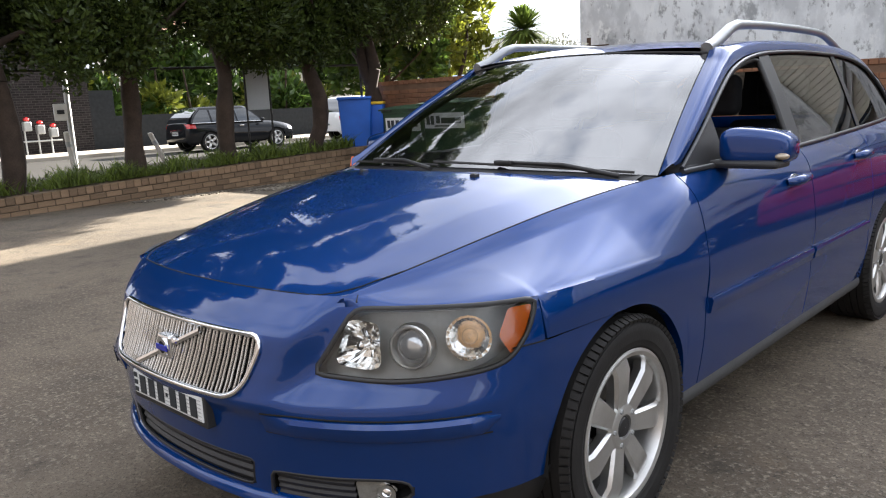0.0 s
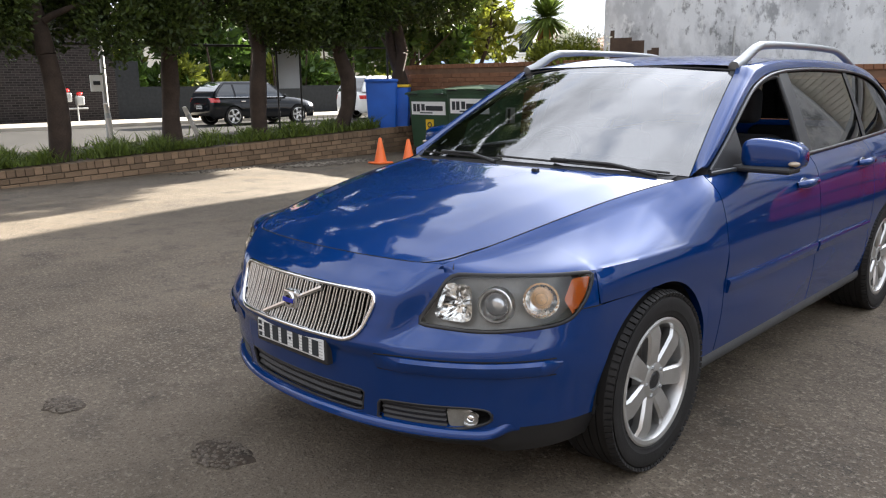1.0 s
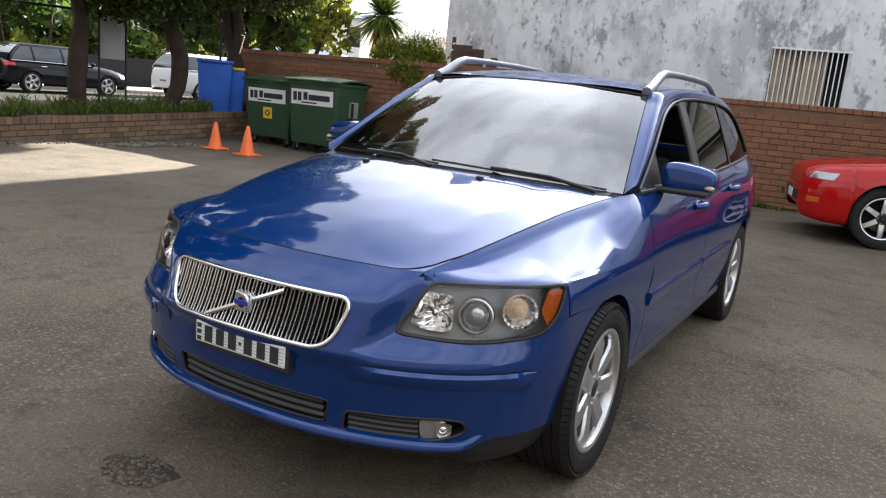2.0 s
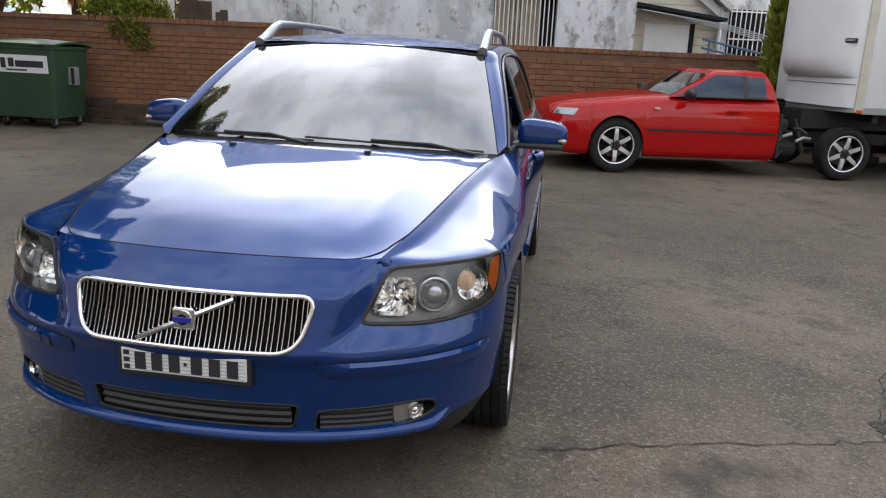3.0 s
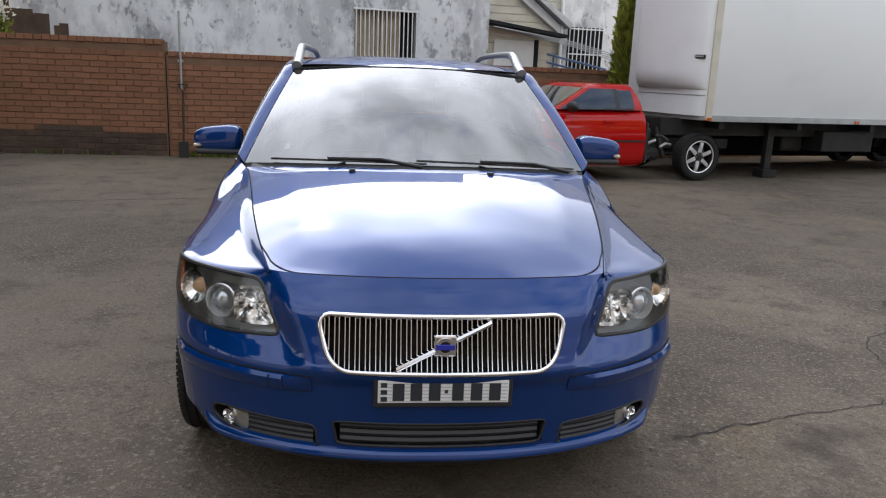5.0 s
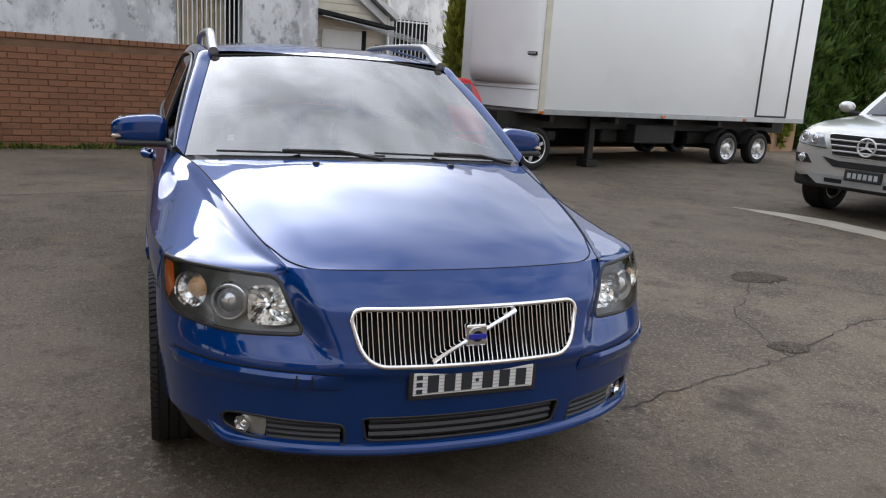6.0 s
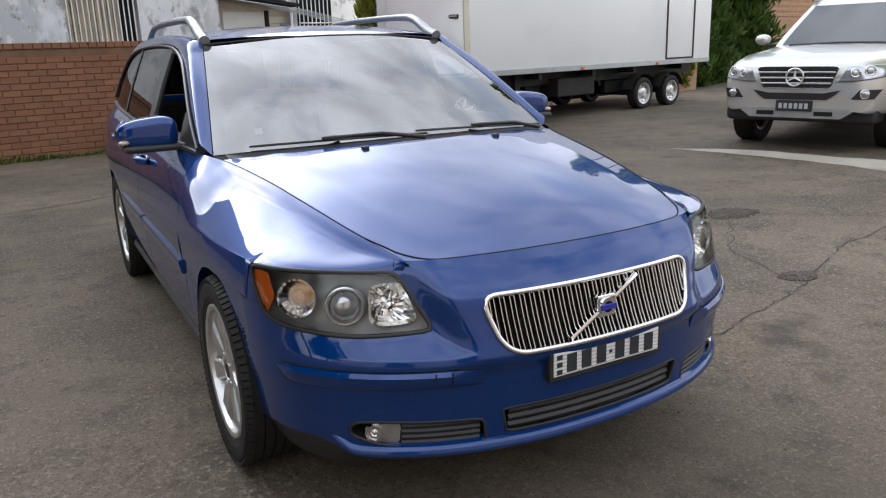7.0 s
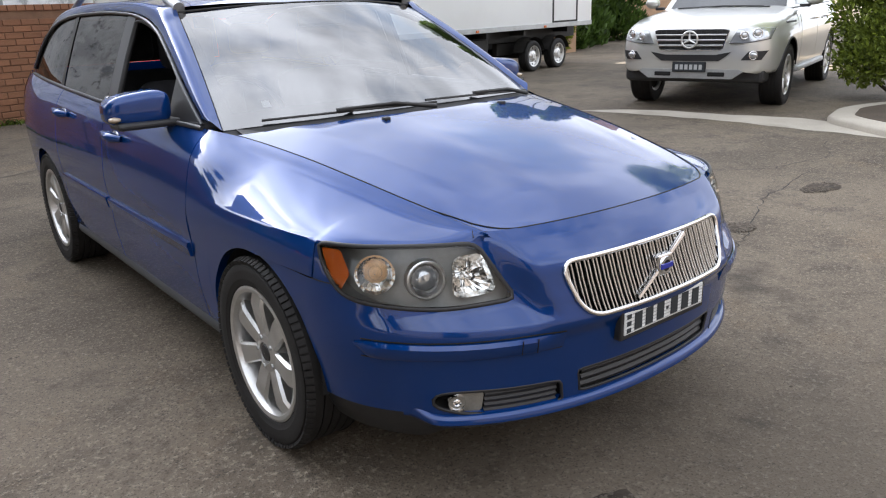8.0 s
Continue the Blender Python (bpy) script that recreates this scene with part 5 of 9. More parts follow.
    for v in mir.verts:
        x, y, z = v.co
        sx, sy, sz = (math.copysign(abs(c) ** 0.56, c) for c in (x, y, z))
        t = (sx + 1) / 2
        v.co = Vector((s * (0.795 + 0.225 * t), 0.745 + 0.055 * sy * (1 - 0.1 * t) + (0.03 if sy > 0 else 0) + 0.035 * t, 1.050 + 0.066 * sz * (1.0 - 0.22 * t * t) - 0.012 * t))
    if s < 0:
        bmesh.ops.reverse_faces(mir, faces=mir.faces[:])
    mirror = part("door_mirror", mir, PAINT_BLUE, car, "blue door mirror shell", smooth=70)
    b = box(min(s * 0.74, s * 1.0), 0.690, 0.978, max(s * 0.74, s * 1.0), 0.81, 1.004, 0.010)
    part("mirror_base", b, BLACK_PLASTIC, mirror, "black mirror arm")
    b = bmesh.new()
    bmesh.ops.create_uvsphere(b, u_segments=16, v_segments=10, radius=1.0, matrix=Matrix.Translation((s * 0.996, 0.742, 1.016)) @ Matrix.Diagonal((0.022, 0.032, 0.012, 1)))
    part("mirror_signal", b, MIRROR_LENS, mirror, "clear turn-signal lens", smooth=70)
    b = box(min(s * 0.815, s * 0.995), 0.822, 1.005, max(s * 0.815, s * 0.995), 0.838, 1.095, 0.012)
    part("mirror_glass", b, CHROME, mirror)
    # tail lamp
    part("tail_lamp", grid(lambda u, v, s=s: Vector((s * (flank_x(3.38 + 0.21 * u, 0.80 + 0.24 * v) + 0.003), 3.38 + 0.21 * u, 0.80 + 0.24 * v)), 8, 10, flip=s > 0), RED_LENS, car, "red tail lamp", smooth=60)
part("rear_window", grid(lambda u, v: Vector(((2 * u - 1) * 0.62 * (1 - 0.16 * v), 3.60 - 0.21 * v, 1.055 + 0.29 * v)), 12, 8, flip=True), GLASS_TINT, car, "dark tinted rear glass", smooth=60)

for sv, v, a, b in ((-0.80, 0.12, 0.035, 0.045), (-0.86, 0.93, 0.025, 0.03)):
    part("sticker", grid(lambda u, w, sv=sv, v=v, a=a, b=b: screen(sv + a * u, v + b * w) - lift, 2, 2), STICKER, windscreen, "small white sticker")
# wipers
for x0, x1 in ((0.68, -0.02), (0.02, -0.62)):
    pts = []
    for k in range(15):
        t = k / 14
        x = x0 + (x1 - x0) * t
        p = screen(x / 0.735, -0.004 + 0.022 * t)
        pts.append(p + Vector((0, -0.010, 0.010)))
    w = part("wiper", tube(pts, 0.0046, 6), BLACK_PLASTIC, car, "black wiper", smooth=60)
    mid = pts[8]
    part("wiper_arm", tube([screen((x0 - 0.02) / 0.735 * 0.98, -0.02) + Vector((0, -0.02, 0.006)), pts[4] + Vector((0, -0.006, 0.012)), mid + Vector((0, 0, 0.010))], [0.009, 0.007, 0.0055], 8), BLACK_PLASTIC, w, smooth=60)
    part("wiper_joint", box(mid.x - 0.035, mid.y - 0.012, mid.z + 0.002, mid.x + 0.035, mid.y + 0.012, mid.z + 0.016, 0.004), BLACK_PLASTIC, w)

# number plate: unreadable by design, plain bars in place of characters
PLATE_Y = front(0, 0.49).y - 0.004
plate = part("number_plate", box(-0.186, PLATE_Y - 0.010, 0.470, 0.186, PLATE_Y - 0.004, 0.538, 0.002, 1), WHITE_SIGN, car, "white number plate with dark bars")
part("plate_frame", box(-0.198, PLATE_Y - 0.0065, 0.455, 0.198, PLATE_Y + 0.02, 0.558, 0.004), BLACK_PLASTIC, plate, "black plate surround")
PLATE_GREY = mat("plate_lines", (0.42, 0.43, 0.43), 0.5, 0.0, 0.05)
for k in range(6):
    z = 0.475 + 0.0105 * k
    part("plate_line", box(-0.182, PLATE_Y - 0.0112, z, 0.182, PLATE_Y - 0.0095, z + 0.0022), PLATE_GREY, plate)
for k, x in enumerate((-0.128, -0.078, -0.026, 0.040, 0.093, 0.146)):
    part("plate_bar", box(x - 0.0165, PLATE_Y - 0.013, 0.478, x + 0.0165, PLATE_Y - 0.0105, 0.530, 0.0008, 1), INK, plate)
for z in (0.483, 0.504, 0.525):
    part("plate_mark", box(-0.178, PLATE_Y - 0.0128, z - 0.007, -0.160, PLATE_Y - 0.0105, z + 0.007, 0.0008, 1), INK, plate)
part("plate_dot", box(0.002, PLATE_Y - 0.0128, 0.500, 0.012, PLATE_Y - 0.0105, 0.510, 0.0008, 1), INK, plate)


# wheels: the wheel is built round its own axle, outboard face towards +x
def spoke(r0, r1, w0, w1, x_face, depth):
    bm = bmesh.new()
    rings = []
    for k in range(5):
        t = k / 4
        r, w = r0 + (r1 - r0) * t, (w0 + (w1 - w0) * t) / 2
        xf = x_face - 0.012 * (1 - t) ** 2 + 0.004 * t - (0.014 if t > 0.9 else 0)
        rings.append([bm.verts.new(p) for p in ((xf - depth, -w * 0.7, r), (xf - 0.010, -w, r), (xf, -w * 0.80, r), (xf, w * 0.80, r), (xf - 0.010, w, r), (xf - depth, w * 0.7, r))])
    for a, b in zip(rings, rings[1:]):
        for k in range(6):
            bm.faces.new((a[k], a[(k + 1) % 6], b[(k + 1) % 6], b[k]))
    bm.faces.new(rings[0][::-1]); bm.faces.new(rings[-1])
    bmesh.ops.recalc_face_normals(bm, faces=bm.faces[:])
    return bm


def tyre(R, r, half, bm=None):
    prof = [(r + 0.002, -half * 0.86), (r + 0.012, -half * 0.96), (r + (R - r) * 0.55, -half), (R - 0.022, -half * 0.96), (R - 0.007, -half * 0.86)]
    tread = []
    n = 5
    for k in range(n):
        a, b = -half * 0.80 + half * 1.60 * k / n, -half * 0.80 + half * 1.60 * (k + 1) / n
        tread += [(R, a + 0.003), (R, b - 0.003)] + ([(R - 0.008, b - 0.0025), (R - 0.008, b + 0.0025)] if k < n - 1 else [])
    prof += tread + [(R - 0.007, half * 0.86), (R - 0.022, half * 0.96), (r + (R - r) * 0.78, half * 1.0), (r + (R - r) * 0.76, half * 1.012), (r + (R - r) * 0.55, half * 1.01), (r + (R - r) * 0.3, half * 1.0), (r + (R - r) * 0.28, half * 0.985), (r + 0.012, half * 0.96), (r + 0.002, half * 0.86)]
    return lathe(prof, 96, "x", bm)


def tread_blocks(R, half, count=84):
    """Shoulder blocks that give the tyre's edge its teeth."""
    bm = bmesh.new()
    for k in range(count):
        a = 2 * math.pi * k / count
        for sd in (-1, 1):
            m = Matrix.Rotation(a, 4, "X") @ Matrix.Translation((sd * half * 0.885, 0, R - 0.0065)) @ Matrix.Rotation(sd * 0.42, 4, "Y")
            box(-0.013, -R * math.pi / count * 0.72, -0.006, 0.013, R * math.pi / count * 0.72, 0.0062, bm=bm)
            bmesh.ops.transform(bm, matrix=m, verts=bm.verts[-8:])
    return bm


def alloy_wheel(parent, center, s, R, half, rim_r, spokes, w0, w1, material, bolts=5, name="wheel", twist=0.0, two_tone=None):
    m = pose(*center, 0, 0, 0 if s > 0 else 180)
    w = part(name, tyre(R, rim_r + 0.006, half), RUBBER, parent, "black road tyre on alloy rim", smooth=35)
    w.matrix_local = m
    tagged(part("tread", tread_blocks(R, half), RUBBER, w), kind="stuff")
    b = lathe([(rim_r + 0.010, half * 0.90), (rim_r + 0.012, half * 0.94), (rim_r + 0.004, half * 0.97), (rim_r - 0.008, half * 0.93), (rim_r - 0.014, half * 0.80), (rim_r - 0.020, half * 0.35), (rim_r - 0.020, -half * 0.8), (rim_r + 0.008, -half * 0.9)], 64, "x")
    rim = part("rim", b, material, w, "silver alloy rim", smooth=35)
    if two_tone:
        b = lathe([(rim_r + 0.008, half * 0.955), (rim_r + 0.004, half * 0.985), (rim_r - 0.004, half * 0.96), (rim_r - 0.010, half * 0.90)], 64, "x")
        part("rim_lip", b, two_tone, rim, "bright machined lip", smooth=35)
    face = half * 0.86
    for k in range(spokes):
        b = spoke(0.045, rim_r - 0.008, w0, w1, face, 0.040)
        bmesh.ops.rotate(b, cent=(0, 0, 0), matrix=Matrix.Rotation(2 * math.pi * k / spokes + twist, 3, "X"), verts=b.verts[:])
        part("spoke", b, two_tone or material, rim, smooth=25)
    b = lathe([(0.001, face - 0.016), (0.034, face - 0.016), (0.036, face - 0.006), (0.062, face - 0.008), (0.074, face - 0.016), (0.078, face - 0.05)], 40, "x")
    part("hub", b, material, rim, smooth=30)
    b = lathe([(0.001, face - 0.004), (0.026, face - 0.006), (0.031, face - 0.014)], 24, "x")
    part("centre_cap", b, BLACK_PLASTIC, rim, "black centre cap", smooth=40)
    for k in range(bolts):
        a = 2 * math.pi * (k + 0.5) / bolts
        b = lathe([(0.001, face - 0.002), (0.007, face - 0.003), (0.009, face - 0.012)], 6, "x")
        bmesh.ops.translate(b, vec=(0, 0.053 * math.cos(a), 0.053 * math.sin(a)), verts=b.verts[:])
        part("wheel_bolt", b, STEEL_GALV, rim)
    b = lathe([(0.06, 0.0), (rim_r * 0.70, 0.0), (rim_r * 0.70, -0.022), (0.06, -0.022)], 40, "x", closed=True)
    part("brake_disc", b, DISC_STEEL, w, smooth=30)
    b = lathe([(0.001, -half * 0.6), (rim_r - 0.02, -half * 0.6)], 32, "x")
    part("brake_plate", b, DARK_CAVITY, w)
    return w


for s in (1, -1):
    for y in AXLES:
        alloy_wheel(car, (s * 0.772, y, HUB_Z), s, 0.318, 0.103, 0.216, 7, 0.056, 0.084, ALLOY, twist=0.1 if y == 0 else 0.35)

# interior: floor, dash, wheel, seats
part("floor_pan", box(-0.66, -0.25, 0.19, 0.66, 3.4, 0.24), DARK_CAVITY, car)
part("engine_cover", box(-0.48, -0.60, 0.24, 0.48, 0.20, 0.74, 0.08), DARK_CAVITY, car)
part("bulkhead", box(-0.70, 0.20, 0.24, 0.70, 0.30, 0.90), DARK_CAVITY, car)
part("dashboard", grid(lambda u, v: Vector(((2 * u - 1) * 0.70, 0.27 + 0.62 * v, 0.955 + 0.045 * math.sin(math.pi * min(1, v * 1.15)) - 0.30 * smooth01((v - 0.85) / 0.15))), 20, 16), DASH, car, "dark grey dashboard", smooth=60)
b = lathe([(0.186 + 0.013 * math.cos(a), 0.013 * math.sin(a)) for a in [2 * math.pi * k / 10 for k in range(10)]], 40, closed=True)
bmesh.ops.transform(b, matrix=pose(-0.37, 1.02, 0.93, 62, 0, 0), verts=b.verts[:])
part("steering_wheel", b, BLACK_PLASTIC, car, "dark steering wheel", smooth=60)
part("rear_view_mirror", box(-0.12, 0.93, 1.30, 0.12, 0.955, 1.365, 0.012), BLACK_PLASTIC, car)


def car_seat(x, y, w=0.50):
    seat = part("seat_back", box(x - w / 2, y, 0.55, x + w / 2, y + 0.16, 1.10, 0.055, 4), SEAT_GREY, car, "dark grey fabric seat", smooth=60)
    bmesh_m = Matrix.Rotation(radians(-14), 4, "X")
    seat.data.transform(Matrix.Translation((0, y, 0.5)) @ bmesh_m @ Matrix.Translation((0, -y, -0.5)))
    part("seat_cushion", box(x - w / 2, y - 0.48, 0.40, x + w / 2, y + 0.04, 0.56, 0.05, 4), SEAT_GREY, seat, smooth=60)
    part("headrest", box(x - 0.13, y + 0.15, 1.12, x + 0.13, y + 0.25, 1.30, 0.04, 4), SEAT_GREY, seat, smooth=60)


for x in (-0.37, 0.37):
    car_seat(x, 1.42)
    car_seat(x, 2.30, 0.56)
for s in (1, -1):
    for y0, y1 in ((0.50, 1.43), (1.48, 2.26)):
        part("door_lining", box(min(s * 0.70, s * 0.78), y0, 0.32, max(s * 0.70, s * 0.78), y1, 1.004, 0.02), SEAT_GREY, car)
    part("headlining_side", grid(lambda u, v, s=s: Vector((s * (0.50 + 0.09 * v), 1.15 + 2.0 * u, 1.375 - 0.02 * v)), 10, 3), SEAT_GREY, car)
part("headlining", grid(lambda u, v: roof(2 * u - 1, 1.15 + 2.1 * v) - Vector((0, 0, 0.03)), 12, 12), HEADLINER, car, "pale roof lining", smooth=60)

# ---- other vehicles: front towards -y, front axle over the origin ----
DARK_GLASS = mat("dark_window_glass", (0.012, 0.016, 0.020), 0.04, 0.0, 0.1, coat=1.0)
BLUE_GLASS = mat("bluish_window_glass", (0.020, 0.036, 0.062), 0.05, 0.0, 0.2, coat=0.35, spec=0.25)


class Shell:
    """The lower body of a car as a set of smooth curves along its length."""
    def __init__(self, top, low, half, arches, arch_r, hub, round_top=0.10):
        self.top, self.low, self.half, self.arches, self.arch_r, self.hub, self.rt = spl(*top), spl(*low), spl(*half), arches, arch_r, hub, round_top
        self.y0, self.y1 = top[0][0], top[-1][0]

    def outline(self, y):
        t, b, w = self.top(y), self.low(y), self.half(y)
        h = t - b
        return [Vector((0, t + 0.035)), Vector((w * 0.5, t + 0.030)), Vector((w * 0.80, t + 0.008)), Vector((w * 0.945, t - min(self.rt, 0.3 * h))), Vector((w, t - 0.42 * h)), Vector((w * 0.995, t - 0.70 * h)), Vector((w * 0.965, b + 0.06 * h)), Vector((w * 0.90, b))]

    def points(self, y, n):
        c = curve(self.outline(y), 8)
        lim = self.low(y)
        for a in self.arches:
            d = self.arch_r ** 2 - (y - a) ** 2
            if d > 0:
                lim = max(lim, self.hub + math.sqrt(d))
        keep = [c[0]]
        for a, b in zip(c, c[1:]):
            if b.x > self.half(y) * 0.5 and b.y < lim:
                keep.append(a.lerp(b, (a.y - lim) / max(a.y - b.y, 1e-6)))
                break
            keep.append(b)
        cum = [0.0]
        for a, b in zip(keep, keep[1:]):
            cum.append(cum[-1] + (b - a).length)
        out, i = [], 0
        for k in range(n + 1):
            d = cum[-1] * k / n
            while i < len(keep) - 2 and cum[i + 1] < d:
                i += 1
            out.append(keep[i].lerp(keep[i + 1], min(1, (d - cum[i]) / max(cum[i + 1] - cum[i], 1e-9))))
        return out

    def x(self, y, z):
        c = curve(self.outline(y), 8)
        for a, b in zip(c, c[1:]):
            if a.y >= z >= b.y and a.x > self.half(y) * 0.4:
                return a.lerp(b, (a.y - z) / max(a.y - b.y, 1e-9)).x
        return c[-1].x

    def body(self, ny=110, n=26):
        bm = bmesh.new()
        cols = []
        ys = [self.y0 + (self.y1 - self.y0) * (i / ny) for i in range(ny + 1)]
        for y in ys:
            p = self.points(y, n)
            cols.append([bm.verts.new((-q.x, y, q.y)) for q in p[:0:-1]] + [bm.verts.new((q.x, y, q.y)) for q in p])
        for a, b in zip(cols, cols[1:]):
            for k in range(len(a) - 1):
                bm.faces.new((a[k], b[k], b[k + 1], a[k + 1]))
        bm.faces.new(cols[0])
        bm.faces.new(cols[-1][::-1])
        bmesh.ops.recalc_face_normals(bm, faces=bm.faces[:])
        return bm

    def patch(self, y0, y1, z0, z1, s, lift=0.004, ny=16, nz=10, slant=0.0):
        def f(u, v):
            z = z0 + (z1 - z0) * v
            y = y0 + (y1 - y0) * u + slant * v
            return Vector((s * (self.x(y, z) + lift), y, z))
        bm = grid(f, ny, nz, flip=s > 0)
        r = bmesh.ops.extrude_face_region(bm, geom=bm.faces[:])
        bmesh.ops.translate(bm, vec=(-s * 0.02, 0, 0), verts=[v for v in r["geom"] if isinstance(v, bmesh.types.BMVert)])
        return bm


class Cabin:
    """Roof and glass: base line at the belt, roof line above, both rounded in plan."""
    def __init__(self, yb0, yr0, yr1, yb1, zb, zr, wb, wr):
        self.a = (yb0, yr0, yr1, yb1, zb, zr, wb, wr)

    def side(self, y, v, s, lift=0.0):
        yb0, yr0, yr1, yb1, zb, zr, wb, wr = self.a
        z = zb(y) + (zr - zb(y)) * v
        return Vector((s * (wb + (wr - wb) * (v ** 1.25) + lift), y, z))

    def span(self, v):
        yb0, yr0, yr1, yb1 = self.a[:4]
        return yb0 + (yr0 - yb0) * v, yb1 + (yr1 - yb1) * v ** 1.6

    def shell(self):
        yb0, yr0, yr1, yb1, zb, zr, wb, wr = self.a
        bm = bmesh.new()
        rings = []
        for k in range(9):
            v = k / 8
            ya, yb = self.span(v)
            w = wb + (wr - wb) * v ** 1.25
            z = lambda y: zb(y) + (zr - zb(y)) * v
            ring = []
            for t in range(13):
                y = ya + (yb - ya) * t / 12
                ring.append((w * (1 - 0.04 * ((t - 6) / 6) ** 2), y, z(y)))
            back = [(w * 0.96 * (1 - i / 4), yb + 0.03 * math.sin(math.pi * i / 8), z(yb)) for i in range(1, 4)]
            left = [(-x, y, zz) for x, y, zz in ring]
            frontp = [(w * 0.96 * (i / 4), ya - 0.05 * math.cos(math.pi * i / 8), z(ya)) for i in range(-3, 4)]
            loop = ring + back + [(0, yb + 0.03, z(yb))] + [(-x, y, zz) for x, y, zz in back[::-1]] + left[::-1] + frontp
            rings.append([bm.verts.new(p) for p in loop])
        m = len(rings[0])
        for a, b in zip(rings, rings[1:]):
            for k in range(m):
                bm.faces.new((a[k], a[(k + 1) % m], b[(k + 1) % m], b[k]))
        top = [bm.verts.new(Vector(v.co) * 1.0 + Vector((-v.co.x * 0.12, (0.5 * (yr0 + yr1) - v.co.y) * 0.08, 0.035))) for v in rings[-1]]
        for k in range(m):
            bm.faces.new((rings[-1][k], rings[-1][(k + 1) % m], top[(k + 1) % m], top[k]))
        bm.faces.new(top)
        bmesh.ops.recalc_face_normals(bm, faces=bm.faces[:])
        return bm

    def window(self, y0, y1, s, v0=0.06, v1=0.88, lift=0.005):
        """A side pane; its ends follow the pillars where they would cross them."""
        def f(u, v):
            vv = v0 + (v1 - v0) * v
            lo, hi = self.span(vv)
            ya, yb = max(y0, lo + 0.07), min(y1, hi - 0.06)
            y = ya + (yb - ya) * u
            k = 1 - 0.04 * ((2 * (y - lo) / (hi - lo) - 1)) ** 2
            p = self.side(y, vv, s)
            return Vector((p.x * k + s * lift, p.y, p.z))
        return grid(f, 14, 8, flip=s > 0)

    def screen(self, frontal=True, lift=0.012, v0=0.03, v1=0.93, inset=0.90):
        def f(u, v):
            vv = v0 + (v1 - v0) * v
            ya, yb = self.span(vv)
            zb, zr, wb, wr = self.a[4:]
            w = (wb + (wr - wb) * vv ** 1.25) * 0.96 * inset
            sv = 2 * u - 1
            y = ya - 0.05 * math.cos(math.pi * sv * inset / 2) - lift if frontal else yb + 0.03 + lift
            return Vector((w * sv, y, zb(ya if frontal else yb) + (zr - zb(ya if frontal else yb)) * vv))
        return grid(f, 16, 8, flip=not frontal)


def plate_with_bars(host, y, z, w, h, dark, sgn=-1):
    p = part("number_plate", box(-w / 2, min(y, y + sgn * 0.008), z - h / 2, w / 2, max(y, y + sgn * 0.008), z + h / 2, 0.002, 1), INK if dark else WHITE_SIGN, host, "number plate with plain bars")
    yy = y + sgn * 0.010
    for k in range(6):
        x = -w * 0.38 + w * 0.152 * k
        part("plate_bar", box(x - w * 0.05, min(yy, yy + 0.003), z - h * 0.28, x + w * 0.05, max(yy, yy + 0.003), z + h * 0.28), PLATE_GREY if dark else INK, p)
    return p


def ring_bm(r, t, m, sides=28):
    b = lathe([(r + t * math.cos(a), t * math.sin(a)) for a in [2 * math.pi * k / 8 for k in range(8)]], sides, closed=True)
    bmesh.ops.transform(b, matrix=m, verts=b.verts[:])
    return b


def blob(center, size, m=None, u=16, v=10):
    b = bmesh.new()
    bmesh.ops.create_uvsphere(b, u_segments=u, v_segments=v, radius=1.0, matrix=Matrix.Translation(center) @ Matrix.Diagonal((*size, 1)))
    return b


# red single-cab utility, nose towards -x along the boundary wall, tray removed
MACHINED = mat("machined_alloy", (0.80, 0.80, 0.80), 0.28, 0.6, 0.1)
UTE = SITE @ pose(1.09, -2.05, 0.02, 0, 0, -90)
ute = thing("utility_truck", "glossy red single-cab utility with bare rear chassis", "utility truck", UTE)
us = Shell([(-0.93, 0.62), (-0.90, 0.72), (-0.75, 0.80), (-0.3, 0.865), (0.35, 0.93), (0.75, 0.955), (2.18, 0.965), (2.24, 0.96)], [(-0.93, 0.36), (-0.88, 0.25), (-0.5, 0.20), (2.24, 0.22)], [(-0.93, 0.60), (-0.88, 0.70), (-0.75, 0.80), (-0.5, 0.885), (-0.1, 0.915), (2.24, 0.925)], (0.0,), 0.375, 0.33)
part("body", us.body(), PAINT_RED, ute, smooth=45)
uc = Cabin(0.72, 1.36, 2.09, 2.21, spl((0.3, 0.93), (0.75, 0.955), (2.24, 0.965)), 1.275, 0.86, 0.68)
part("cab", uc.shell(), PAINT_RED, ute, smooth=45)
part("windscreen", uc.screen(), DARK_GLASS, ute, "dark windscreen", smooth=60)
part("rear_window", uc.screen(False), DARK_GLASS, ute, smooth=60)
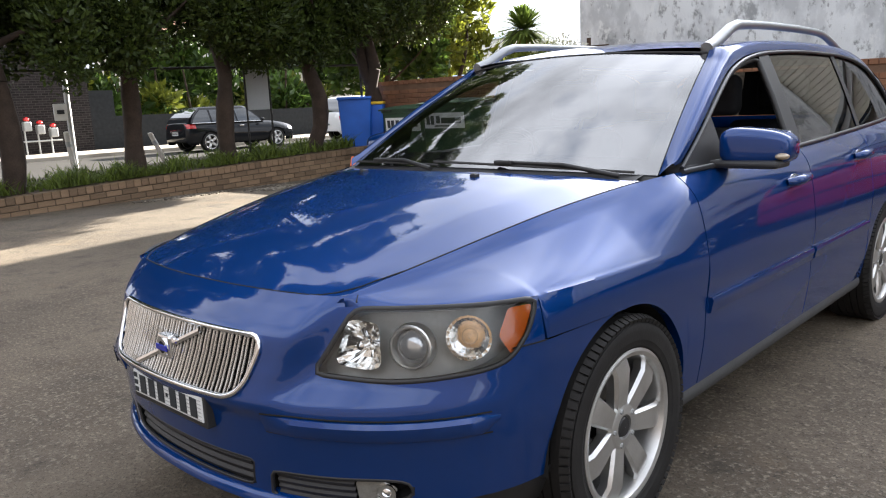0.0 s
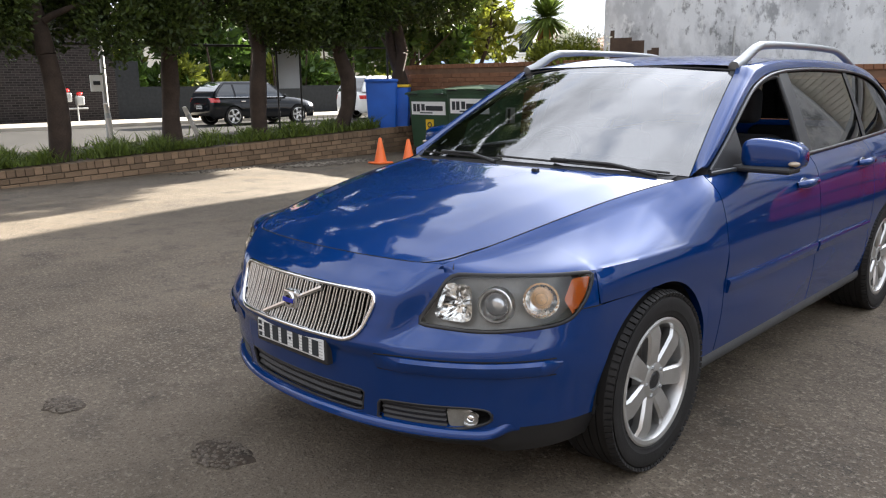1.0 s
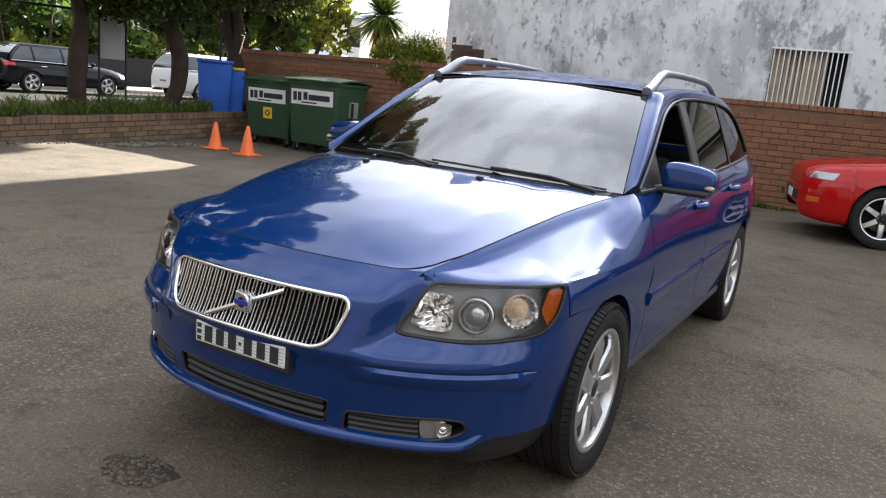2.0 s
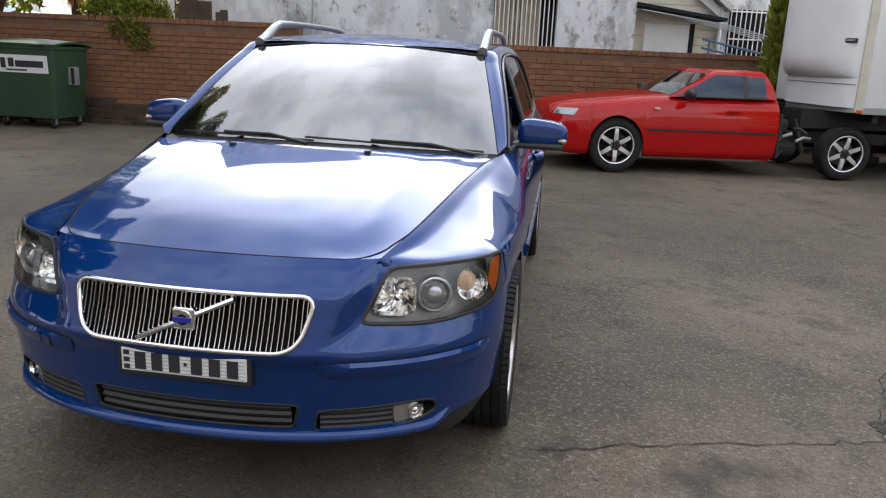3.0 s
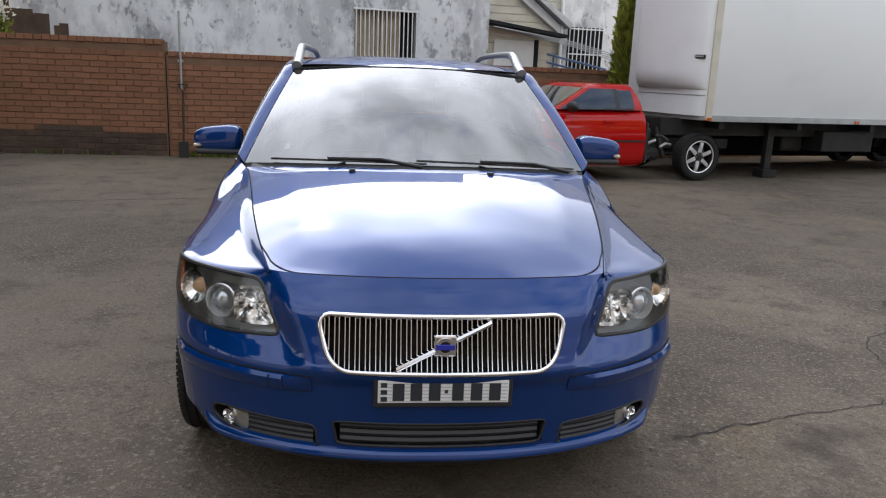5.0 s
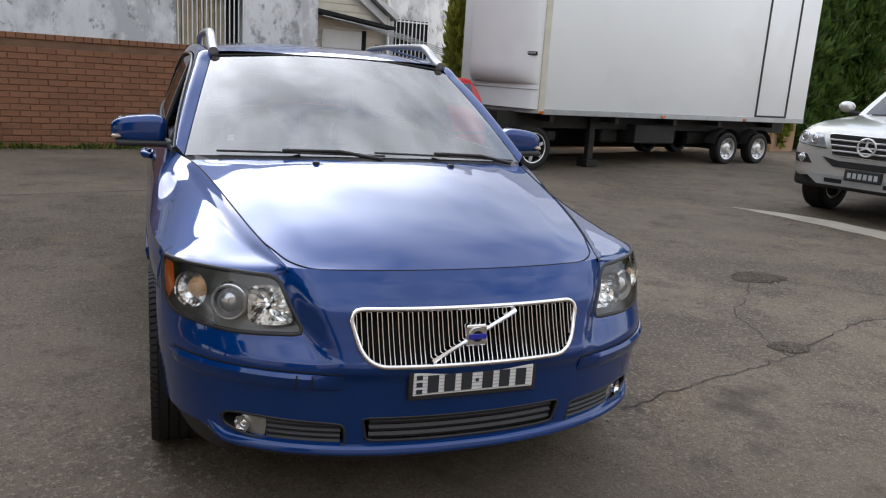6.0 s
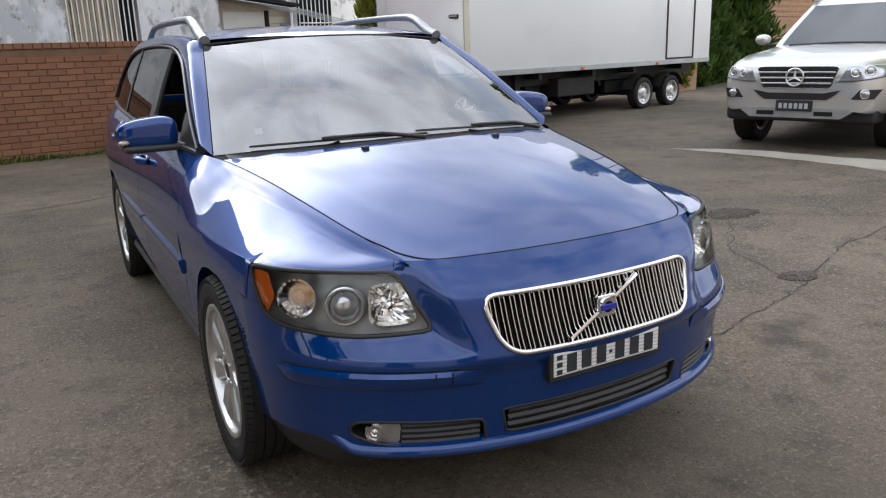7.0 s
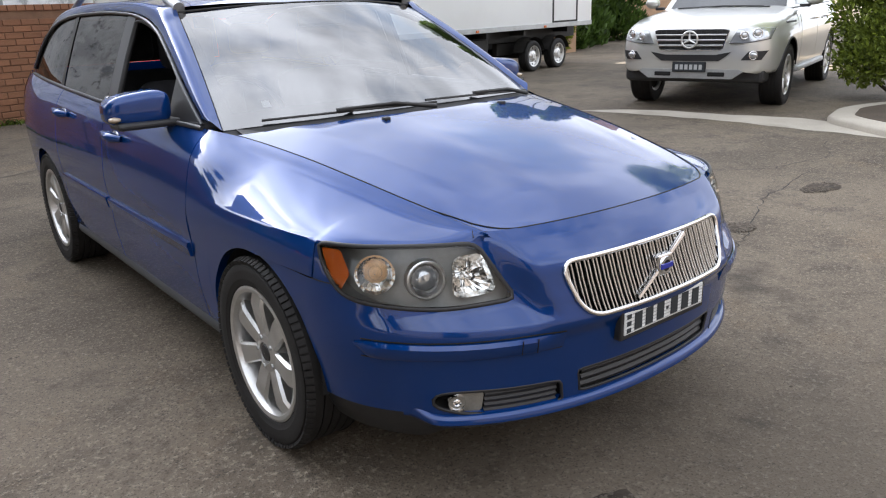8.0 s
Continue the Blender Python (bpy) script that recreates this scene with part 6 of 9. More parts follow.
for s in (1, -1):
    part("door", us.patch(0.70, 1.78, 0.27, 0.945, s), PAINT_RED, ute, smooth=45)
    part("door_window", uc.window(0.80, 1.74, s, 0.03, 0.90), BLUE_GLASS, ute, "bluish side glass", smooth=60)
    part("door_pillar", uc.window(1.735, 1.80, s, 0.02, 0.92, 0.007), BLACK_PLASTIC, ute, "black door pillar", smooth=60)
    part("quarter_window", uc.window(1.79, 2.06, s, 0.06, 0.86), BLUE_GLASS, ute, "bluish side glass", smooth=60)
    part("side_moulding", us.patch(0.40, 2.22, 0.535, 0.560, s, 0.012, 20, 3), BLACK_PLASTIC, ute, "black rub strip", smooth=45)
    part("window_seal", tube([uc.side(0.84 + 0.10 * k, 0.02, s, 0.006) for k in range(13)], 0.008, 6), BLACK_PLASTIC, ute)
    part("door_handle", box(min(s * 0.92, s * 0.945), 1.50, 0.80, max(s * 0.92, s * 0.945), 1.66, 0.825, 0.006), PAINT_RED, ute)
    part("side_repeater", box(min(s * 0.905, s * 0.925), 0.48, 0.795, max(s * 0.905, s * 0.925), 0.56, 0.82, 0.006), SIGNAL_CLEAR, ute, "clear side repeater")
    b = blob((s * 1.00, 0.92, 1.000), (0.135, 0.065, 0.072))
    part("door_mirror", b, BLACK_PLASTIC, ute, "black door mirror", smooth=60)
    part("head_lamp", us.patch(-0.86, -0.60, 0.685, 0.765, s, 0.006, slant=0.06), LENS_PALE, ute, "bright head lamp", smooth=45)
    part("bumper_signal", us.patch(-0.86, -0.72, 0.42, 0.48, s, 0.006, 6, 4), AMBER, ute)
    part("sill", us.patch(0.42, 2.20, 0.20, 0.25, s, 0.010, 12, 3), PAINT_RED, ute)
part("grille_opening", box(-0.48, -0.945, 0.40, 0.48, -0.90, 0.52, 0.01), BLACK_PLASTIC, ute)
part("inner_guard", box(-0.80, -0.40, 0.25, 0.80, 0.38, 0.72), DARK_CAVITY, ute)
plate_with_bars(ute, -0.95, 0.45, 0.37, 0.10, False)
for s in (1, -1):
    for y in (0.0, 2.99):
        w = alloy_wheel(ute, (s * 0.80, y, 0.33), s, 0.33, 0.112, 0.225, 6, 0.062, 0.050, BLACK_PLASTIC, name="wheel", twist=0.3 * y, two_tone=MACHINED)
for s in (1, -1):
    part("chassis_rail", box(min(s * 0.42, s * 0.50), 2.2, 0.42, max(s * 0.42, s * 0.50), 4.1, 0.56), STEEL_DARK, ute)
    part("fuel_tank", box(min(s * 0.45, s * 0.74), 2.34, 0.26, max(s * 0.45, s * 0.74), 2.66, 0.44, 0.06), STEEL_DARK, ute)
    part("shock_absorber", tube([(s * 0.62, 2.80, 0.30), (s * 0.50, 2.70, 0.72)], 0.035, 10), STEEL_DARK, ute)
    part("leaf_spring", tube([(s * 0.56, 2.45 + 0.1 * k, 0.42 - 0.08 * math.sin(math.pi * k / 12)) for k in range(13)], 0.022, 6), STEEL_DARK, ute)
    part("mud_flap", box(min(s * 0.66, s * 0.90), 2.26, 0.24, max(s * 0.66, s * 0.90), 2.30, 0.80, 0.01), BLACK_PLASTIC, ute)
part("axle", tube([(-0.75, 3.26, 0.33), (0.75, 3.26, 0.33)], 0.05, 10), STEEL_DARK, ute)
part("hitch_post", box(-0.25, 2.9, 0.56, 0.25, 3.3, 0.86, 0.03), STEEL_DARK, ute)
part("air_box", box(0.10, 2.32, 0.52, 0.62, 2.56, 0.72, 0.05), STEEL_DARK, ute)

clutter = random.Random(4)
for k in range(16):
    x, y, z = clutter.uniform(0.30, 0.86), clutter.uniform(2.34, 2.72), clutter.uniform(0.26, 0.66)
    d = Vector((clutter.uniform(-0.12, 0.12), clutter.uniform(-0.16, 0.16), clutter.uniform(-0.10, 0.10)))
    p = Vector((-x, y, z))
    part("hose", tube([p - d, p + Vector((0, 0, 0.03)), p + d], clutter.uniform(0.010, 0.022), 8), (STEEL_DARK, STEEL_GALV, BLACK_PLASTIC)[k % 3], ute)
    x = -x
    part("hose", tube([Vector((-x, y, z)) - d, Vector((-x, y, z + 0.03)), Vector((-x, y, z)) + d], clutter.uniform(0.010, 0.022), 8), (STEEL_DARK, STEEL_GALV, BLACK_PLASTIC)[k % 3], ute)
# the body is a little shorter than its curves
for o in ute.children:
    if not o.name.startswith("wheel"):
        o.data.transform(Matrix.Diagonal((1, 0.915, 1, 1)))

# white box trailer resting its nose over the utility
TR = SITE @ pose(0, 0, 0, 0, 0, 0)
trailer = thing("box_trailer", "long white fifth-wheel box trailer with rounded dented nose", "trailer", TR)
T0, T1, TV0, TV1, TZ0, TZ1 = 2.95, 10.85, -3.0, -0.6, 0.935, 3.8
NOSE_U = spl((0.0, 4.08), (0.08, 3.98), (0.2, 3.90), (0.4, 3.84), (0.58, 3.86), (0.72, 3.98), (0.85, 4.22), (1.0, 4.75))
NOSE_V = spl((0.0, -3.0), (0.08, -2.93), (0.2, -2.70), (0.4, -2.15), (0.58, -1.70), (0.72, -1.35), (0.85, -1.0), (1.0, -0.80))
TV1 = -0.80
nose = [(NOSE_U(k / 40), NOSE_V(k / 40)) for k in range(41)]
part("box_body", box(4.10, TV0, TZ0, T1, TV1, TZ1, 0.01), TRAILER_WHITE, trailer, smooth=40)
part("lower_nose", prism(nose + [(4.75, -2.9), (4.12, -2.99)], 1.33 - TZ0, "xy", TZ0), TRAILER_WHITE, trailer, "white lower nose panel", smooth=40)


def bulged_nose(s, v):
    """Upper nose: swells out over the lower panel with a rounded underside."""
    z = 1.30 + (TZ1 - 1.30) * v ** 1.6
    d = Vector((NOSE_U(s + 0.01) - NOSE_U(s - 0.01), NOSE_V(s + 0.01) - NOSE_V(s - 0.01), 0)).normalized()
    out = Vector((-d.y, d.x, 0))
    k = min(1.0, (z - 1.30) / 0.28)
    swell = 0.18 * math.sin(math.pi * min(1.0, max(0.0, (s - 0.02) / 0.80))) ** 0.8 * math.sqrt(max(0.0, 1 - (1 - k) ** 2))
    return Vector((NOSE_U(s), NOSE_V(s), z)) + out * (-swell if out.x > 0 else swell)


part("upper_nose", grid(lambda u, v: bulged_nose(0.001 + 0.998 * u, v), 50, 44), TRAILER_WHITE, trailer, "bulging white upper nose", smooth=60)
part("bottom_rail", box(4.16, TV0 - 0.012, TZ0 - 0.075, T1, TV0 + 0.05, TZ0 + 0.015, 0.006), STEEL_GALV, trailer, "pale metal bottom rail")
part("nose_rail", prism([(x + 0.03, y + 0.01) for x, y in nose] + [(4.75, -2.9), (4.2, -2.96)], 0.055, "xy", TZ0 - 0.06), STEEL_GALV, trailer)
part("corner_post", box(4.06, TV0 - 0.016, TZ0 - 0.05, 4.17, TV0 + 0.04, TZ1, 0.006), CREAM, trailer, "cream corner post")
part("nose_seam", tube([(x - 0.003, y - 0.002, 1.225) for x, y in nose[1:36]], 0.006, 6), STEEL_GALV, trailer)
vent = part("vent", box(-0.09, -0.012, -0.028, 0.09, 0.02, 0.028, 0.004), BLACK_PLASTIC, trailer, "small black vent")
vent.matrix_local = Matrix.Translation(bulged_nose(0.10, (0.45 / (TZ1 - 1.30)) ** 0.625)) @ pose(0, 0, 0, 0, 0, -62)
sl = part("vent_slot", box(-0.07, -0.016, -0.006, 0.07, 0.0, 0.016), STEEL_GALV, vent)
for u in (9.31, 10.23):
    part("door_seam", box(u - 0.025, TV0 - 0.010, TZ0 + 0.02, u + 0.025, TV0 + 0.01, TZ1, 0.003), STEEL_DARK, trailer, "dark door seam")
part("door_bottom_seam", box(9.31, TV0 - 0.009, TZ0 + 0.015, 10.23, TV0 + 0.01, TZ0 + 0.05), STEEL_DARK, trailer)
for u in (4.12, 6.8, 9.0):
    part("marker_lamp", box(u - 0.04, TV0 - 0.025, TZ0 - 0.065, u + 0.04, TV0 + 0.01, TZ0 - 0.02, 0.006), AMBER, trailer, "amber marker lamp")
for v in (TV0 + 0.45, TV1 - 0.45):
    part("chassis_beam", box(3.6, v - 0.06, TZ0 - 0.30, 10.8, v + 0.06, TZ0 - 0.05), STEEL_DARK, trailer)
for u in (4.4, 5.8, 7.2, 8.4, 10.0):
    part("cross_member", box(u - 0.04, TV0 + 0.06, TZ0 - 0.18, u + 0.04, TV1 - 0.06, TZ0 - 0.04), STEEL_DARK, trailer)
for v in (TV0 + 0.35, TV1 - 0.35):
    part("landing_leg", box(5.45, v - 0.05, 0.14, 5.57, v + 0.05, TZ0 - 0.1, 0.01), STEEL_DARK, trailer)
    part("landing_foot", box(5.38, v - 0.12, 0.02, 5.64, v + 0.12, 0.14, 0.01), STEEL_DARK, trailer)
part("tool_box", box(6.4, TV0 + 0.2, 0.42, 7.4, TV0 + 0.9, TZ0 - 0.2, 0.02), STEEL_DARK, trailer)
# Near-black sheet stands in for the deep shade under the trailer.
part("underside_shade_sheet", box(4.9, TV1 - 0.12, 0.16, 10.7, TV1 - 0.07, TZ0 - 0.02), DARK_CAVITY, trailer, "dark sheet standing in for shade under the trailer")
part("spare_wheel_carrier", box(5.9, TV0 + 0.5, 0.40, 6.3, TV0 + 1.1, TZ0 - 0.05, 0.04), STEEL_DARK, trailer)
part("axle_frame", box(8.1, TV0 + 0.5, 0.38, 10.2, TV0 + 0.62, 0.62, 0.02), STEEL_DARK, trailer)
for u in (8.68, 9.60):
    for s, v in ((1, TV0 + 0.13), (-1, TV1 - 0.13)):
        g = 0.065
        R = 0.29
        w = part("wheel", tyre(R, 0.19, 0.10), RUBBER, trailer, "black trailer tyre", smooth=35)
        w.matrix_local = pose(u, v, g + R, 0, 0, -90 if s > 0 else 90)
        b = lathe([(0.196, 0.096), (0.198, 0.100), (0.182, 0.096), (0.175, 0.06), (0.12, 0.045), (0.10, 0.075), (0.05, 0.085), (0.045, 0.10), (0.001, 0.10)], 40, "x")
        rim = part("rim", b, ALLOY, w, "pale steel rim", smooth=30)
        for k in range(8):
            a = 2 * math.pi * k / 8
            hole = lathe([(0.001, 0.056), (0.018, 0.055)], 10, "x")
            bmesh.ops.translate(hole, vec=(0.006, 0.148 * math.cos(a), 0.148 * math.sin(a)), verts=hole.verts[:])
            part("rim_hole", hole, DARK_CAVITY, rim)
    part("mudguard", grid(lambda a, b, u=u: Vector((u - 0.40 * math.cos(math.pi * (0.08 + 0.84 * a)), TV0 + 0.03 + 0.24 * b, 0.36 + 0.36 * math.sin(math.pi * (0.08 + 0.84 * a)) * 0.98)), 14, 2), STEEL_DARK, trailer)
part("tow_axle", tube([(8.68, TV0 + 0.2, 0.355), (8.68, TV1 - 0.2, 0.355)], 0.05, 8), STEEL_DARK, trailer)
part("axle", tube([(9.60, TV0 + 0.2, 0.355), (9.60, TV1 - 0.2, 0.355)], 0.05, 8), STEEL_DARK, trailer)
part("king_pin", box(3.9, -2.2, TZ0 - 0.12, 4.4, -1.8, TZ0 - 0.02), STEEL_DARK, trailer)

# silver four-wheel drive facing the yard
SUV = pose(7.25, 3.62, ground_z(7.1, 3.8), 0, 0, -73)
suv = thing("four_wheel_drive", "silver four-wheel drive wagon with wide chrome grille", "car", SUV)
ss = Shell([(-0.90, 0.74), (-0.885, 0.885), (-0.82, 0.965), (-0.70, 1.01), (-0.4, 1.065), (0.2, 1.125), (0.62, 1.155), (3.65, 1.20), (3.82, 1.12)], [(-0.90, 0.48), (-0.86, 0.455), (-0.6, 0.43), (-0.3, 0.42), (0.5, 0.36), (3.6, 0.36), (3.82, 0.42)], [(-0.90, 0.62), (-0.87, 0.75), (-0.78, 0.855), (-0.55, 0.925), (-0.1, 0.955), (3.3, 0.955), (3.82, 0.80)], (0.0, 2.915), 0.44, 0.37, 0.075)
part("body", ss.body(150, 34), PAINT_SILVER, suv, smooth=45)
sc = Cabin(0.56, 1.30, 3.25, 3.72, spl((0.3, 1.150), (3.8, 1.20)), 1.70, 0.86, 0.66)
part("cabin", sc.shell(), PAINT_SILVER, suv, smooth=45)
part("windscreen", sc.screen(), DARK_GLASS, suv, "dark windscreen", smooth=60)
part("rear_window", sc.screen(False), DARK_GLASS, suv, smooth=60)


def suv_nose(x, z, lift=0.0):
    """The point of the four-wheel drive's nose at that width and height."""
    def height(y):
        c = curve(ss.outline(y), 8)
        for a, b in zip(c, c[1:]):
            if a.x <= abs(x) <= b.x:
                return a.lerp(b, (abs(x) - a.x) / max(b.x - a.x, 1e-6)).y
        return -1.0
    lo, hi = -0.8999, 0.7
    if height(lo) < z:
        for _ in range(24):
            mid = (lo + hi) / 2
            lo, hi = (lo, mid) if height(mid) >= z else (mid, hi)
    return Vector((x + math.copysign(lift * 0.6, x), lo - lift, z + lift * 0.3))


def nose_panel(corners, s, lift, n=12, thick=0.02, bow=0.0):
    """A four-cornered piece laid on the nose: corners (x, z) from the inner lower one, round by the inner upper one."""
    a, b, c, d = [Vector(p) for p in corners]
    def f(u, v):
        p = a.lerp(d, u).lerp(b.lerp(c, u), v)
        return suv_nose(s * p.x, p.y + bow * math.sin(math.pi * u) * (2 * v - 1), lift)
    bm = grid(f, n, n, flip=s < 0)
    r = bmesh.ops.extrude_face_region(bm, geom=bm.faces[:])
    bmesh.ops.translate(bm, vec=(0, thick, 0), verts=[v for v in r["geom"] if isinstance(v, bmesh.types.BMVert)])
    bmesh.ops.recalc_face_normals(bm, faces=bm.faces[:])
    return bm


SUV_LAMP = mat("clear_lamp_cover", (0.52, 0.54, 0.56), 0.10, 0.6, 0.2, 14.0, 80.0, 0.1, 1.0)
for s in (1, -1):
    for nm, a, b in (("front_door", 0.60, 1.66), ("rear_door", 1.68, 2.52)):
        part(nm, ss.patch(a, b, 0.50, 1.12, s), PAINT_SILVER, suv, smooth=45)
    for a, b in ((0.72, 1.62), (1.70, 2.50), (2.58, 3.5)):
        part("side_window", sc.window(a, b, s), DARK_GLASS, suv, "dark side glass", smooth=60)
    for y in (1.50, 2.38):
        part("door_handle", box(min(s * 0.945, s * 0.985), y - 0.10, 0.985, max(s * 0.945, s * 0.985), y + 0.10, 1.015, 0.008), CHROME, suv)
    quad = ((0.445, 0.790), (0.520, 0.945), (0.880, 0.955), (0.862, 0.835))
    lamp = part("head_lamp", nose_panel(quad, s, 0.007, 14, bow=0.012), SUV_LAMP, suv, "large clear head lamp", smooth=50)
    for x, z, r in ((0.735, 0.900, 0.050), (0.600, 0.878, 0.042)):
        p = suv_nose(s * x, z, 0.012)
        m = Matrix.Translation(p) @ Vector((s * 0.45, -0.88, 0.1)).to_track_quat("Z", "Y").to_matrix().to_4x4()
        part("lamp_ring", ring_bm(r, 0.008, m), CHROME, lamp, smooth=60)
        part("lamp_lens", blob((0, 0, 0), (r * 0.8, r * 0.8, 0.012)), PROJECTOR, lamp, smooth=60).data.transform(m)
    edge = [Vector(quad[0]).lerp(Vector(quad[3]), k / 10) for k in range(11)]
    part("lamp_gap", tube([suv_nose(s * p.x, p.y - 0.012 * math.sin(math.pi * k / 10), 0.009) for k, p in enumerate(edge)], 0.005, 6), GREY_PLASTIC, lamp)
    part("fog_recess", nose_panel(((0.585, 0.600), (0.665, 0.700), (0.858, 0.705), (0.800, 0.602)), s, 0.006, 10), BLACK_PLASTIC, suv, "black fog lamp recess", smooth=50)
    p = suv_nose(s * 0.715, 0.655, 0.010)
    part("fog_lamp", blob(p, (0.050, 0.026, 0.036)), PROJECTOR, suv, "round fog lamp", smooth=60)
    part("fog_ring", ring_bm(0.046, 0.006, Matrix.Translation(p) @ Vector((s * 0.5, -0.86, 0)).to_track_quat("Z", "Y").to_matrix().to_4x4()), CHROME, suv, smooth=60)
    part("bonnet_ridge", tube([(s * (0.50 + 0.10 * k / 12), -0.72 + 1.20 * k / 12, ss.top(-0.72 + 1.20 * k / 12) + 0.012) for k in range(13)], [0.004 + 0.012 * math.sin(math.pi * k / 12) for k in range(13)], 8), PAINT_SILVER, suv, smooth=60)
    part("bonnet_vent", box(min(s * 0.30, s * 0.58), 0.36, ss.top(0.4) + 0.012, max(s * 0.30, s * 0.58), 0.42, ss.top(0.4) + 0.040, 0.006), BLACK_PLASTIC, suv, "black bonnet vent")
    part("air_slot", ss.patch(-0.20, 0.30, 0.985, 1.005, s, 0.003, 6, 2), BLACK_PLASTIC, suv)
    b = blob((s * 1.05, 0.70, 1.245), (0.105, 0.070, 0.072))
    for v in b.verts:
        v.co.y = min(v.co.y, 0.735)
    part("door_mirror", b, PAINT_SILVER, suv, "silver door mirror", smooth=60)
    part("mirror_arm", box(min(s * 0.88, s * 1.0), 0.66, 1.15, max(s * 0.88, s * 1.0), 0.74, 1.19, 0.01), BLACK_PLASTIC, suv)
    part("roof_rail", tube([(s * 0.64, 1.25 + 0.2 * k, 1.735 + 0.03 * math.sin(math.pi * k / 10)) for k in range(11)], 0.018, 8), RAIL_GREY, suv)
    part("running_board", box(min(s * 0.80, s * 0.96), 0.5, 0.36, max(s * 0.80, s * 0.96), 2.42, 0.43, 0.02), STEEL_GALV, suv)
    part("arch_trim", tube([(s * (ss.x(0.445 * math.cos(radians(a)), 0.37 + 0.445 * math.sin(radians(a))) + 0.002), 0.445 * math.cos(radians(a)), 0.37 + 0.445 * math.sin(radians(a))) for a in range(12, 169, 12)], 0.011, 6), BLACK_PLASTIC, suv, smooth=60)
    for y in (0.0, 2.915):
        alloy_wheel(suv, (s * 0.815, y, 0.37), s, 0.37, 0.125, 0.235, 5, 0.085, 0.10, ALLOY, twist=0.2, name="wheel")
# grille: a dark back, four bright bars wider at the top, and a large round emblem
grl = part("grille", prism(rounded([(-0.365, 0.722), (0.365, 0.722), (0.435, 0.945), (-0.435, 0.945)], 0.10), 0.06, "xz", -0.915), BLACK_PLASTIC, suv, "black grille with chrome bars")
rim_pts = rounded([(-0.370, 0.716), (0.370, 0.716), (0.442, 0.952), (-0.442, 0.952)], 0.10)
part("grille_frame", tube([(x, -0.918 + 0.03 * (x / 0.44) ** 2, z) for x, z in rim_pts + rim_pts[:1]], 0.009, 8), CHROME, grl, smooth=60)
for z in (0.770, 0.830, 0.890):
    w = 0.365 + 0.070 * (z - 0.722) / 0.223
    part("grille_bar", box(-w, -0.934, z - 0.010, w, -0.912, z + 0.010, 0.006), SATIN_CHROME, grl)
for k in range(13):
    part("grille_post", box(-0.36 + 0.06 * k - 0.006, -0.922, 0.73, -0.36 + 0.06 * k + 0.006, -0.912, 0.935), BLACK_PLASTIC, grl)
star_m = pose(0, -0.955, 0.838, 90, 0, 0)
emb = part("emblem_ring", ring_bm(0.094, 0.011, star_m), SATIN_CHROME, grl, "round chrome emblem", smooth=60)
for k in range(3):
    b = tube([(0, 0, 0), (0.090 * math.sin(2 * math.pi * k / 3), 0.090 * math.cos(2 * math.pi * k / 3), 0)], [0.018, 0.004], 6)
    bmesh.ops.transform(b, matrix=star_m, verts=b.verts[:])
    part("emblem_arm", b, SATIN_CHROME, emb)
part("lower_grille", prism([(-0.34, 0.590), (0.34, 0.590), (0.415, 0.640), (0.475, 0.695), (0.30, 0.662), (-0.30, 0.662), (-0.475, 0.695), (-0.415, 0.640)], 0.05, "xz", -0.912), BLACK_PLASTIC, suv, "black lower mesh grille")
part("skid_plate", prism([(-0.50, 0.385), (0.50, 0.385), (0.62, 0.470), (0.58, 0.495), (-0.58, 0.495), (-0.62, 0.470)], 0.10, "xz", -0.908), STEEL_GALV, suv, "bright skid plate")
for x in (-0.32, 0.32):
    part("skid_slot", box(x - 0.10, -0.914, 0.412, x + 0.10, -0.90, 0.462, 0.010), DARK_CAVITY, suv)
part("lower_bumper", box(-0.84, -0.80, 0.33, 0.84, -0.50, 0.50, 0.05, 3), BLACK_PLASTIC, suv)
plate_with_bars(suv, -0.925, 0.520, 0.372, 0.105, True)
part("plate_holder", box(-0.20, -0.924, 0.460, 0.20, -0.88, 0.580, 0.006), BLACK_PLASTIC, suv)
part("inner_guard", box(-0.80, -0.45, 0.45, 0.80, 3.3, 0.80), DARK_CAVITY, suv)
part("wiper", tube([(-0.55, 0.46, 1.175), (0.0, 0.42, 1.19), (0.5, 0.44, 1.18)], 0.010, 6), BLACK_PLASTIC, suv)

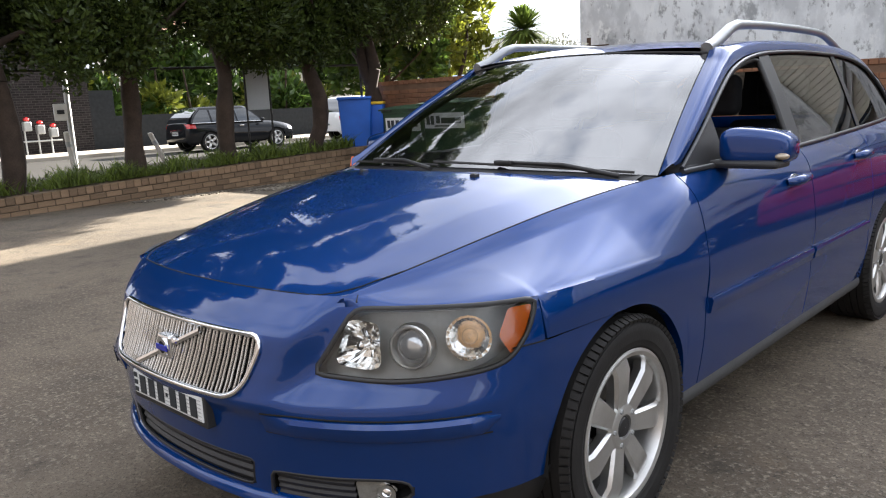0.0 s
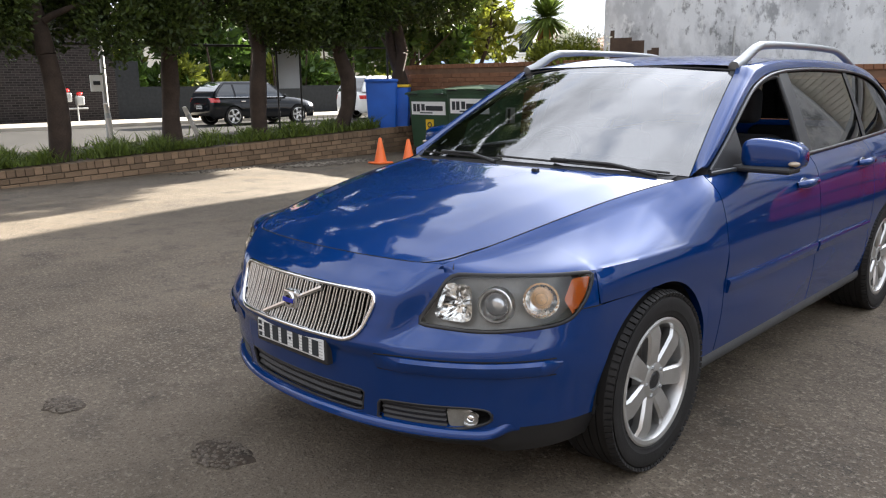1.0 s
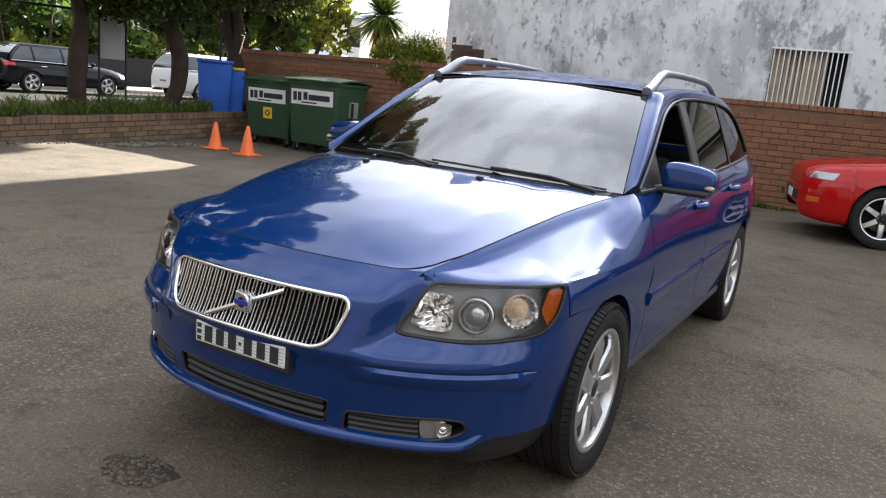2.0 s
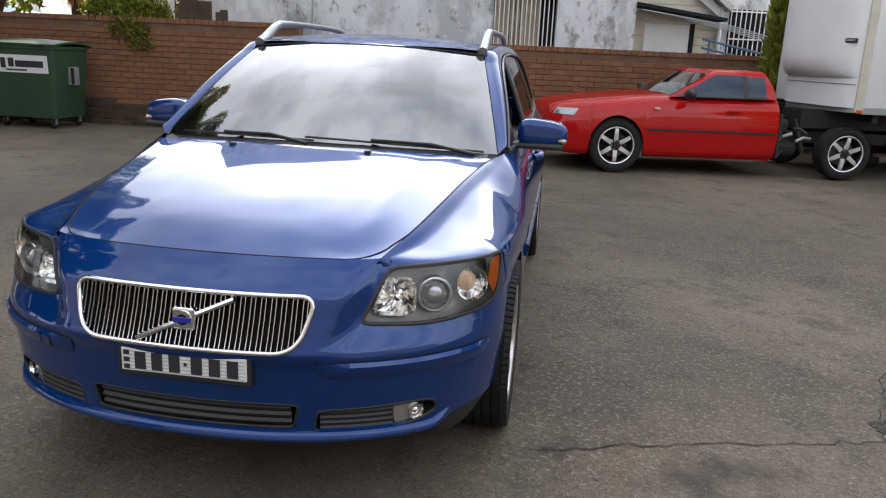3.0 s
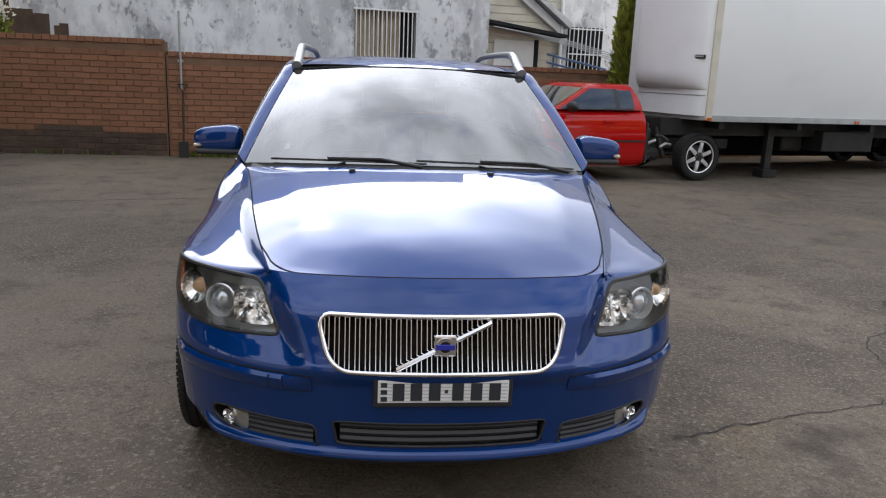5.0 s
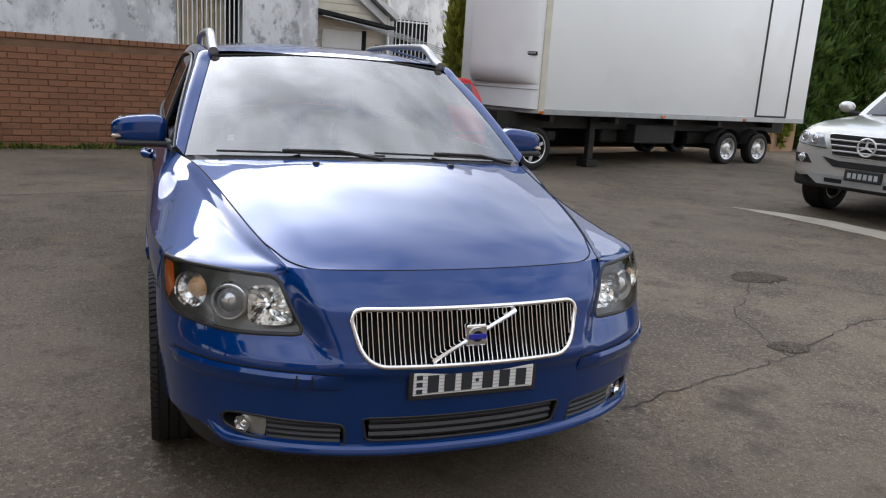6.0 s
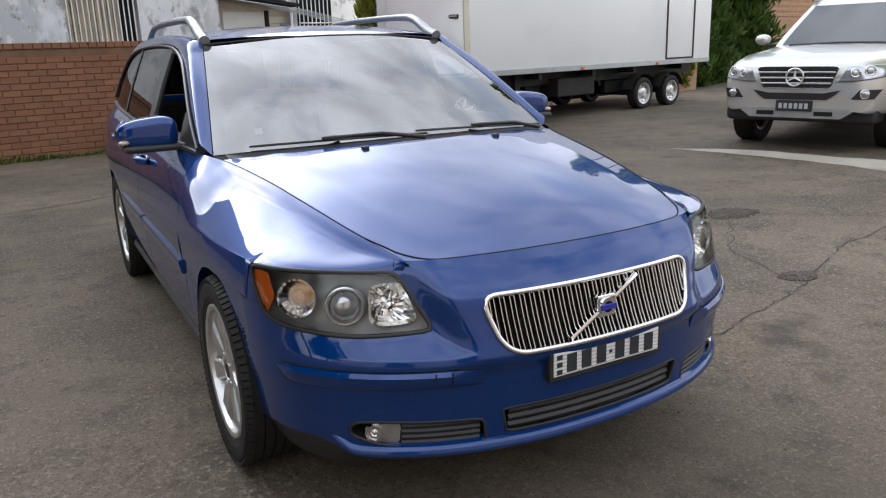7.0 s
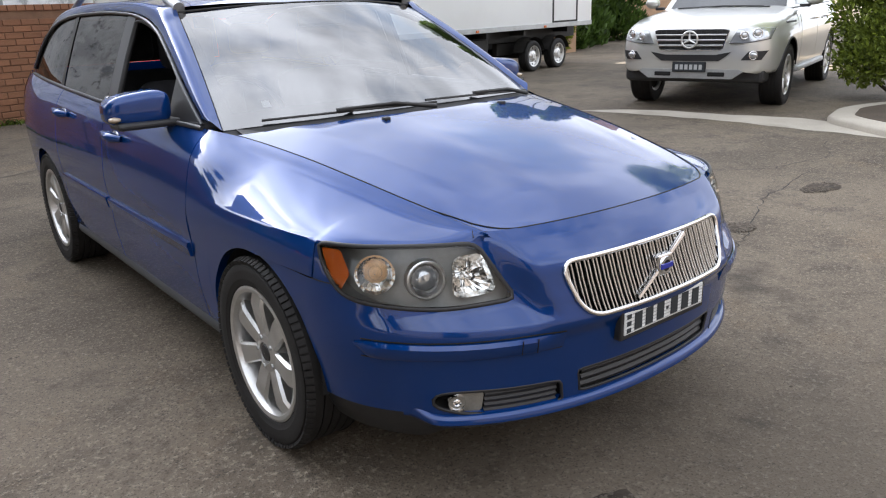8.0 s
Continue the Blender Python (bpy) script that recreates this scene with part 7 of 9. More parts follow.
# far street: black hatchback and white wagon parked at the kerb
def street_car(name, label, m, paint, wb, top, zb, zr, yr0, yr1, yb1, lens_rear):
    c = thing(name, label, "car", m)
    sh = Shell(top, [(top[0][0], 0.38), (top[0][0] + 0.1, 0.22), (top[-1][0] - 0.1, 0.24), (top[-1][0], 0.36)], [(top[0][0], 0.55), (top[0][0] + 0.14, 0.78), (0.0, 0.88), (wb, 0.88), (top[-1][0] - 0.12, 0.80), (top[-1][0], 0.66)], (0.0, wb), 0.36, 0.32)
    part("body", sh.body(90, 20), paint, c, smooth=45)
    cb = Cabin(0.45, yr0, yr1, yb1, spl((0.3, zb), (4.2, zb + 0.03)), zr, 0.83, 0.60)
    part("cabin", cb.shell(), paint, c, smooth=45)
    part("windscreen", cb.screen(), DARK_GLASS, c, smooth=60)
    part("rear_window", cb.screen(False), DARK_GLASS, c, smooth=60)
    for s in (1, -1):
        for a, b in ((0.62, 1.50), (1.57, 2.45), (2.52, 3.4)):
            part("side_window", cb.window(a, b, s), DARK_GLASS, c, smooth=60)
        part("window_trim", tube([cb.side(0.6 + 0.2 * k, 0.02, s, 0.008) for k in range(14)], 0.012, 6), CHROME, c)
        part("door", sh.patch(0.52, 1.50, 0.28, zb - 0.03, s), paint, c, smooth=45)
        part("rear_door", sh.patch(1.52, 2.30, 0.36, zb - 0.03, s), paint, c, smooth=45)
        for y in (1.40, 2.22):
            part("door_handle", box(min(s * 0.86, s * 0.895), y - 0.09, 0.79, max(s * 0.86, s * 0.895), y + 0.09, 0.82, 0.008), CHROME, c)
        part("tail_lamp", sh.patch(top[-1][0] - 0.30, top[-1][0] - 0.04, 0.78, 0.92, s, 0.006, 8, 6), lens_rear, c, "red tail lamp", smooth=45)
        part("head_lamp", sh.patch(top[0][0] + 0.06, top[0][0] + 0.36, 0.58, 0.70, s, 0.006, 8, 6), LENS_PALE, c, smooth=45)
        part("door_mirror", blob((s * 0.96, 0.62, zb + 0.06), (0.10, 0.05, 0.06)), paint, c, smooth=60)
        for y in (0.0, wb):
            alloy_wheel(c, (s * 0.765, y, 0.32), s, 0.32, 0.105, 0.225, 5, 0.075, 0.085, ALLOY, name="wheel", twist=0.3)
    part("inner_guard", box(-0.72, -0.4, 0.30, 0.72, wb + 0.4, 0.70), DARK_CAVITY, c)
    plate_with_bars(c, top[-1][0] + 0.012, 0.62, 0.37, 0.11, False, 1)
    return c


street_car("hatchback_car", "black five-door hatchback parked on the street", pose(-21.8, 14.05, 0.035, 0, 0, 180), PAINT_BLACK, 2.58, [(-0.86, 0.55), (-0.82, 0.66), (-0.6, 0.76), (0.4, 0.90), (3.05, 0.96), (3.32, 0.90), (3.36, 0.72)], 0.91, 1.42, 1.05, 2.75, 3.22, RED_LENS)
street_car("wagon_car", "white wagon parked on the street", pose(-21.6, 20.6, 0.035, 0, 0, 180), PAINT_WHITE, 2.75, [(-0.90, 0.62), (-0.86, 0.75), (-0.6, 0.86), (0.4, 1.0), (3.5, 1.06), (3.72, 1.0), (3.76, 0.8)], 1.02, 1.62, 1.0, 3.15, 3.62, RED_LENS)

# ---- plants ----
def foliage_mesh(name, lumps, count, size, material, droop=0.0, aspect=1.6, seed=1, shell=0.45):
    """Many small folded sprays scattered through ellipsoid clumps: (x, y, z, rx, ry, rz)."""
    rng = np.random.default_rng(seed)
    vol = np.array([(l[3] * l[4] * l[5]) ** 0.75 for l in lumps])
    which = rng.choice(len(lumps), count, p=vol / vol.sum())
    L = np.array(lumps)[which]
    d = rng.normal(size=(count, 3))
    d /= np.linalg.norm(d, axis=1)[:, None]
    r = (shell + (1 - shell) * rng.random(count) ** 0.6)[:, None] * (1 + 0.10 * rng.normal(size=(count, 1)))
    P = L[:, :3] + d * L[:, 3:] * r
    out = d + np.array([0, 0, 0.5 - droop]) + 0.55 * rng.normal(size=(count, 3))
    out /= np.linalg.norm(out, axis=1)[:, None]
    side = np.cross(out, rng.normal(size=(count, 3)))
    side /= np.linalg.norm(side, axis=1)[:, None]
    up = np.cross(out, side)
    s = (size * (0.6 + 0.8 * rng.random(count)))[:, None]
    tip, base = P + out * s * aspect * 0.6, P - out * s * aspect * 0.4
    a, b = P + side * s * 0.42 + up * s * 0.12, P - side * s * 0.42 + up * s * 0.12
    V = np.stack([base, a, tip, b], 1).reshape(-1, 3)
    i = np.arange(count) * 4
    F = np.concatenate([np.stack([i, i + 1, i + 2], 1), np.stack([i, i + 2, i + 3], 1)])
    me = bpy.data.meshes.new(name)
    me.from_pydata(V.tolist(), [], F.tolist())
    me.materials.append(material)
    return me


def crown(parent, lumps, count, size, material, label="", name="crown", **kw):
    ob = new(name, foliage_mesh(name, lumps, count, size, material, **kw))
    ob.parent = parent
    return tagged(ob, label) if label else ob


def limb_tube(p0, p1, r0, r1, rng, bend=0.12, n=6, sides=9):
    p0, p1 = Vector(p0), Vector(p1)
    pts, rad = [], []
    k = Vector((rng.uniform(-1, 1), rng.uniform(-1, 1), 0)) * bend * (p1 - p0).length
    for i in range(n + 1):
        t = i / n
        pts.append(p0.lerp(p1, t) + k * math.sin(math.pi * t) + Vector((rng.uniform(-1, 1), rng.uniform(-1, 1), 0)) * r0 * 0.12)
        rad.append((r0 + (r1 - r0) * t) * (1 + 0.10 * rng.uniform(-1, 1)))
    return tube(pts, rad, sides)


def yard_tree(x, y, z, top, spread, seed, stems=3, count=9000, low=1.9, material=LEAF_DARK, size=0.13, r=0.15, wide=False):
    rng = random.Random(seed)
    t = thing("conifer_tree", "dark green conifer with several brown stems", "tree", pose(x, y, z), "row of conifers")
    bm = bmesh.new()
    for k in range(stems):
        a = 2 * math.pi * k / stems + rng.uniform(0, 1)
        base = (0.06 * math.cos(a), 0.06 * math.sin(a), -0.1)
        mid = (0.12 * math.cos(a), 0.15 * math.sin(a), 1.5)
        tip = (spread * 0.35 * math.cos(a), spread * 0.35 * math.sin(a), top * 0.72)
        src = limb_tube(base, mid, r, r * 0.75, rng)
        for b in (src, limb_tube(mid, tip, r * 0.75, r * 0.25, rng)):
            me = bpy.data.meshes.new("tmp")
            b.to_mesh(me); b.free()
            bm.from_mesh(me)
            bpy.data.meshes.remove(me)
        for j in range(4):
            h = rng.uniform(1.5, top * 0.6)
            aa = a + rng.uniform(-1.2, 1.2)
            b = limb_tube((0.13 * math.cos(a), 0.16 * math.sin(a), h), (spread * 0.8 * math.cos(aa), spread * 0.8 * math.sin(aa), h + rng.uniform(0.3, 1.0)), r * 0.35, r * 0.1, rng, n=4, sides=6)
            me = bpy.data.meshes.new("tmp")
            b.to_mesh(me); b.free()
            bm.from_mesh(me)
            bpy.data.meshes.remove(me)
    part("trunk", bm, BARK, t, smooth=60)
    lumps = []
    for k in range(56 if wide else 40):
        a, h = rng.uniform(0, 2 * math.pi), rng.uniform(0, 1) ** (1.5 if wide else 0.9)
        rr = spread * (0.35 + 0.65 * rng.random()) * ((0.85 + 2.4 * h) if wide and h < 0.25 else (1.45 if wide else 1.0) * (1.0 - 0.5 * h))
        lumps.append((rr * math.cos(a) * 0.85, rr * math.sin(a) * 0.85, low + 0.25 + h * (top - low - 0.5) + rng.uniform(-0.2, 0.1), rng.uniform(0.38, 0.62), rng.uniform(0.38, 0.62), rng.uniform(0.45, 0.75)))
    crown(t, lumps, count, size, material, seed=seed, shell=0.5)
    return t


for k, (y, low) in enumerate(((-3.5, 1.9), (-1.6, 1.9), (0.05, 1.75), (1.84, 1.55), (3.63, 1.65), (5.30, 1.70), (7.08, 1.65))):
    low += 0.24
    yard_tree(-9.95 + 0.06 * (k % 2), y, bed_top(y) + 0.02, 10.2 + 0.5 * (k % 3), 1.4, 11 + k, low=low, count=78000, stems=1 + (k == 2), size=0.058, r=0.165, wide=True)
yard_tree(-9.75, 8.62, bed_top(7.7), 8.0, 2.0, 31, stems=2, low=2.2, count=80000, size=0.062, wide=True)
yard_tree(-11.6, 10.6, 0.0, 7.0, 1.9, 32, stems=2, low=1.7, count=10000, material=LEAF_MID, size=0.15, r=0.10)
yard_tree(-11.9, 13.2, 0.0, 5.2, 1.5, 33, stems=2, low=1.6, count=8000, material=LEAF_YELLOW, size=0.15, r=0.09)


def round_bush(name, label, m, lumps, count, size, material, seed, stems=5, extra=None):
    t = thing(name, label, "tree" if "tree" in name else "bush", m)
    rng = random.Random(seed)
    for k in range(stems):
        l = lumps[k % len(lumps)]
        part("stem", limb_tube((rng.uniform(-0.1, 0.1), rng.uniform(-0.1, 0.1), -0.05), l[:3], 0.03, 0.01, rng, n=4, sides=6), BARK, t, smooth=60)
    crown(t, lumps, count, size, material, seed=seed, name="leaves")
    if extra:
        crown(t, extra[0], extra[1], extra[2], extra[3], seed=seed + 1, name="blossom")
    return t


# columnar cypress behind the utility, two broad conifers beyond the trailer
def column(u, v, h, r, seed, count, material=LEAF_CYPRESS):
    p = site(u, v)
    t = thing("cypress_tree", "tall narrow yellow-green cypress with upright sprays", "tree", Matrix.Translation((p.x, p.y, ground_z(p.x, p.y))))
    rng = random.Random(seed)
    part("trunk", limb_tube((0, 0, -0.1), (0, 0, h * 0.9), 0.09, 0.02, rng, 0.02), BARK, t, smooth=60)
    lumps = []
    for k in range(34):
        z = 0.2 + (h - 0.5) * k / 33
        a = k * 2.4
        rr = r * (1 - 0.75 * (z / h) ** 2)
        lumps.append((0.45 * rr * math.cos(a), 0.45 * rr * math.sin(a), z, rr * 0.62, rr * 0.62, 0.45))
    crown(t, lumps, count, 0.10, material, aspect=2.4, seed=seed, droop=-0.8)
    return t


column(4.40, -0.36, 4.4, 0.36, 5, 9000)
column(14.4, 0.2, 8.0, 1.15, 6, 18000, LEAF_MID)
column(16.1, 0.6, 8.4, 1.2, 7, 18000, LEAF_MID)
column(19.0, 0.9, 8.0, 1.25, 8, 14000, LEAF_MID)
round_bush("leafy_tree", "glossy green leafy tree with low dense branches beside a kerb", pose(8.75, 1.75, ground_z(8.7, 1.7) - 0.06), [(-0.35, 0.42, 0.50, 0.36, 0.36, 0.30), (0.0, 0.60, 0.58, 0.42, 0.42, 0.36), (0.05, 0.72, 1.05, 0.40, 0.42, 0.36), (-0.1, 0.30, 0.80, 0.55, 0.50, 0.48), (0.1, 0.62, 1.50, 0.48, 0.45, 0.40), (-0.2, -0.10, 0.75, 0.60, 0.55, 0.50), (0.0, 0.1, 1.40, 0.65, 0.65, 0.50), (0.0, -0.5, 1.0, 0.65, 0.60, 0.60), (0.2, 0.5, 2.1, 0.65, 0.60, 0.50), (0.0, -0.3, 2.0, 0.80, 0.80, 0.60), (0.3, -0.3, 2.9, 1.0, 1.0, 0.8), (0.6, 0.4, 3.7, 1.2, 1.2, 0.9), (-0.1, -0.6, 4.4, 1.2, 1.2, 0.9), (0.5, 0.2, 5.4, 1.2, 1.2, 0.9), (-0.5, 0.5, 4.8, 1.0, 1.0, 0.8)], 70000, 0.045, LEAF_GLOSSY, 41, stems=9)
round_bush("shrub", "small yellow-green shrub beside the brick pier", Matrix.Translation(site(13.35, -0.7, 0.1)), [(0, 0, 0.35, 0.3, 0.3, 0.35), (0.2, 0, 0.6, 0.25, 0.25, 0.25)], 900, 0.10, LEAF_YELLOW, 42)
round_bush("flowering_shrub", "dark shrub with pale blossom hanging over the brick wall", pose(-6.05, 9.55, 0.0), [(0.0, 0.0, 1.75, 0.50, 0.45, 0.40), (0.25, -0.42, 1.45, 0.26, 0.25, 0.28), (-0.05, -0.40, 1.55, 0.32, 0.25, 0.25), (-0.5, -0.2, 1.75, 0.4, 0.35, 0.35), (0.42, -0.40, 1.27, 0.16, 0.16, 0.18)], 7500, 0.05, LEAF_YELLOW, 43, extra=([(-0.55, -0.50, 1.62, 0.13, 0.07, 0.12), (-0.2, 0.1, 2.0, 0.5, 0.3, 0.25), (0.1, 0.0, 2.1, 0.5, 0.4, 0.2)], 800, 0.04, BLOSSOM))


# palm over the wall
def palm(x, y, h, seed):
    t = thing("palm_tree", "small palm with spiky green crown and dry skirt", "tree", pose(x, y, 0))
    rng = random.Random(seed)
    part("trunk", limb_tube((0, 0, -0.1), (0.05, 0, h), 0.17, 0.13, rng, 0.02), BARK, t, smooth=60)
    for name, n, mt, lo, hi, ln in (("frond_crown", 420, PALM_LEAF, -40, 88, 0.98), ("dry_skirt", 110, PALM_DRY, -85, -55, 0.85)):
        bm = bmesh.new()
        for k in range(n):
            a, e = rng.uniform(0, 2 * math.pi), radians(rng.uniform(lo, hi))
            d = Vector((math.cos(a) * math.cos(e), math.sin(a) * math.cos(e), math.sin(e)))
            side = d.cross(Vector((0, 0, 1))).normalized() * 0.042
            p = Vector((0.05, 0, h))
            pts = [p + d * ln * s - Vector((0, 0, 0.30 * s * s * ln)) for s in (0.05, 0.4, 0.75, 1.0)]
            va = [bm.verts.new(q + side * w) for q, w in zip(pts, (0.6, 1.0, 0.7, 0.05))]
            vb = [bm.verts.new(q - side * w) for q, w in zip(pts, (0.6, 1.0, 0.7, 0.05))]
            for i in range(3):
                bm.faces.new((va[i], va[i + 1], vb[i + 1], vb[i]))
        part(name, bm, mt, t)
    return t


palm(-11.25, 15.6, 3.12, 3)

# grass and weeds on the planting bed
def grass(name, label, spots, seed, hmin, hmax):
    rng = np.random.default_rng(seed)
    V, F = [], []
    for (x, y, z) in spots:
        h, a = hmin + (hmax - hmin) * rng.uniform(0, 1) * (0.55 + 0.45 * math.sin(7.3 * y + 2.0 * math.sin(3.1 * x))), rng.uniform(0, 6.28)
        c, s = math.cos(a) * 0.012, math.sin(a) * 0.012
        lx, ly = rng.normal(0, 0.6) * h, rng.normal(0, 0.6) * h
        i = len(V)
        V += [(x - c, y - s, z), (x + c, y + s, z), (x + lx * 0.4 + c * 0.7, y + ly * 0.4 + s * 0.7, z + h * 0.6), (x + lx * 0.4 - c * 0.7, y + ly * 0.4 - s * 0.7, z + h * 0.6), (x + lx, y + ly, z + h)]
        F += [(i, i + 1, i + 2, i + 3), (i + 3, i + 2, i + 4)]
    me = bpy.data.meshes.new(name)
    me.from_pydata(V, [], F)
    me.materials.append(GRASS)
    return tagged(new(name, me), label, "grass", kind="stuff")


g_rng = np.random.default_rng(9)
spots = []
for k in range(17000):
    y = g_rng.uniform(-4.5, 7.9)
    if math.sin(2.3 * y) + math.sin(5.1 * y + 1) < g_rng.uniform(-2.4, 0.6):
        continue
    x = -9.47 - abs(g_rng.normal(0, 0.7))
    spots.append((x, y, bed_top(y) + 0.02))
grass("grass", "ragged green grass along the planting bed", spots, 3, 0.06, 0.30)
spots = []
for k in range(1400):
    u = g_rng.uniform(-3.0, 3.0)
    p = site(u, -abs(g_rng.normal(0, 0.07)) - 0.01)
    spots.append((p.x, p.y, 0.0))
for k in range(110):
    p = HIGH @ Vector((g_rng.uniform(-6.5, 0), -abs(g_rng.normal(0, 0.06)) - 0.01, 0))
    spots.append((p.x, p.y, 0.0))
grass("weeds", "short weeds along the foot of the brick wall", spots, 4, 0.03, 0.12)

# ---- waste bins, cones, signs ----
def wheeled_bin(m, w, d, h, label, letters=True, sticker=True):
    t = thing("waste_bin", label, "bin", m, "green waste bins")
    bm = bmesh.new()
    rings = []
    for z, k in ((0.16, 0.86), (0.22, 0.88), (h * 0.86, 1.0), (h * 0.865, 1.04), (h * 0.90, 1.04)):
        hw, hd = w / 2 * k, d / 2 * k
        rings.append([bm.verts.new((x, y, z)) for x, y in rounded([(-hw, -hd), (hw, -hd), (hw, hd), (-hw, hd)], 0.08, 3)])
    n = len(rings[0])
    for a, b in zip(rings, rings[1:]):
        for k in range(n):
            bm.faces.new((a[k], a[(k + 1) % n], b[(k + 1) % n], b[k]))
    bm.faces.new(rings[0][::-1]); bm.faces.new(rings[-1])
    part("tub", bm, BIN_GREEN, t, smooth=30)
    bm = grid(lambda u, v: Vector(((u - 0.5) * w * 1.08, (v - 0.5) * d * 1.08, h * 0.905 + 0.09 * math.sin(math.pi * (0.08 + 0.84 * v)) * (0.7 + 0.3 * math.sin(math.pi * u)))), 14, 12)
    r = bmesh.ops.extrude_face_region(bm, geom=bm.faces[:])
    bmesh.ops.translate(bm, vec=(0, 0, -0.03), verts=[v for v in r["geom"] if isinstance(v, bmesh.types.BMVert)])
    bmesh.ops.recalc_face_normals(bm, faces=bm.faces[:])
    part("lid", bm, BIN_GREEN, t, "green domed lid", smooth=40)
    for x in (-w * 0.3, w * 0.3):
        part("lid_handle", tube([(x - 0.09, -d * 0.55, h * 0.90), (x - 0.09, -d * 0.60, h * 0.905), (x + 0.09, -d * 0.60, h * 0.905), (x + 0.09, -d * 0.55, h * 0.90)], 0.012, 6), BLACK_PLASTIC, t)
    for s in (1, -1):
        part("lifting_bracket", box(min(s * w * 0.47, s * w * 0.54), -0.09, h * 0.48, max(s * w * 0.47, s * w * 0.54), 0.09, h * 0.68, 0.01), STEEL_GALV, t, "grey lifting bracket")
        part("lifting_slot", box(min(s * w * 0.535, s * w * 0.545), -0.11, h * 0.49, max(s * w * 0.535, s * w * 0.545), -0.05, h * 0.67), DARK_CAVITY, t)
        for y in (-d * 0.34, d * 0.34):
            b = lathe([(0.03, -0.02), (0.075, -0.02), (0.08, -0.012), (0.08, 0.012), (0.075, 0.02), (0.03, 0.02)], 20, "x", closed=True)
            bmesh.ops.translate(b, vec=(s * w * 0.36, y, 0.08), verts=b.verts[:])
            part("castor", b, RUBBER, t, smooth=40)
            part("castor_fork", box(s * w * 0.36 - 0.032, y - 0.02, 0.07, s * w * 0.36 + 0.032, y + 0.03, 0.18, 0.004), STEEL_GALV, t)
    fy = lambda z: -d / 2 * (0.88 + 0.12 * (z - 0.22) / (h * 0.86 - 0.22))
    lean = math.atan2(d / 2 * 0.12, h * 0.86 - 0.22)
    zc = h * 0.70
    lab = part("label_panel", box(-w * 0.40, -0.004, -h * 0.095, w * 0.40, 0.004, h * 0.095), STICKER, t, "white printed label")
    lab.matrix_local = pose(0, fy(zc) - 0.008, zc, 0, 0, 0) @ Matrix.Rotation(lean, 4, "X")
    # firm's name drawn as plain bars
    for k, (x0, x1, zlo, zhi) in enumerate(((-0.36, -0.29, -0.05, 0.06), (-0.27, -0.20, -0.05, 0.06), (-0.16, -0.08, -0.035, 0.06), (-0.06, 0.34, -0.035, 0.035), (-0.20, 0.10, -0.075, -0.058))):
        part("label_bar", box(x0 * w, -0.007, zlo * h, x1 * w, -0.004, zhi * h), INK, lab)
    if sticker:
        st = part("warning_sticker", box(-0.10, -0.004, -0.10, 0.10, 0.004, 0.10), YELLOW, t, "square yellow sticker")
        st.matrix_local = pose(0.02, fy(h * 0.46) - 0.008, h * 0.46, 0, 0, 0) @ Matrix.Rotation(lean, 4, "X")
        part("sticker_mark", ring_bm(0.045, 0.010, pose(0, -0.006, 0, 90, 0, 0), 16), INK, st)
    return t


wheeled_bin(pose(-7.05, 8.22, 0, 0, 0, 0), 1.14, 0.86, 1.36, "dark green four-wheeled waste bin with white label", sticker=False)
wheeled_bin(pose(-8.27, 8.38, 0, 0, 0, 2), 1.08, 0.80, 1.28, "dark green four-wheeled waste bin with yellow sticker")


def tall_bin(name, m, w, d, h, label, lid):
    t = thing(name, label, "bin", m)
    bm = bmesh.new()
    rings = []
    for z, k in ((0.0, 0.86), (0.05, 0.87), (h * 0.94, 1.0), (h, 1.0)):
        rings.append([bm.verts.new((x, y, z)) for x, y in rounded([(-w / 2 * k, -d / 2 * k), (w / 2 * k, -d / 2 * k), (w / 2 * k, d / 2 * k), (-w / 2 * k, d / 2 * k)], 0.10, 3)])
    n = len(rings[0])
    for a, b in zip(rings, rings[1:]):
        for k in range(n):
            bm.faces.new((a[k], a[(k + 1) % n], b[(k + 1) % n], b[k]))
    bm.faces.new(rings[0][::-1]); bm.faces.new(rings[-1])
    part("tub", bm, BIN_BLUE, t, smooth=30)
    part("lid", box(-w * 0.53, -d * 0.55, h, w * 0.53, d * 0.53, h + 0.06, 0.02), lid, t, smooth=40)
    part("lid_grip", box(-w * 0.25, -d * 0.60, h + 0.01, w * 0.25, -d * 0.54, h + 0.04, 0.008), lid, t)
    for s in (1, -1):
        b = lathe([(0.03, -0.02), (0.09, -0.02), (0.10, 0.0), (0.09, 0.02), (0.03, 0.02)], 20, "x", closed=True)
        bmesh.ops.translate(b, vec=(s * w * 0.47, d * 0.40, 0.09), verts=b.verts[:])
        part("bin_wheel", b, RUBBER, t, smooth=40)
    return t


tall_bin("blue_bin", pose(-9.92, 8.30, bed_top(8.3) - 0.03, 0, 0, 48), 0.64, 0.66, 0.92, "upright bright blue plastic bin on the planting bed", BIN_BLUE)
tall_bin("recycling_bin", pose(-9.68, 8.62, bed_top(8.6) - 0.03, 0, 0, 40), 0.36, 0.40, 0.80, "blue recycling bin with yellow lid", YELLOW)


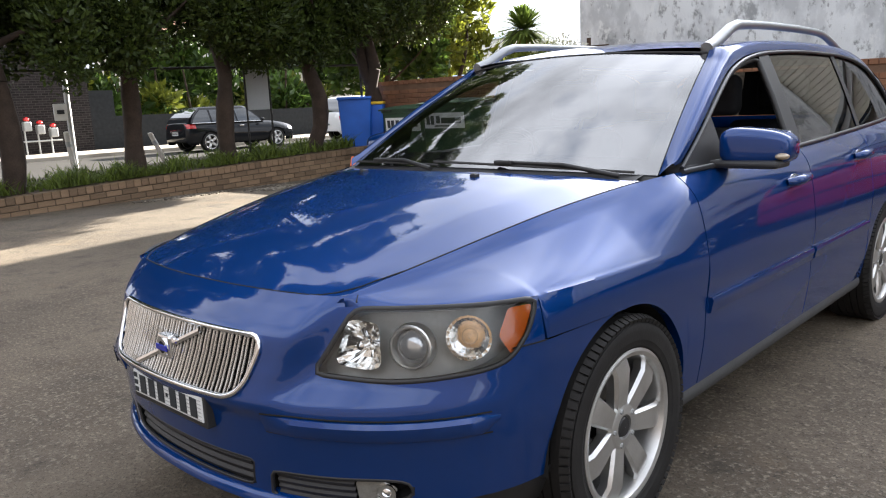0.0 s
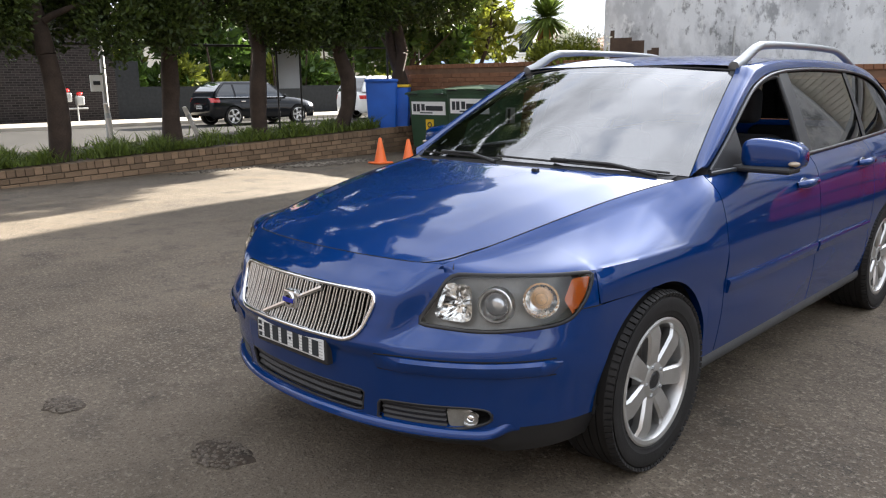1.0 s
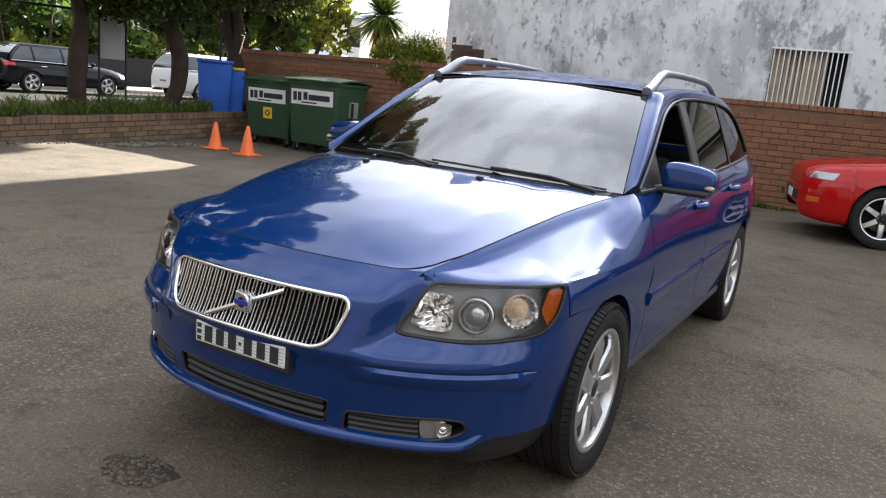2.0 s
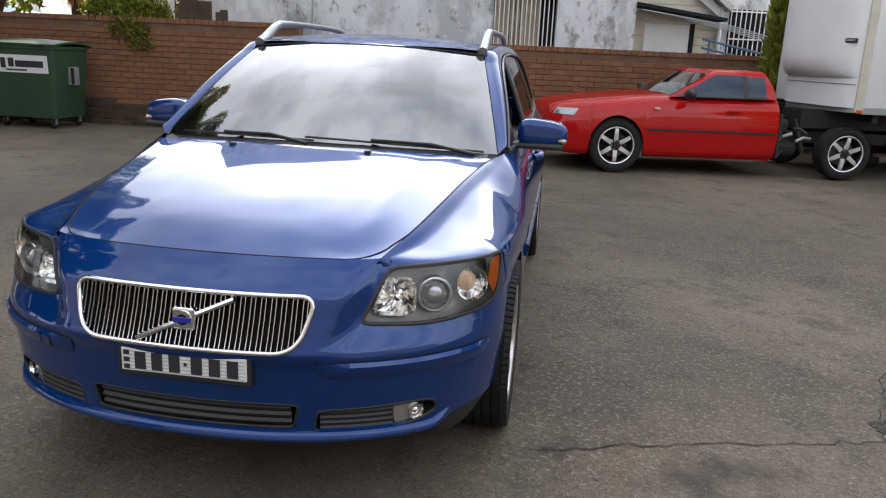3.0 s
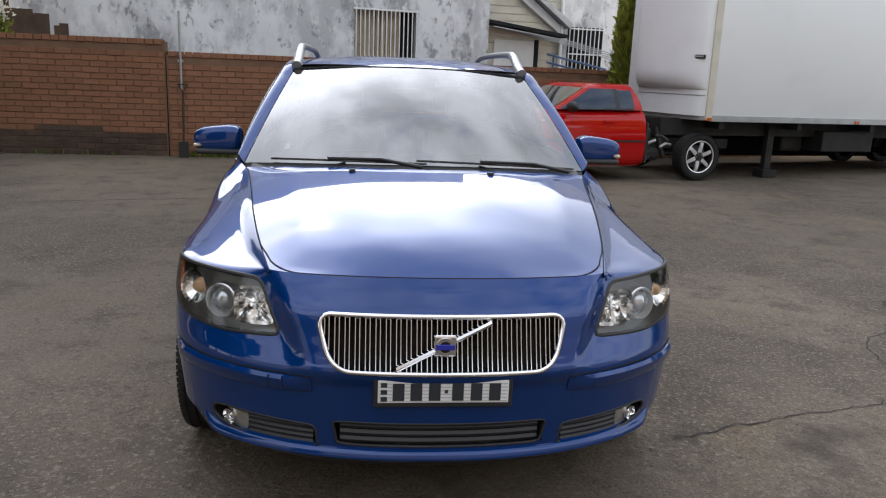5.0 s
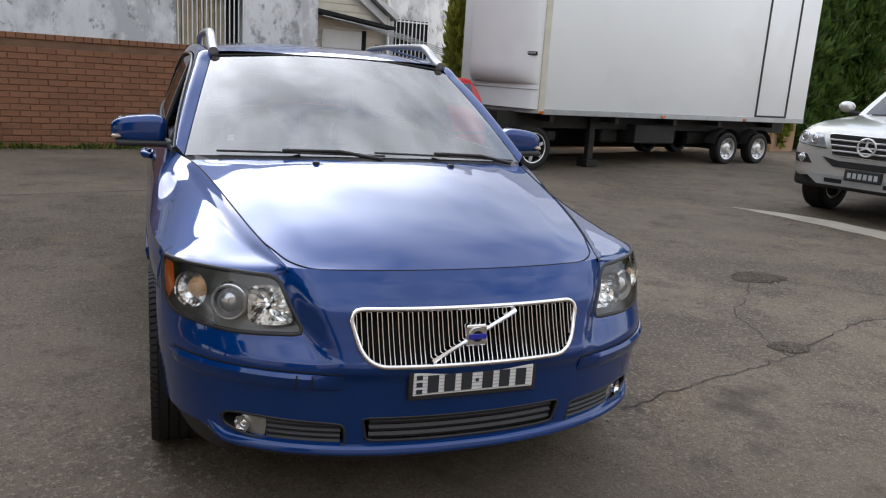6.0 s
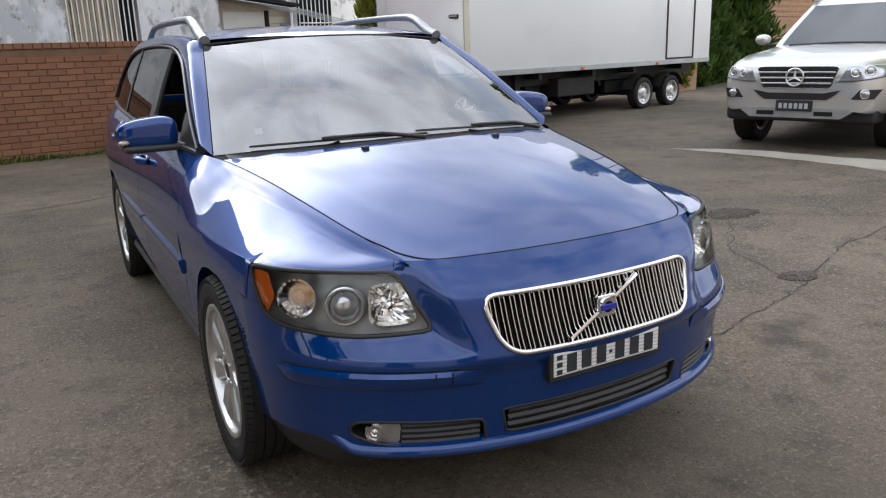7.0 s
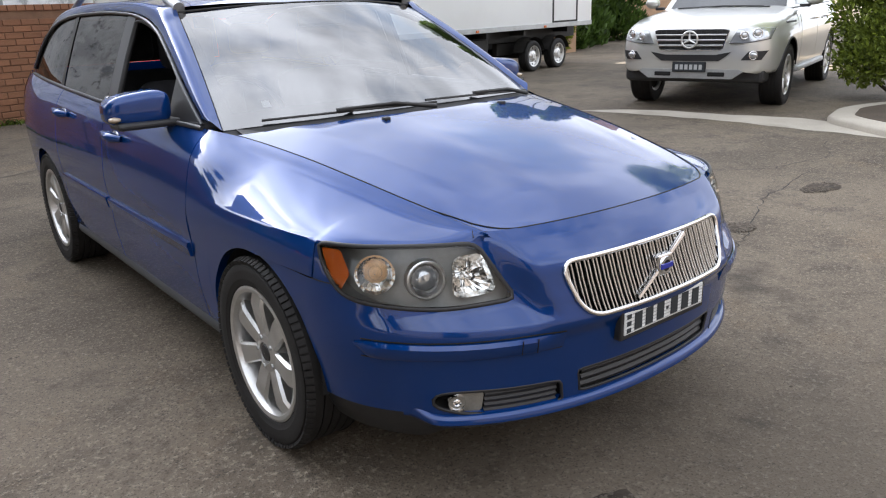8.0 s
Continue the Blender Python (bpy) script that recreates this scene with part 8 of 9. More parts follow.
def cone(x, y, h):
    t = thing("traffic_cone", "faded orange plastic traffic cone on the asphalt", "traffic cone", pose(x, y, 0.005), "orange traffic cones")
    part("base", box(-h * 0.36, -h * 0.36, 0, h * 0.36, h * 0.36, 0.03, 0.012), ORANGE, t)
    part("cone_body", lathe([(h * 0.27, 0.03), (h * 0.24, 0.05), (h * 0.06, h * 0.97), (h * 0.035, h), (0.001, h)], 24), ORANGE, t, smooth=40)
    return t


cone(-7.90, 6.45, 0.44)
cone(-7.06, 6.32, 0.46)


def sign_board():
    t = thing("sign_board", "blank pale sign board on thin dark posts", "sign", pose(-10.45, 6.42, 0.35, 0, 0, 62))
    part("panel", box(-0.20, -0.012, 0.93, 0.20, 0.012, 1.66, 0.004), SIGN_GREY, t)
    for x in (-0.22, 0.22):
        part("post", tube([(x, 0, -0.2), (x, 0, 1.70)], 0.018, 8), STEEL_DARK, t)
    part("crossbar", tube([(-0.25, 0, 1.69), (0.25, 0, 1.69)], 0.016, 8), STEEL_DARK, t)


sign_board()
t = thing("overhead_rail", "long thin dark rail on posts behind the trees", "rail")
part("rail_bar", tube([(-10.7, -3.0, 1.93), (-10.7, 1.0, 1.98), (-10.75, 5.0, 2.05), (-10.8, 9.2, 2.12)], 0.022, 8), STEEL_DARK, t)
for y in (-3.0, 4.12, 9.2):
    part("rail_post", tube([(-10.73, y, 0.1), (-10.73, y, 2.0 + 0.015 * y)], 0.025, 8), STEEL_DARK, t)


def bollard(p0, p1, label):
    t = thing("bollard", label, "bollard", group="white bollards")
    part("post", tube([p0, Vector(p0).lerp(Vector(p1), 0.93), p1], [0.045, 0.043, 0.04], 12), POST_WHITE, t, smooth=50)
    d = Vector(p1) - Vector(p0)
    part("band", tube([Vector(p0) + d * 0.72, Vector(p0) + d * 0.82], 0.047, 12), STEEL_GALV, t)
    part("cap", blob(p1, (0.042, 0.042, 0.02)), POST_WHITE, t)


bollard((-11.3, 3.32, 0.22), (-11.3, 3.24, 1.05), "white round bollard in the verge grass")
bollard((-11.3, 4.98, 0.25), (-11.35, 4.70, 0.95), "leaning white bollard in the verge grass")
t = thing("street_pole", "tall pale steel street pole with small sign", "street pole", pose(-14.2, 4.45, 0))
part("shaft", tube([(0, 0, 0), (0, 0, 7.5)], [0.055, 0.04], 12), STEEL_GALV, t, smooth=50)
part("pole_base", lathe([(0.12, 0), (0.12, 0.05), (0.075, 0.08)], 16), STEEL_GALV, t)
part("parking_sign", box(0.03, -0.30, 1.25, 0.05, -0.04, 1.58, 0.004), WHITE_SIGN, t, "small white sign plate")
part("sign_bar", box(0.05, -0.24, 1.38, 0.054, -0.10, 1.46), INK, t)

# gas meters outside the dark brick house
t = thing("gas_meters", "grey gas meters with red caps on pipes", "gas meter", pose(-26.4, 7.75, 0.16))
for k in range(3):
    y = 0.42 * k
    part("meter_box", box(-0.12, y - 0.13, 0.80 - 0.12 * k, 0.12, y + 0.13, 1.12 - 0.12 * k, 0.04), STEEL_GALV, t)
    part("riser_pipe", tube([(0, y - 0.1, 0), (0, y - 0.1, 0.9)], 0.03, 8), STEEL_GALV, t)
    part("regulator", blob((0, y, 1.20 - 0.12 * k), (0.10, 0.10, 0.07)), RED_LENS, t, "faded red regulator")
part("manifold", tube([(0, -0.25, 0.45), (0, 1.1, 0.45)], 0.03, 8), STEEL_GALV, t)

# ---- buildings across the street and beyond the wall ----
def far_house(name, label, m, w, d, h, wall_mat, roof_mat, windows=(), roof_h=1.2, eave=0.35):
    t = thing(name, label, "house", m)
    part("wall", box(-w / 2, -d / 2, 0, w / 2, d / 2, h), wall_mat, t)
    bm = bmesh.new()
    e = eave
    c = [bm.verts.new(p) for p in ((-w / 2 - e, -d / 2 - e, h), (w / 2 + e, -d / 2 - e, h), (w / 2 + e, d / 2 + e, h), (-w / 2 - e, d / 2 + e, h))]
    r = [bm.verts.new(p) for p in ((-w / 2 + d * 0.25, 0, h + roof_h), (w / 2 - d * 0.25, 0, h + roof_h))]
    for f in ((c[0], c[1], r[1], r[0]), (c[1], c[2], r[1]), (c[2], c[3], r[0], r[1]), (c[3], c[0], r[0]), (c[3], c[2], c[1], c[0])):
        bm.faces.new(f)
    part("roof", bm, roof_mat, t)
    for x, z, ww, hh in windows:
        win = part("window", box(x - ww / 2, -d / 2 - 0.02, z, x + ww / 2, -d / 2 + 0.1, z + hh), DARK_GLASS, t, "dark window")
        part("window_frame", tube([(x - ww / 2, -d / 2 - 0.03, z), (x + ww / 2, -d / 2 - 0.03, z), (x + ww / 2, -d / 2 - 0.03, z + hh), (x - ww / 2, -d / 2 - 0.03, z + hh), (x - ww / 2, -d / 2 - 0.03, z)], 0.04, 4), WHITE_SIGN, win)
    return t


hs = far_house("brick_house", "dark brick house with a rendered garage front across the street", pose(-31.0, 5.1, 0.1, 0, 0, 90), 10.2, 8.0, 4.6, FAR_DARK_BRICK, FENCE_DARK, (), 1.4)
for x0, z0, x1, z1 in ((-5.1, 2.2, 0.8, 4.6), (-5.1, 0.0, -3.6, 2.2), (0.3, 0.0, 0.8, 2.2)):
    part("rendered_front", box(x0, -4.25, z0, x1, -4.0, z1), FAR_GREY_RENDER, hs, "grey render round the garage opening")
part("garage_door", box(-3.6, -4.04, 0.0, 0.3, -3.98, 2.2), FENCE_DARK, hs, "dark garage door")
solid("wall_side_garden", box(-27.2, 10.2, 0.1, -27.0, 11.1, 2.3), FENCE_DARK, "tall dark fence beside the brick house", "wall", kind="structure")
far_house("villa", "pale rendered house behind garden trees", pose(-40.0, 26.0, 0.0, 0, 0, 90), 16.0, 9.0, 5.5, CREAM, TILE_ROOF, ((-5, 3.2, 1.6, 1.3), (-1, 3.2, 1.6, 1.3), (3, 3.2, 1.6, 1.3), (-3, 0.8, 1.8, 1.4)), 2.0)
solid("wall_garden", box(-27.3, 11.1, 0.1, -27.0, 40, 1.35), FENCE_DARK, "dark garden fence across the street", "wall", kind="structure")
far_house("white_house", "white rendered house beyond the boundary wall", SITE @ pose(-17.9, 25.0, 0), 1.7, 5.0, 4.2, FAR_WHITE, BLUE_ROOF, ((0.5, 2.8, 0.8, 1.0),), 0.4, 0.15)
far_house("garden_shed", "low shed with blue metal roof", pose(-17.6, 19.8, 0.0, 0, 0, 12), 4.0, 3.0, 1.85, FAR_WHITE, BLUE_ROOF, (), 0.4, 0.2)
far_house("tiled_house", "brick house with brown tiled roof beyond the wall", SITE @ pose(-12.6, 26.0, 0), 5.0, 7.0, 2.9, BRICK_PALE, TILE_ROOF, ((1.4, 1.5, 1.0, 1.0), (-1.2, 1.5, 1.0, 1.0)), 1.1)
garden = thing("garden_trees", "mixed green garden trees across the street", "tree", kind="stuff")
rng = random.Random(77)
lumps = [(-29.5 - rng.uniform(0, 3), y + rng.uniform(-0.6, 0.6), rng.uniform(1.2, 4.6), rng.uniform(0.8, 1.5), rng.uniform(0.9, 1.6), rng.uniform(0.7, 1.3)) for y in np.linspace(9.5, 46, 56)]
crown(garden, lumps, 16000, 0.30, LEAF_MID, seed=50, shell=0.3)
lumps = [(-28.6 - rng.uniform(0, 2), y, rng.uniform(1.0, 3.0), 0.8, 0.9, 0.7) for y in np.linspace(8.5, 40, 18)]
crown(garden, lumps, 4000, 0.26, LEAF_YELLOW, seed=51, shell=0.3)
bm = bmesh.new()
for y in np.linspace(11, 44, 22):
    tube([(-29.4, y, 0), (-29.3 + rng.uniform(-0.4, 0.4), y + rng.uniform(-0.5, 0.5), 3.2)], [0.08, 0.04], 6, bm=bm)
part("trunk", bm, BARK, garden)

# weatherboard house right of the grey building
hs = thing("weatherboard_house", "old cream house with gable and lean-to roof", "house", SITE)
part("wall", box(2.72, 3.0, 0, 8.6, 9.0, 7.0), CREAM, hs)
for k in range(26):
    z = 1.3 + 0.15 * k
    part("weatherboard", box(2.74, 2.975, z, 4.62, 3.01, z + 0.135, 0.004, 1), CREAM, hs)
part("rendered_wall", box(4.62, 2.93, 0, 6.6, 3.0, 7.0), RENDER_GREY, hs, "worn pale render")
part("garage_door", box(3.12, 2.94, 1.0, 4.02, 2.972, 2.12, 0.004), WHITE_SIGN, hs, "plain white door")
part("door_post", box(4.04, 2.93, 1.0, 4.12, 2.98, 2.15), FENCE_DARK, hs)
part("lean_to_roof", prism([(2.75, 2.42), (4.55, 2.20), (4.55, 2.26), (2.75, 2.48)], -0.55, "xz", 2.97), FENCE_DARK, hs, "dark sheet-metal lean-to roof")
part("gable_board", prism([(2.75, 3.55), (4.55, 2.30), (4.55, 2.48), (2.75, 3.78)], -0.12, "xz", 2.97), WHITE_SIGN, hs, "white sloping barge board")
part("gable_roof", prism([(2.75, 3.79), (4.7, 2.40), (4.75, 2.50), (2.75, 3.92)], -0.45, "xz", 3.1), STEEL_GALV, hs, "grey sloping roof edge")
# Near-black block: the unlit interior's darkness is in its colour.
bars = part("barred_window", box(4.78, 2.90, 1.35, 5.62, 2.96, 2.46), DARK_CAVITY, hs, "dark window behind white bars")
for k in range(9):
    x = 4.80 + 0.10 * k
    part("window_bar", tube([(x, 2.87, 1.35), (x, 2.87, 2.46)], 0.012, 6), WHITE_SIGN, bars)
for z in (1.40, 1.9, 2.42):
    part("window_rail", tube([(4.78, 2.86, z), (5.62, 2.86, z)], 0.014, 6), WHITE_SIGN, bars)
for z0, z1 in ((1.86, 1.60), (1.70, 1.44)):
    part("ramp_rail", tube([(4.15, 2.55, z0), (5.55, 2.55, z1)], 0.022, 8), BLUE_ROOF, hs, "blue ramp handrail")
for x, z in ((4.3, 1.84), (5.4, 1.62)):
    part("ramp_post", tube([(x, 2.55, 0), (x, 2.55, z)], 0.02, 8), BLUE_ROOF, hs)
part("down_pipe", tube([(4.60, 2.88, 0.5), (4.60, 2.88, 5.0)], 0.04, 8), WHITE_SIGN, hs)
for k in range(4):
    part("washing_line", tube([(2.8 + 0.1 * k, 2.2, 2.33 - 0.02 * k), (4.4, 1.9, 2.10 - 0.03 * k), (6.0, 1.7, 1.72 - 0.05 * k)], 0.010, 5), STEEL_GALV, hs, "pale sagging wire")
villa = far_house("brick_villa", "brown brick house with tiled roof beyond the conifers", SITE @ pose(24.0, 9.0, 0), 22.0, 8.0, 5.6, BRICK_PALE, TILE_ROOF, ((-3.5, 0.9, 1.6, 1.3), (1, 0.9, 1.6, 1.3)), 2.4)
for k in range(22):
    part("brick_band", box(-11.0, -4.022, 0.8 + 0.22 * k, 11.0, -3.99, 0.93 + 0.22 * k, 0.004, 1), BRICK_PALE, villa, "projecting brick course")
plain_wall("wall_brick_pier", 13.0, 13.9, -0.9, 0.25, 0, 2.4, BRICK_PALE, "orange brick pier at the end of the boundary wall")
plain_wall("wall_far_end", 13.9, 40.0, 2.0, 2.25, 0, 1.8, BRICK_PALE, "brick wall beyond the conifers")

# barred opening of the grey building: slatted blind, near-black panel painted as the room's shade, white bars
ow = thing("window_opening", "timber-slatted opening behind white steel bars", "window", SITE, kind="structure")
part("room_shade_panel", box(W0, G_V + 0.24, WZ0, W1, G_V + 0.28, WZ1), DARK_CAVITY, ow)
for k in range(9):
    x = W0 + 0.03 + 0.098 * k
    part("slat", box(x, G_V + 0.14, WZ0, x + 0.088, G_V + 0.17, WZ1, 0.004, 1), TIMBER_SLAT, ow)
for k in range(15):
    x = W0 + 0.02 + (W1 - W0 - 0.04) * k / 14
    part("bar", tube([(x, G_V - 0.03, WZ0 - 0.02), (x, G_V - 0.03, WZ1 + 0.02)], 0.011, 6), WHITE_SIGN, ow)
for z in (WZ0, WZ1):
    part("bar_rail", box(W0 - 0.03, G_V - 0.045, z - 0.015, W1 + 0.03, G_V - 0.015, z + 0.015), WHITE_SIGN, ow)
part("sill", box(W0 - 0.06, G_V - 0.08, WZ0 - 0.07, W1 + 0.06, G_V + 0.02, WZ0 - 0.025), CONCRETE, ow)
t = thing("drain_pipe", "dark vertical pipe rising behind the brick wall", "pipe", SITE)
part("pipe", tube([(-3.02, -0.05, 1.0), (-3.02, -0.05, 2.13)], 0.018, 8), STEEL_GALV, t)
part("pipe_clip", box(-3.06, -0.03, 1.40, -2.98, 0.02, 1.44), STEEL_GALV, t)
t = thing("spade", "old spade leaning on the brick wall", "spade", SITE)
part("handle", tube([(-3.02, -0.16, 0.02), (-3.0, -0.06, 0.98)], 0.016, 8), BARK, t)
part("grip", tube([(-3.07, -0.06, 1.08), (-3.0, -0.06, 0.96), (-2.93, -0.06, 1.08), (-3.07, -0.06, 1.08)], 0.012, 6), STEEL_DARK, t)
part("blade", box(-3.09, -0.20, 0.0, -2.95, -0.17, 0.24, 0.006), STEEL_DARK, t)

# concrete gutter and kerb near the four-wheel drive
STRIP_LO = spl((0.3, 5.85), (1.45, 6.01), (2.5, 6.0), (3.2, 5.98), (4.05, 5.79), (4.5, 5.66))
STRIP_HI = spl((0.3, 6.60), (1.92, 6.62), (2.75, 6.46), (3.46, 6.33), (4.2, 5.98), (4.5, 5.72))


def gutter(u, v):
    y = 4.5 - 4.2 * v
    x = STRIP_LO(y) * (1 - u) + STRIP_HI(y) * u + 0.02 * math.sin(17 * v + 5 * u) + 0.012 * math.sin(53 * v + 2 * u)
    return Vector((x, y, ground_at(x, y) + 0.004))


# The strip's pale colour also carries the sunlight between two shadows.
solid("pavement_gutter", grid(gutter, 6, 70), CONCRETE, "worn pale concrete strip with sunlight put into its colour", "pavement", kind="structure")


def kerb_block():
    """A raised bed edge with a rounded nose: a bevelled slab."""
    line = rounded([(5.35, -0.30), (6.50, 1.72), (7.40, 1.98), (9.8, 1.15), (9.8, -3.0), (5.35, -3.0)], [0.1, 0.16, 0.3, 0.1, 0.1, 0.1], 8)
    bm = bmesh.new()
    cx, cy = 7.8, -0.4
    rings = []
    for k, h in ((1.0, -0.05), (1.0, 0.018), (0.995, 0.036), (0.985, 0.046), (0.90, 0.050)):
        rings.append([bm.verts.new((cx + (x - cx) * k, cy + (y - cy) * k, ground_z(6.8, 1) + 0.02 + h)) for x, y in line])
    n = len(line)
    for a, b in zip(rings, rings[1:]):
        for i in range(n):
            bm.faces.new((a[i], a[(i + 1) % n], b[(i + 1) % n], b[i]))
    bm.faces.new(rings[-1])
    bmesh.ops.recalc_face_normals(bm, faces=bm.faces[:])
    return bm


solid("ground_island", prism(rounded([(5.62, -0.35), (6.66, 1.50), (7.40, 1.74), (9.6, 1.0), (9.6, -2.9), (5.62, -2.9)], [0.1, 0.16, 0.3, 0.1, 0.1, 0.1], 8), 0.03, "xy", ground_z(6.8, 1) + 0.045), SOIL, "dark soil of the planted bed", "ground", kind="structure")
solid("kerb", kerb_block(), CONCRETE, "low rounded pale concrete kerb of a planted bed", "kerb", kind="structure", smooth=50)

# broken patches, gravel heap and cracks in the asphalt
STONE = mat("loose_stone", (0.0984, 0.082, 0.064), 0.95, 0.0, 0.3, 30.0, 120.0, 0.3, obj_random=0.35, island=True)


def patch(name, label, x, y, rx, ry, seed, material, h=0.02, count=230, big=0.010, spill=0.98):
    rng = random.Random(seed)
    bm = bmesh.new()
    n = 40
    rings = []
    ph = [rng.uniform(0, 6.28) for _ in range(4)]
    for k in (1.0, 0.8, 0.55, 0.3, 0.1):
        ring = []
        for i in range(n):
            a = 2 * math.pi * i / n
            w = 1 + 0.16 * math.sin(2 * a + ph[0]) + 0.13 * math.sin(3 * a + ph[1]) + 0.06 * math.sin(7 * a + ph[2]) + 0.04 * math.sin(11 * a + ph[3]) + rng.uniform(-0.05, 0.05)
            px, py = x + rx * k * w * math.cos(a), y + ry * k * w * math.sin(a)
            z = ground_at(px, py) + 0.006 + (h * (1 - k) if h > 0 else 0) + (0.006 * noise.noise(Vector((px * 18, py * 18, seed))) if k < 1 else -0.008)
            ring.append(bm.verts.new((px, py, z)))
        rings.append(ring)
    for a, b in zip(rings, rings[1:]):
        for i in range(n):
            bm.faces.new((a[i], a[(i + 1) % n], b[(i + 1) % n], b[i]))
    bm.faces.new(rings[-1])
    ob = solid(name, bm, material, label, "ground patch", kind="structure", smooth=60)
    stones = bmesh.new()
    for k in range(count):
        a, d = rng.uniform(0, 6.28), math.sqrt(rng.random()) * spill
        px, py, r = x + rx * d * math.cos(a), y + ry * d * math.sin(a), rng.uniform(0.004, big)
        m = Matrix.Translation((px, py, ground_at(px, py) + 0.004 + h * max(0, 1 - d) * 0.8)) @ Matrix.Rotation(rng.uniform(0, 6.28), 4, "Z") @ Matrix.Diagonal((r * rng.uniform(0.8, 1.5), r, r * 0.7, 1))
        bmesh.ops.create_icosphere(stones, subdivisions=1, radius=1.0, matrix=m)
    st = part("loose_stones", stones, STONE, ob)
    tagged(st, kind="stuff")
    return ob


patch("pavement_hole", "broken asphalt patch with loose stones", -0.34, -1.00, 0.13, 0.095, 1, PATCH, 0.003)
patch("pavement_hole", "small broken asphalt patch", -1.24, -1.23, 0.10, 0.07, 2, PATCH, 0.006)
patch("pavement_hole", "brown broken asphalt patch", 3.45, 1.63, 0.22, 0.17, 3, PATCH, 0.006)
patch("pavement_hole", "small worn asphalt patch", 2.44, 0.28, 0.12, 0.09, 4, PATCH, 0.004)
patch("pavement_hole", "small worn asphalt patch", 3.75, 0.42, 0.20, 0.10, 5, PATCH, 0.004)
patch("pavement_gravel", "pale gravel swept against the retaining wall", -8.75, 5.9, 0.38, 0.85, 6, GRAVEL, 0.02, 420, 0.035, 1.2)
patch("pavement_gravel", "thin line of pale gravel by the retaining wall", -9.1, 4.0, 0.14, 0.7, 7, GRAVEL, 0.012, 200, 0.03, 1.2)


def loose_gravel(count, seed):
    """Small stones strewn over the yard, thicker along the cracks and before the car."""
    rng = random.Random(seed)
    V, F = [], []
    for k in range(count):
        px, py = rng.uniform(-4.5, 5.5), rng.uniform(-2.6, 3.5)
        if noise.noise(Vector((px * 0.9, py * 0.9, 3.0))) < rng.uniform(-0.5, 0.5):
            continue
        r, a = 0.002 + 0.006 * rng.random() ** 3, rng.uniform(0, 6.28)
        c, s, z = math.cos(a) * r, math.sin(a) * r, ground_at(px, py)
        i = len(V)
        V += [(px + c * 1.3, py + s * 1.3, z), (px - s, py + c, z), (px - c * 1.2, py - s * 1.2, z), (px + s, py - c, z), (px + 0.2 * c, py + 0.3 * s, z + r * 0.9)]
        F += [(i, i + 1, i + 4), (i + 1, i + 2, i + 4), (i + 2, i + 3, i + 4), (i + 3, i, i + 4)]
    me = bpy.data.meshes.new("loose_gravel")
    me.from_pydata(V, [], F)
    me.materials.append(STONE_PALE)
    return tagged(new("loose_gravel", me), "small loose stones strewn over the worn asphalt", "gravel", kind="stuff")


STONE_PALE = mat("pale_loose_stone", (0.164, 0.1394, 0.1066), 0.95, 0.0, 0.3, 30.0, 120.0, 0.0, obj_random=0.5, island=True)
loose_gravel(9000, 21)


def crack(pts, w, seed):
    rng = random.Random(seed)
    bm = bmesh.new()
    line = []
    for (x0, y0), (x1, y1) in zip(pts, pts[1:]):
        for k in range(14):
            t = k / 14
            line.append(Vector((x0 + (x1 - x0) * t + rng.gauss(0, 0.012), y0 + (y1 - y0) * t + rng.gauss(0, 0.012), 0)))
    prev = None
    for i, p in enumerate(line):
        d = (line[min(i + 1, len(line) - 1)] - line[max(i - 1, 0)]).normalized()
        s = Vector((-d.y, d.x, 0)) * w * rng.uniform(0.3, 1.0)
        z = ground_at(p.x, p.y) + 0.003
        cur = (bm.verts.new((p.x + s.x, p.y + s.y, z)), bm.verts.new((p.x - s.x, p.y - s.y, z)))
        if prev:
            bm.faces.new((prev[0], prev[1], cur[1], cur[0]))
        prev = cur
    return solid("pavement_crack", bm, CRACK, "thin dark crack in the asphalt", "crack", kind="structure")


crack([(0.95, -0.25), (1.6, -0.05), (2.3, 0.15), (3.2, 0.55), (4.3, 0.75)], 0.006, 1)
crack([(2.3, 0.15), (2.6, 0.9), (3.3, 1.5)], 0.005, 2)
crack([(3.6, 1.5), (4.1, 1.0), (4.9, 0.9), (5.6, 1.3)], 0.006, 3)
crack([(-4.5, 4.6), (-3.0, 5.0), (-1.2, 5.5), (0.5, 6.2)], 0.012, 5)

# ---- bricks of the walls ----
def brick_shape(l, h, d, c=0.006):
    """One brick face with chamfered front edges, centred, front towards -y."""
    a, b = l / 2, h / 2
    V = [(-a, d, -b), (a, d, -b), (a, d, b), (-a, d, b), (-a, c, -b), (a, c, -b), (a, c, b), (-a, c, b), (-a + c, 0, -b + c), (a - c, 0, -b + c), (a - c, 0, b - c), (-a + c, 0, b - c)]
    F = [(8, 9, 10, 11)]
    for k in range(4):
        j = (k + 1) % 4
        F += [(k, j, 4 + j, 4 + k), (4 + k, 4 + j, 8 + j, 8 + k)]
    return V, F


def brick_data(l, h, d, material):
    V, F = brick_shape(l, h, d)
    me = bpy.data.meshes.new("brick")
    me.from_pydata(V, [], F)
    me.materials.append(material)
    return me


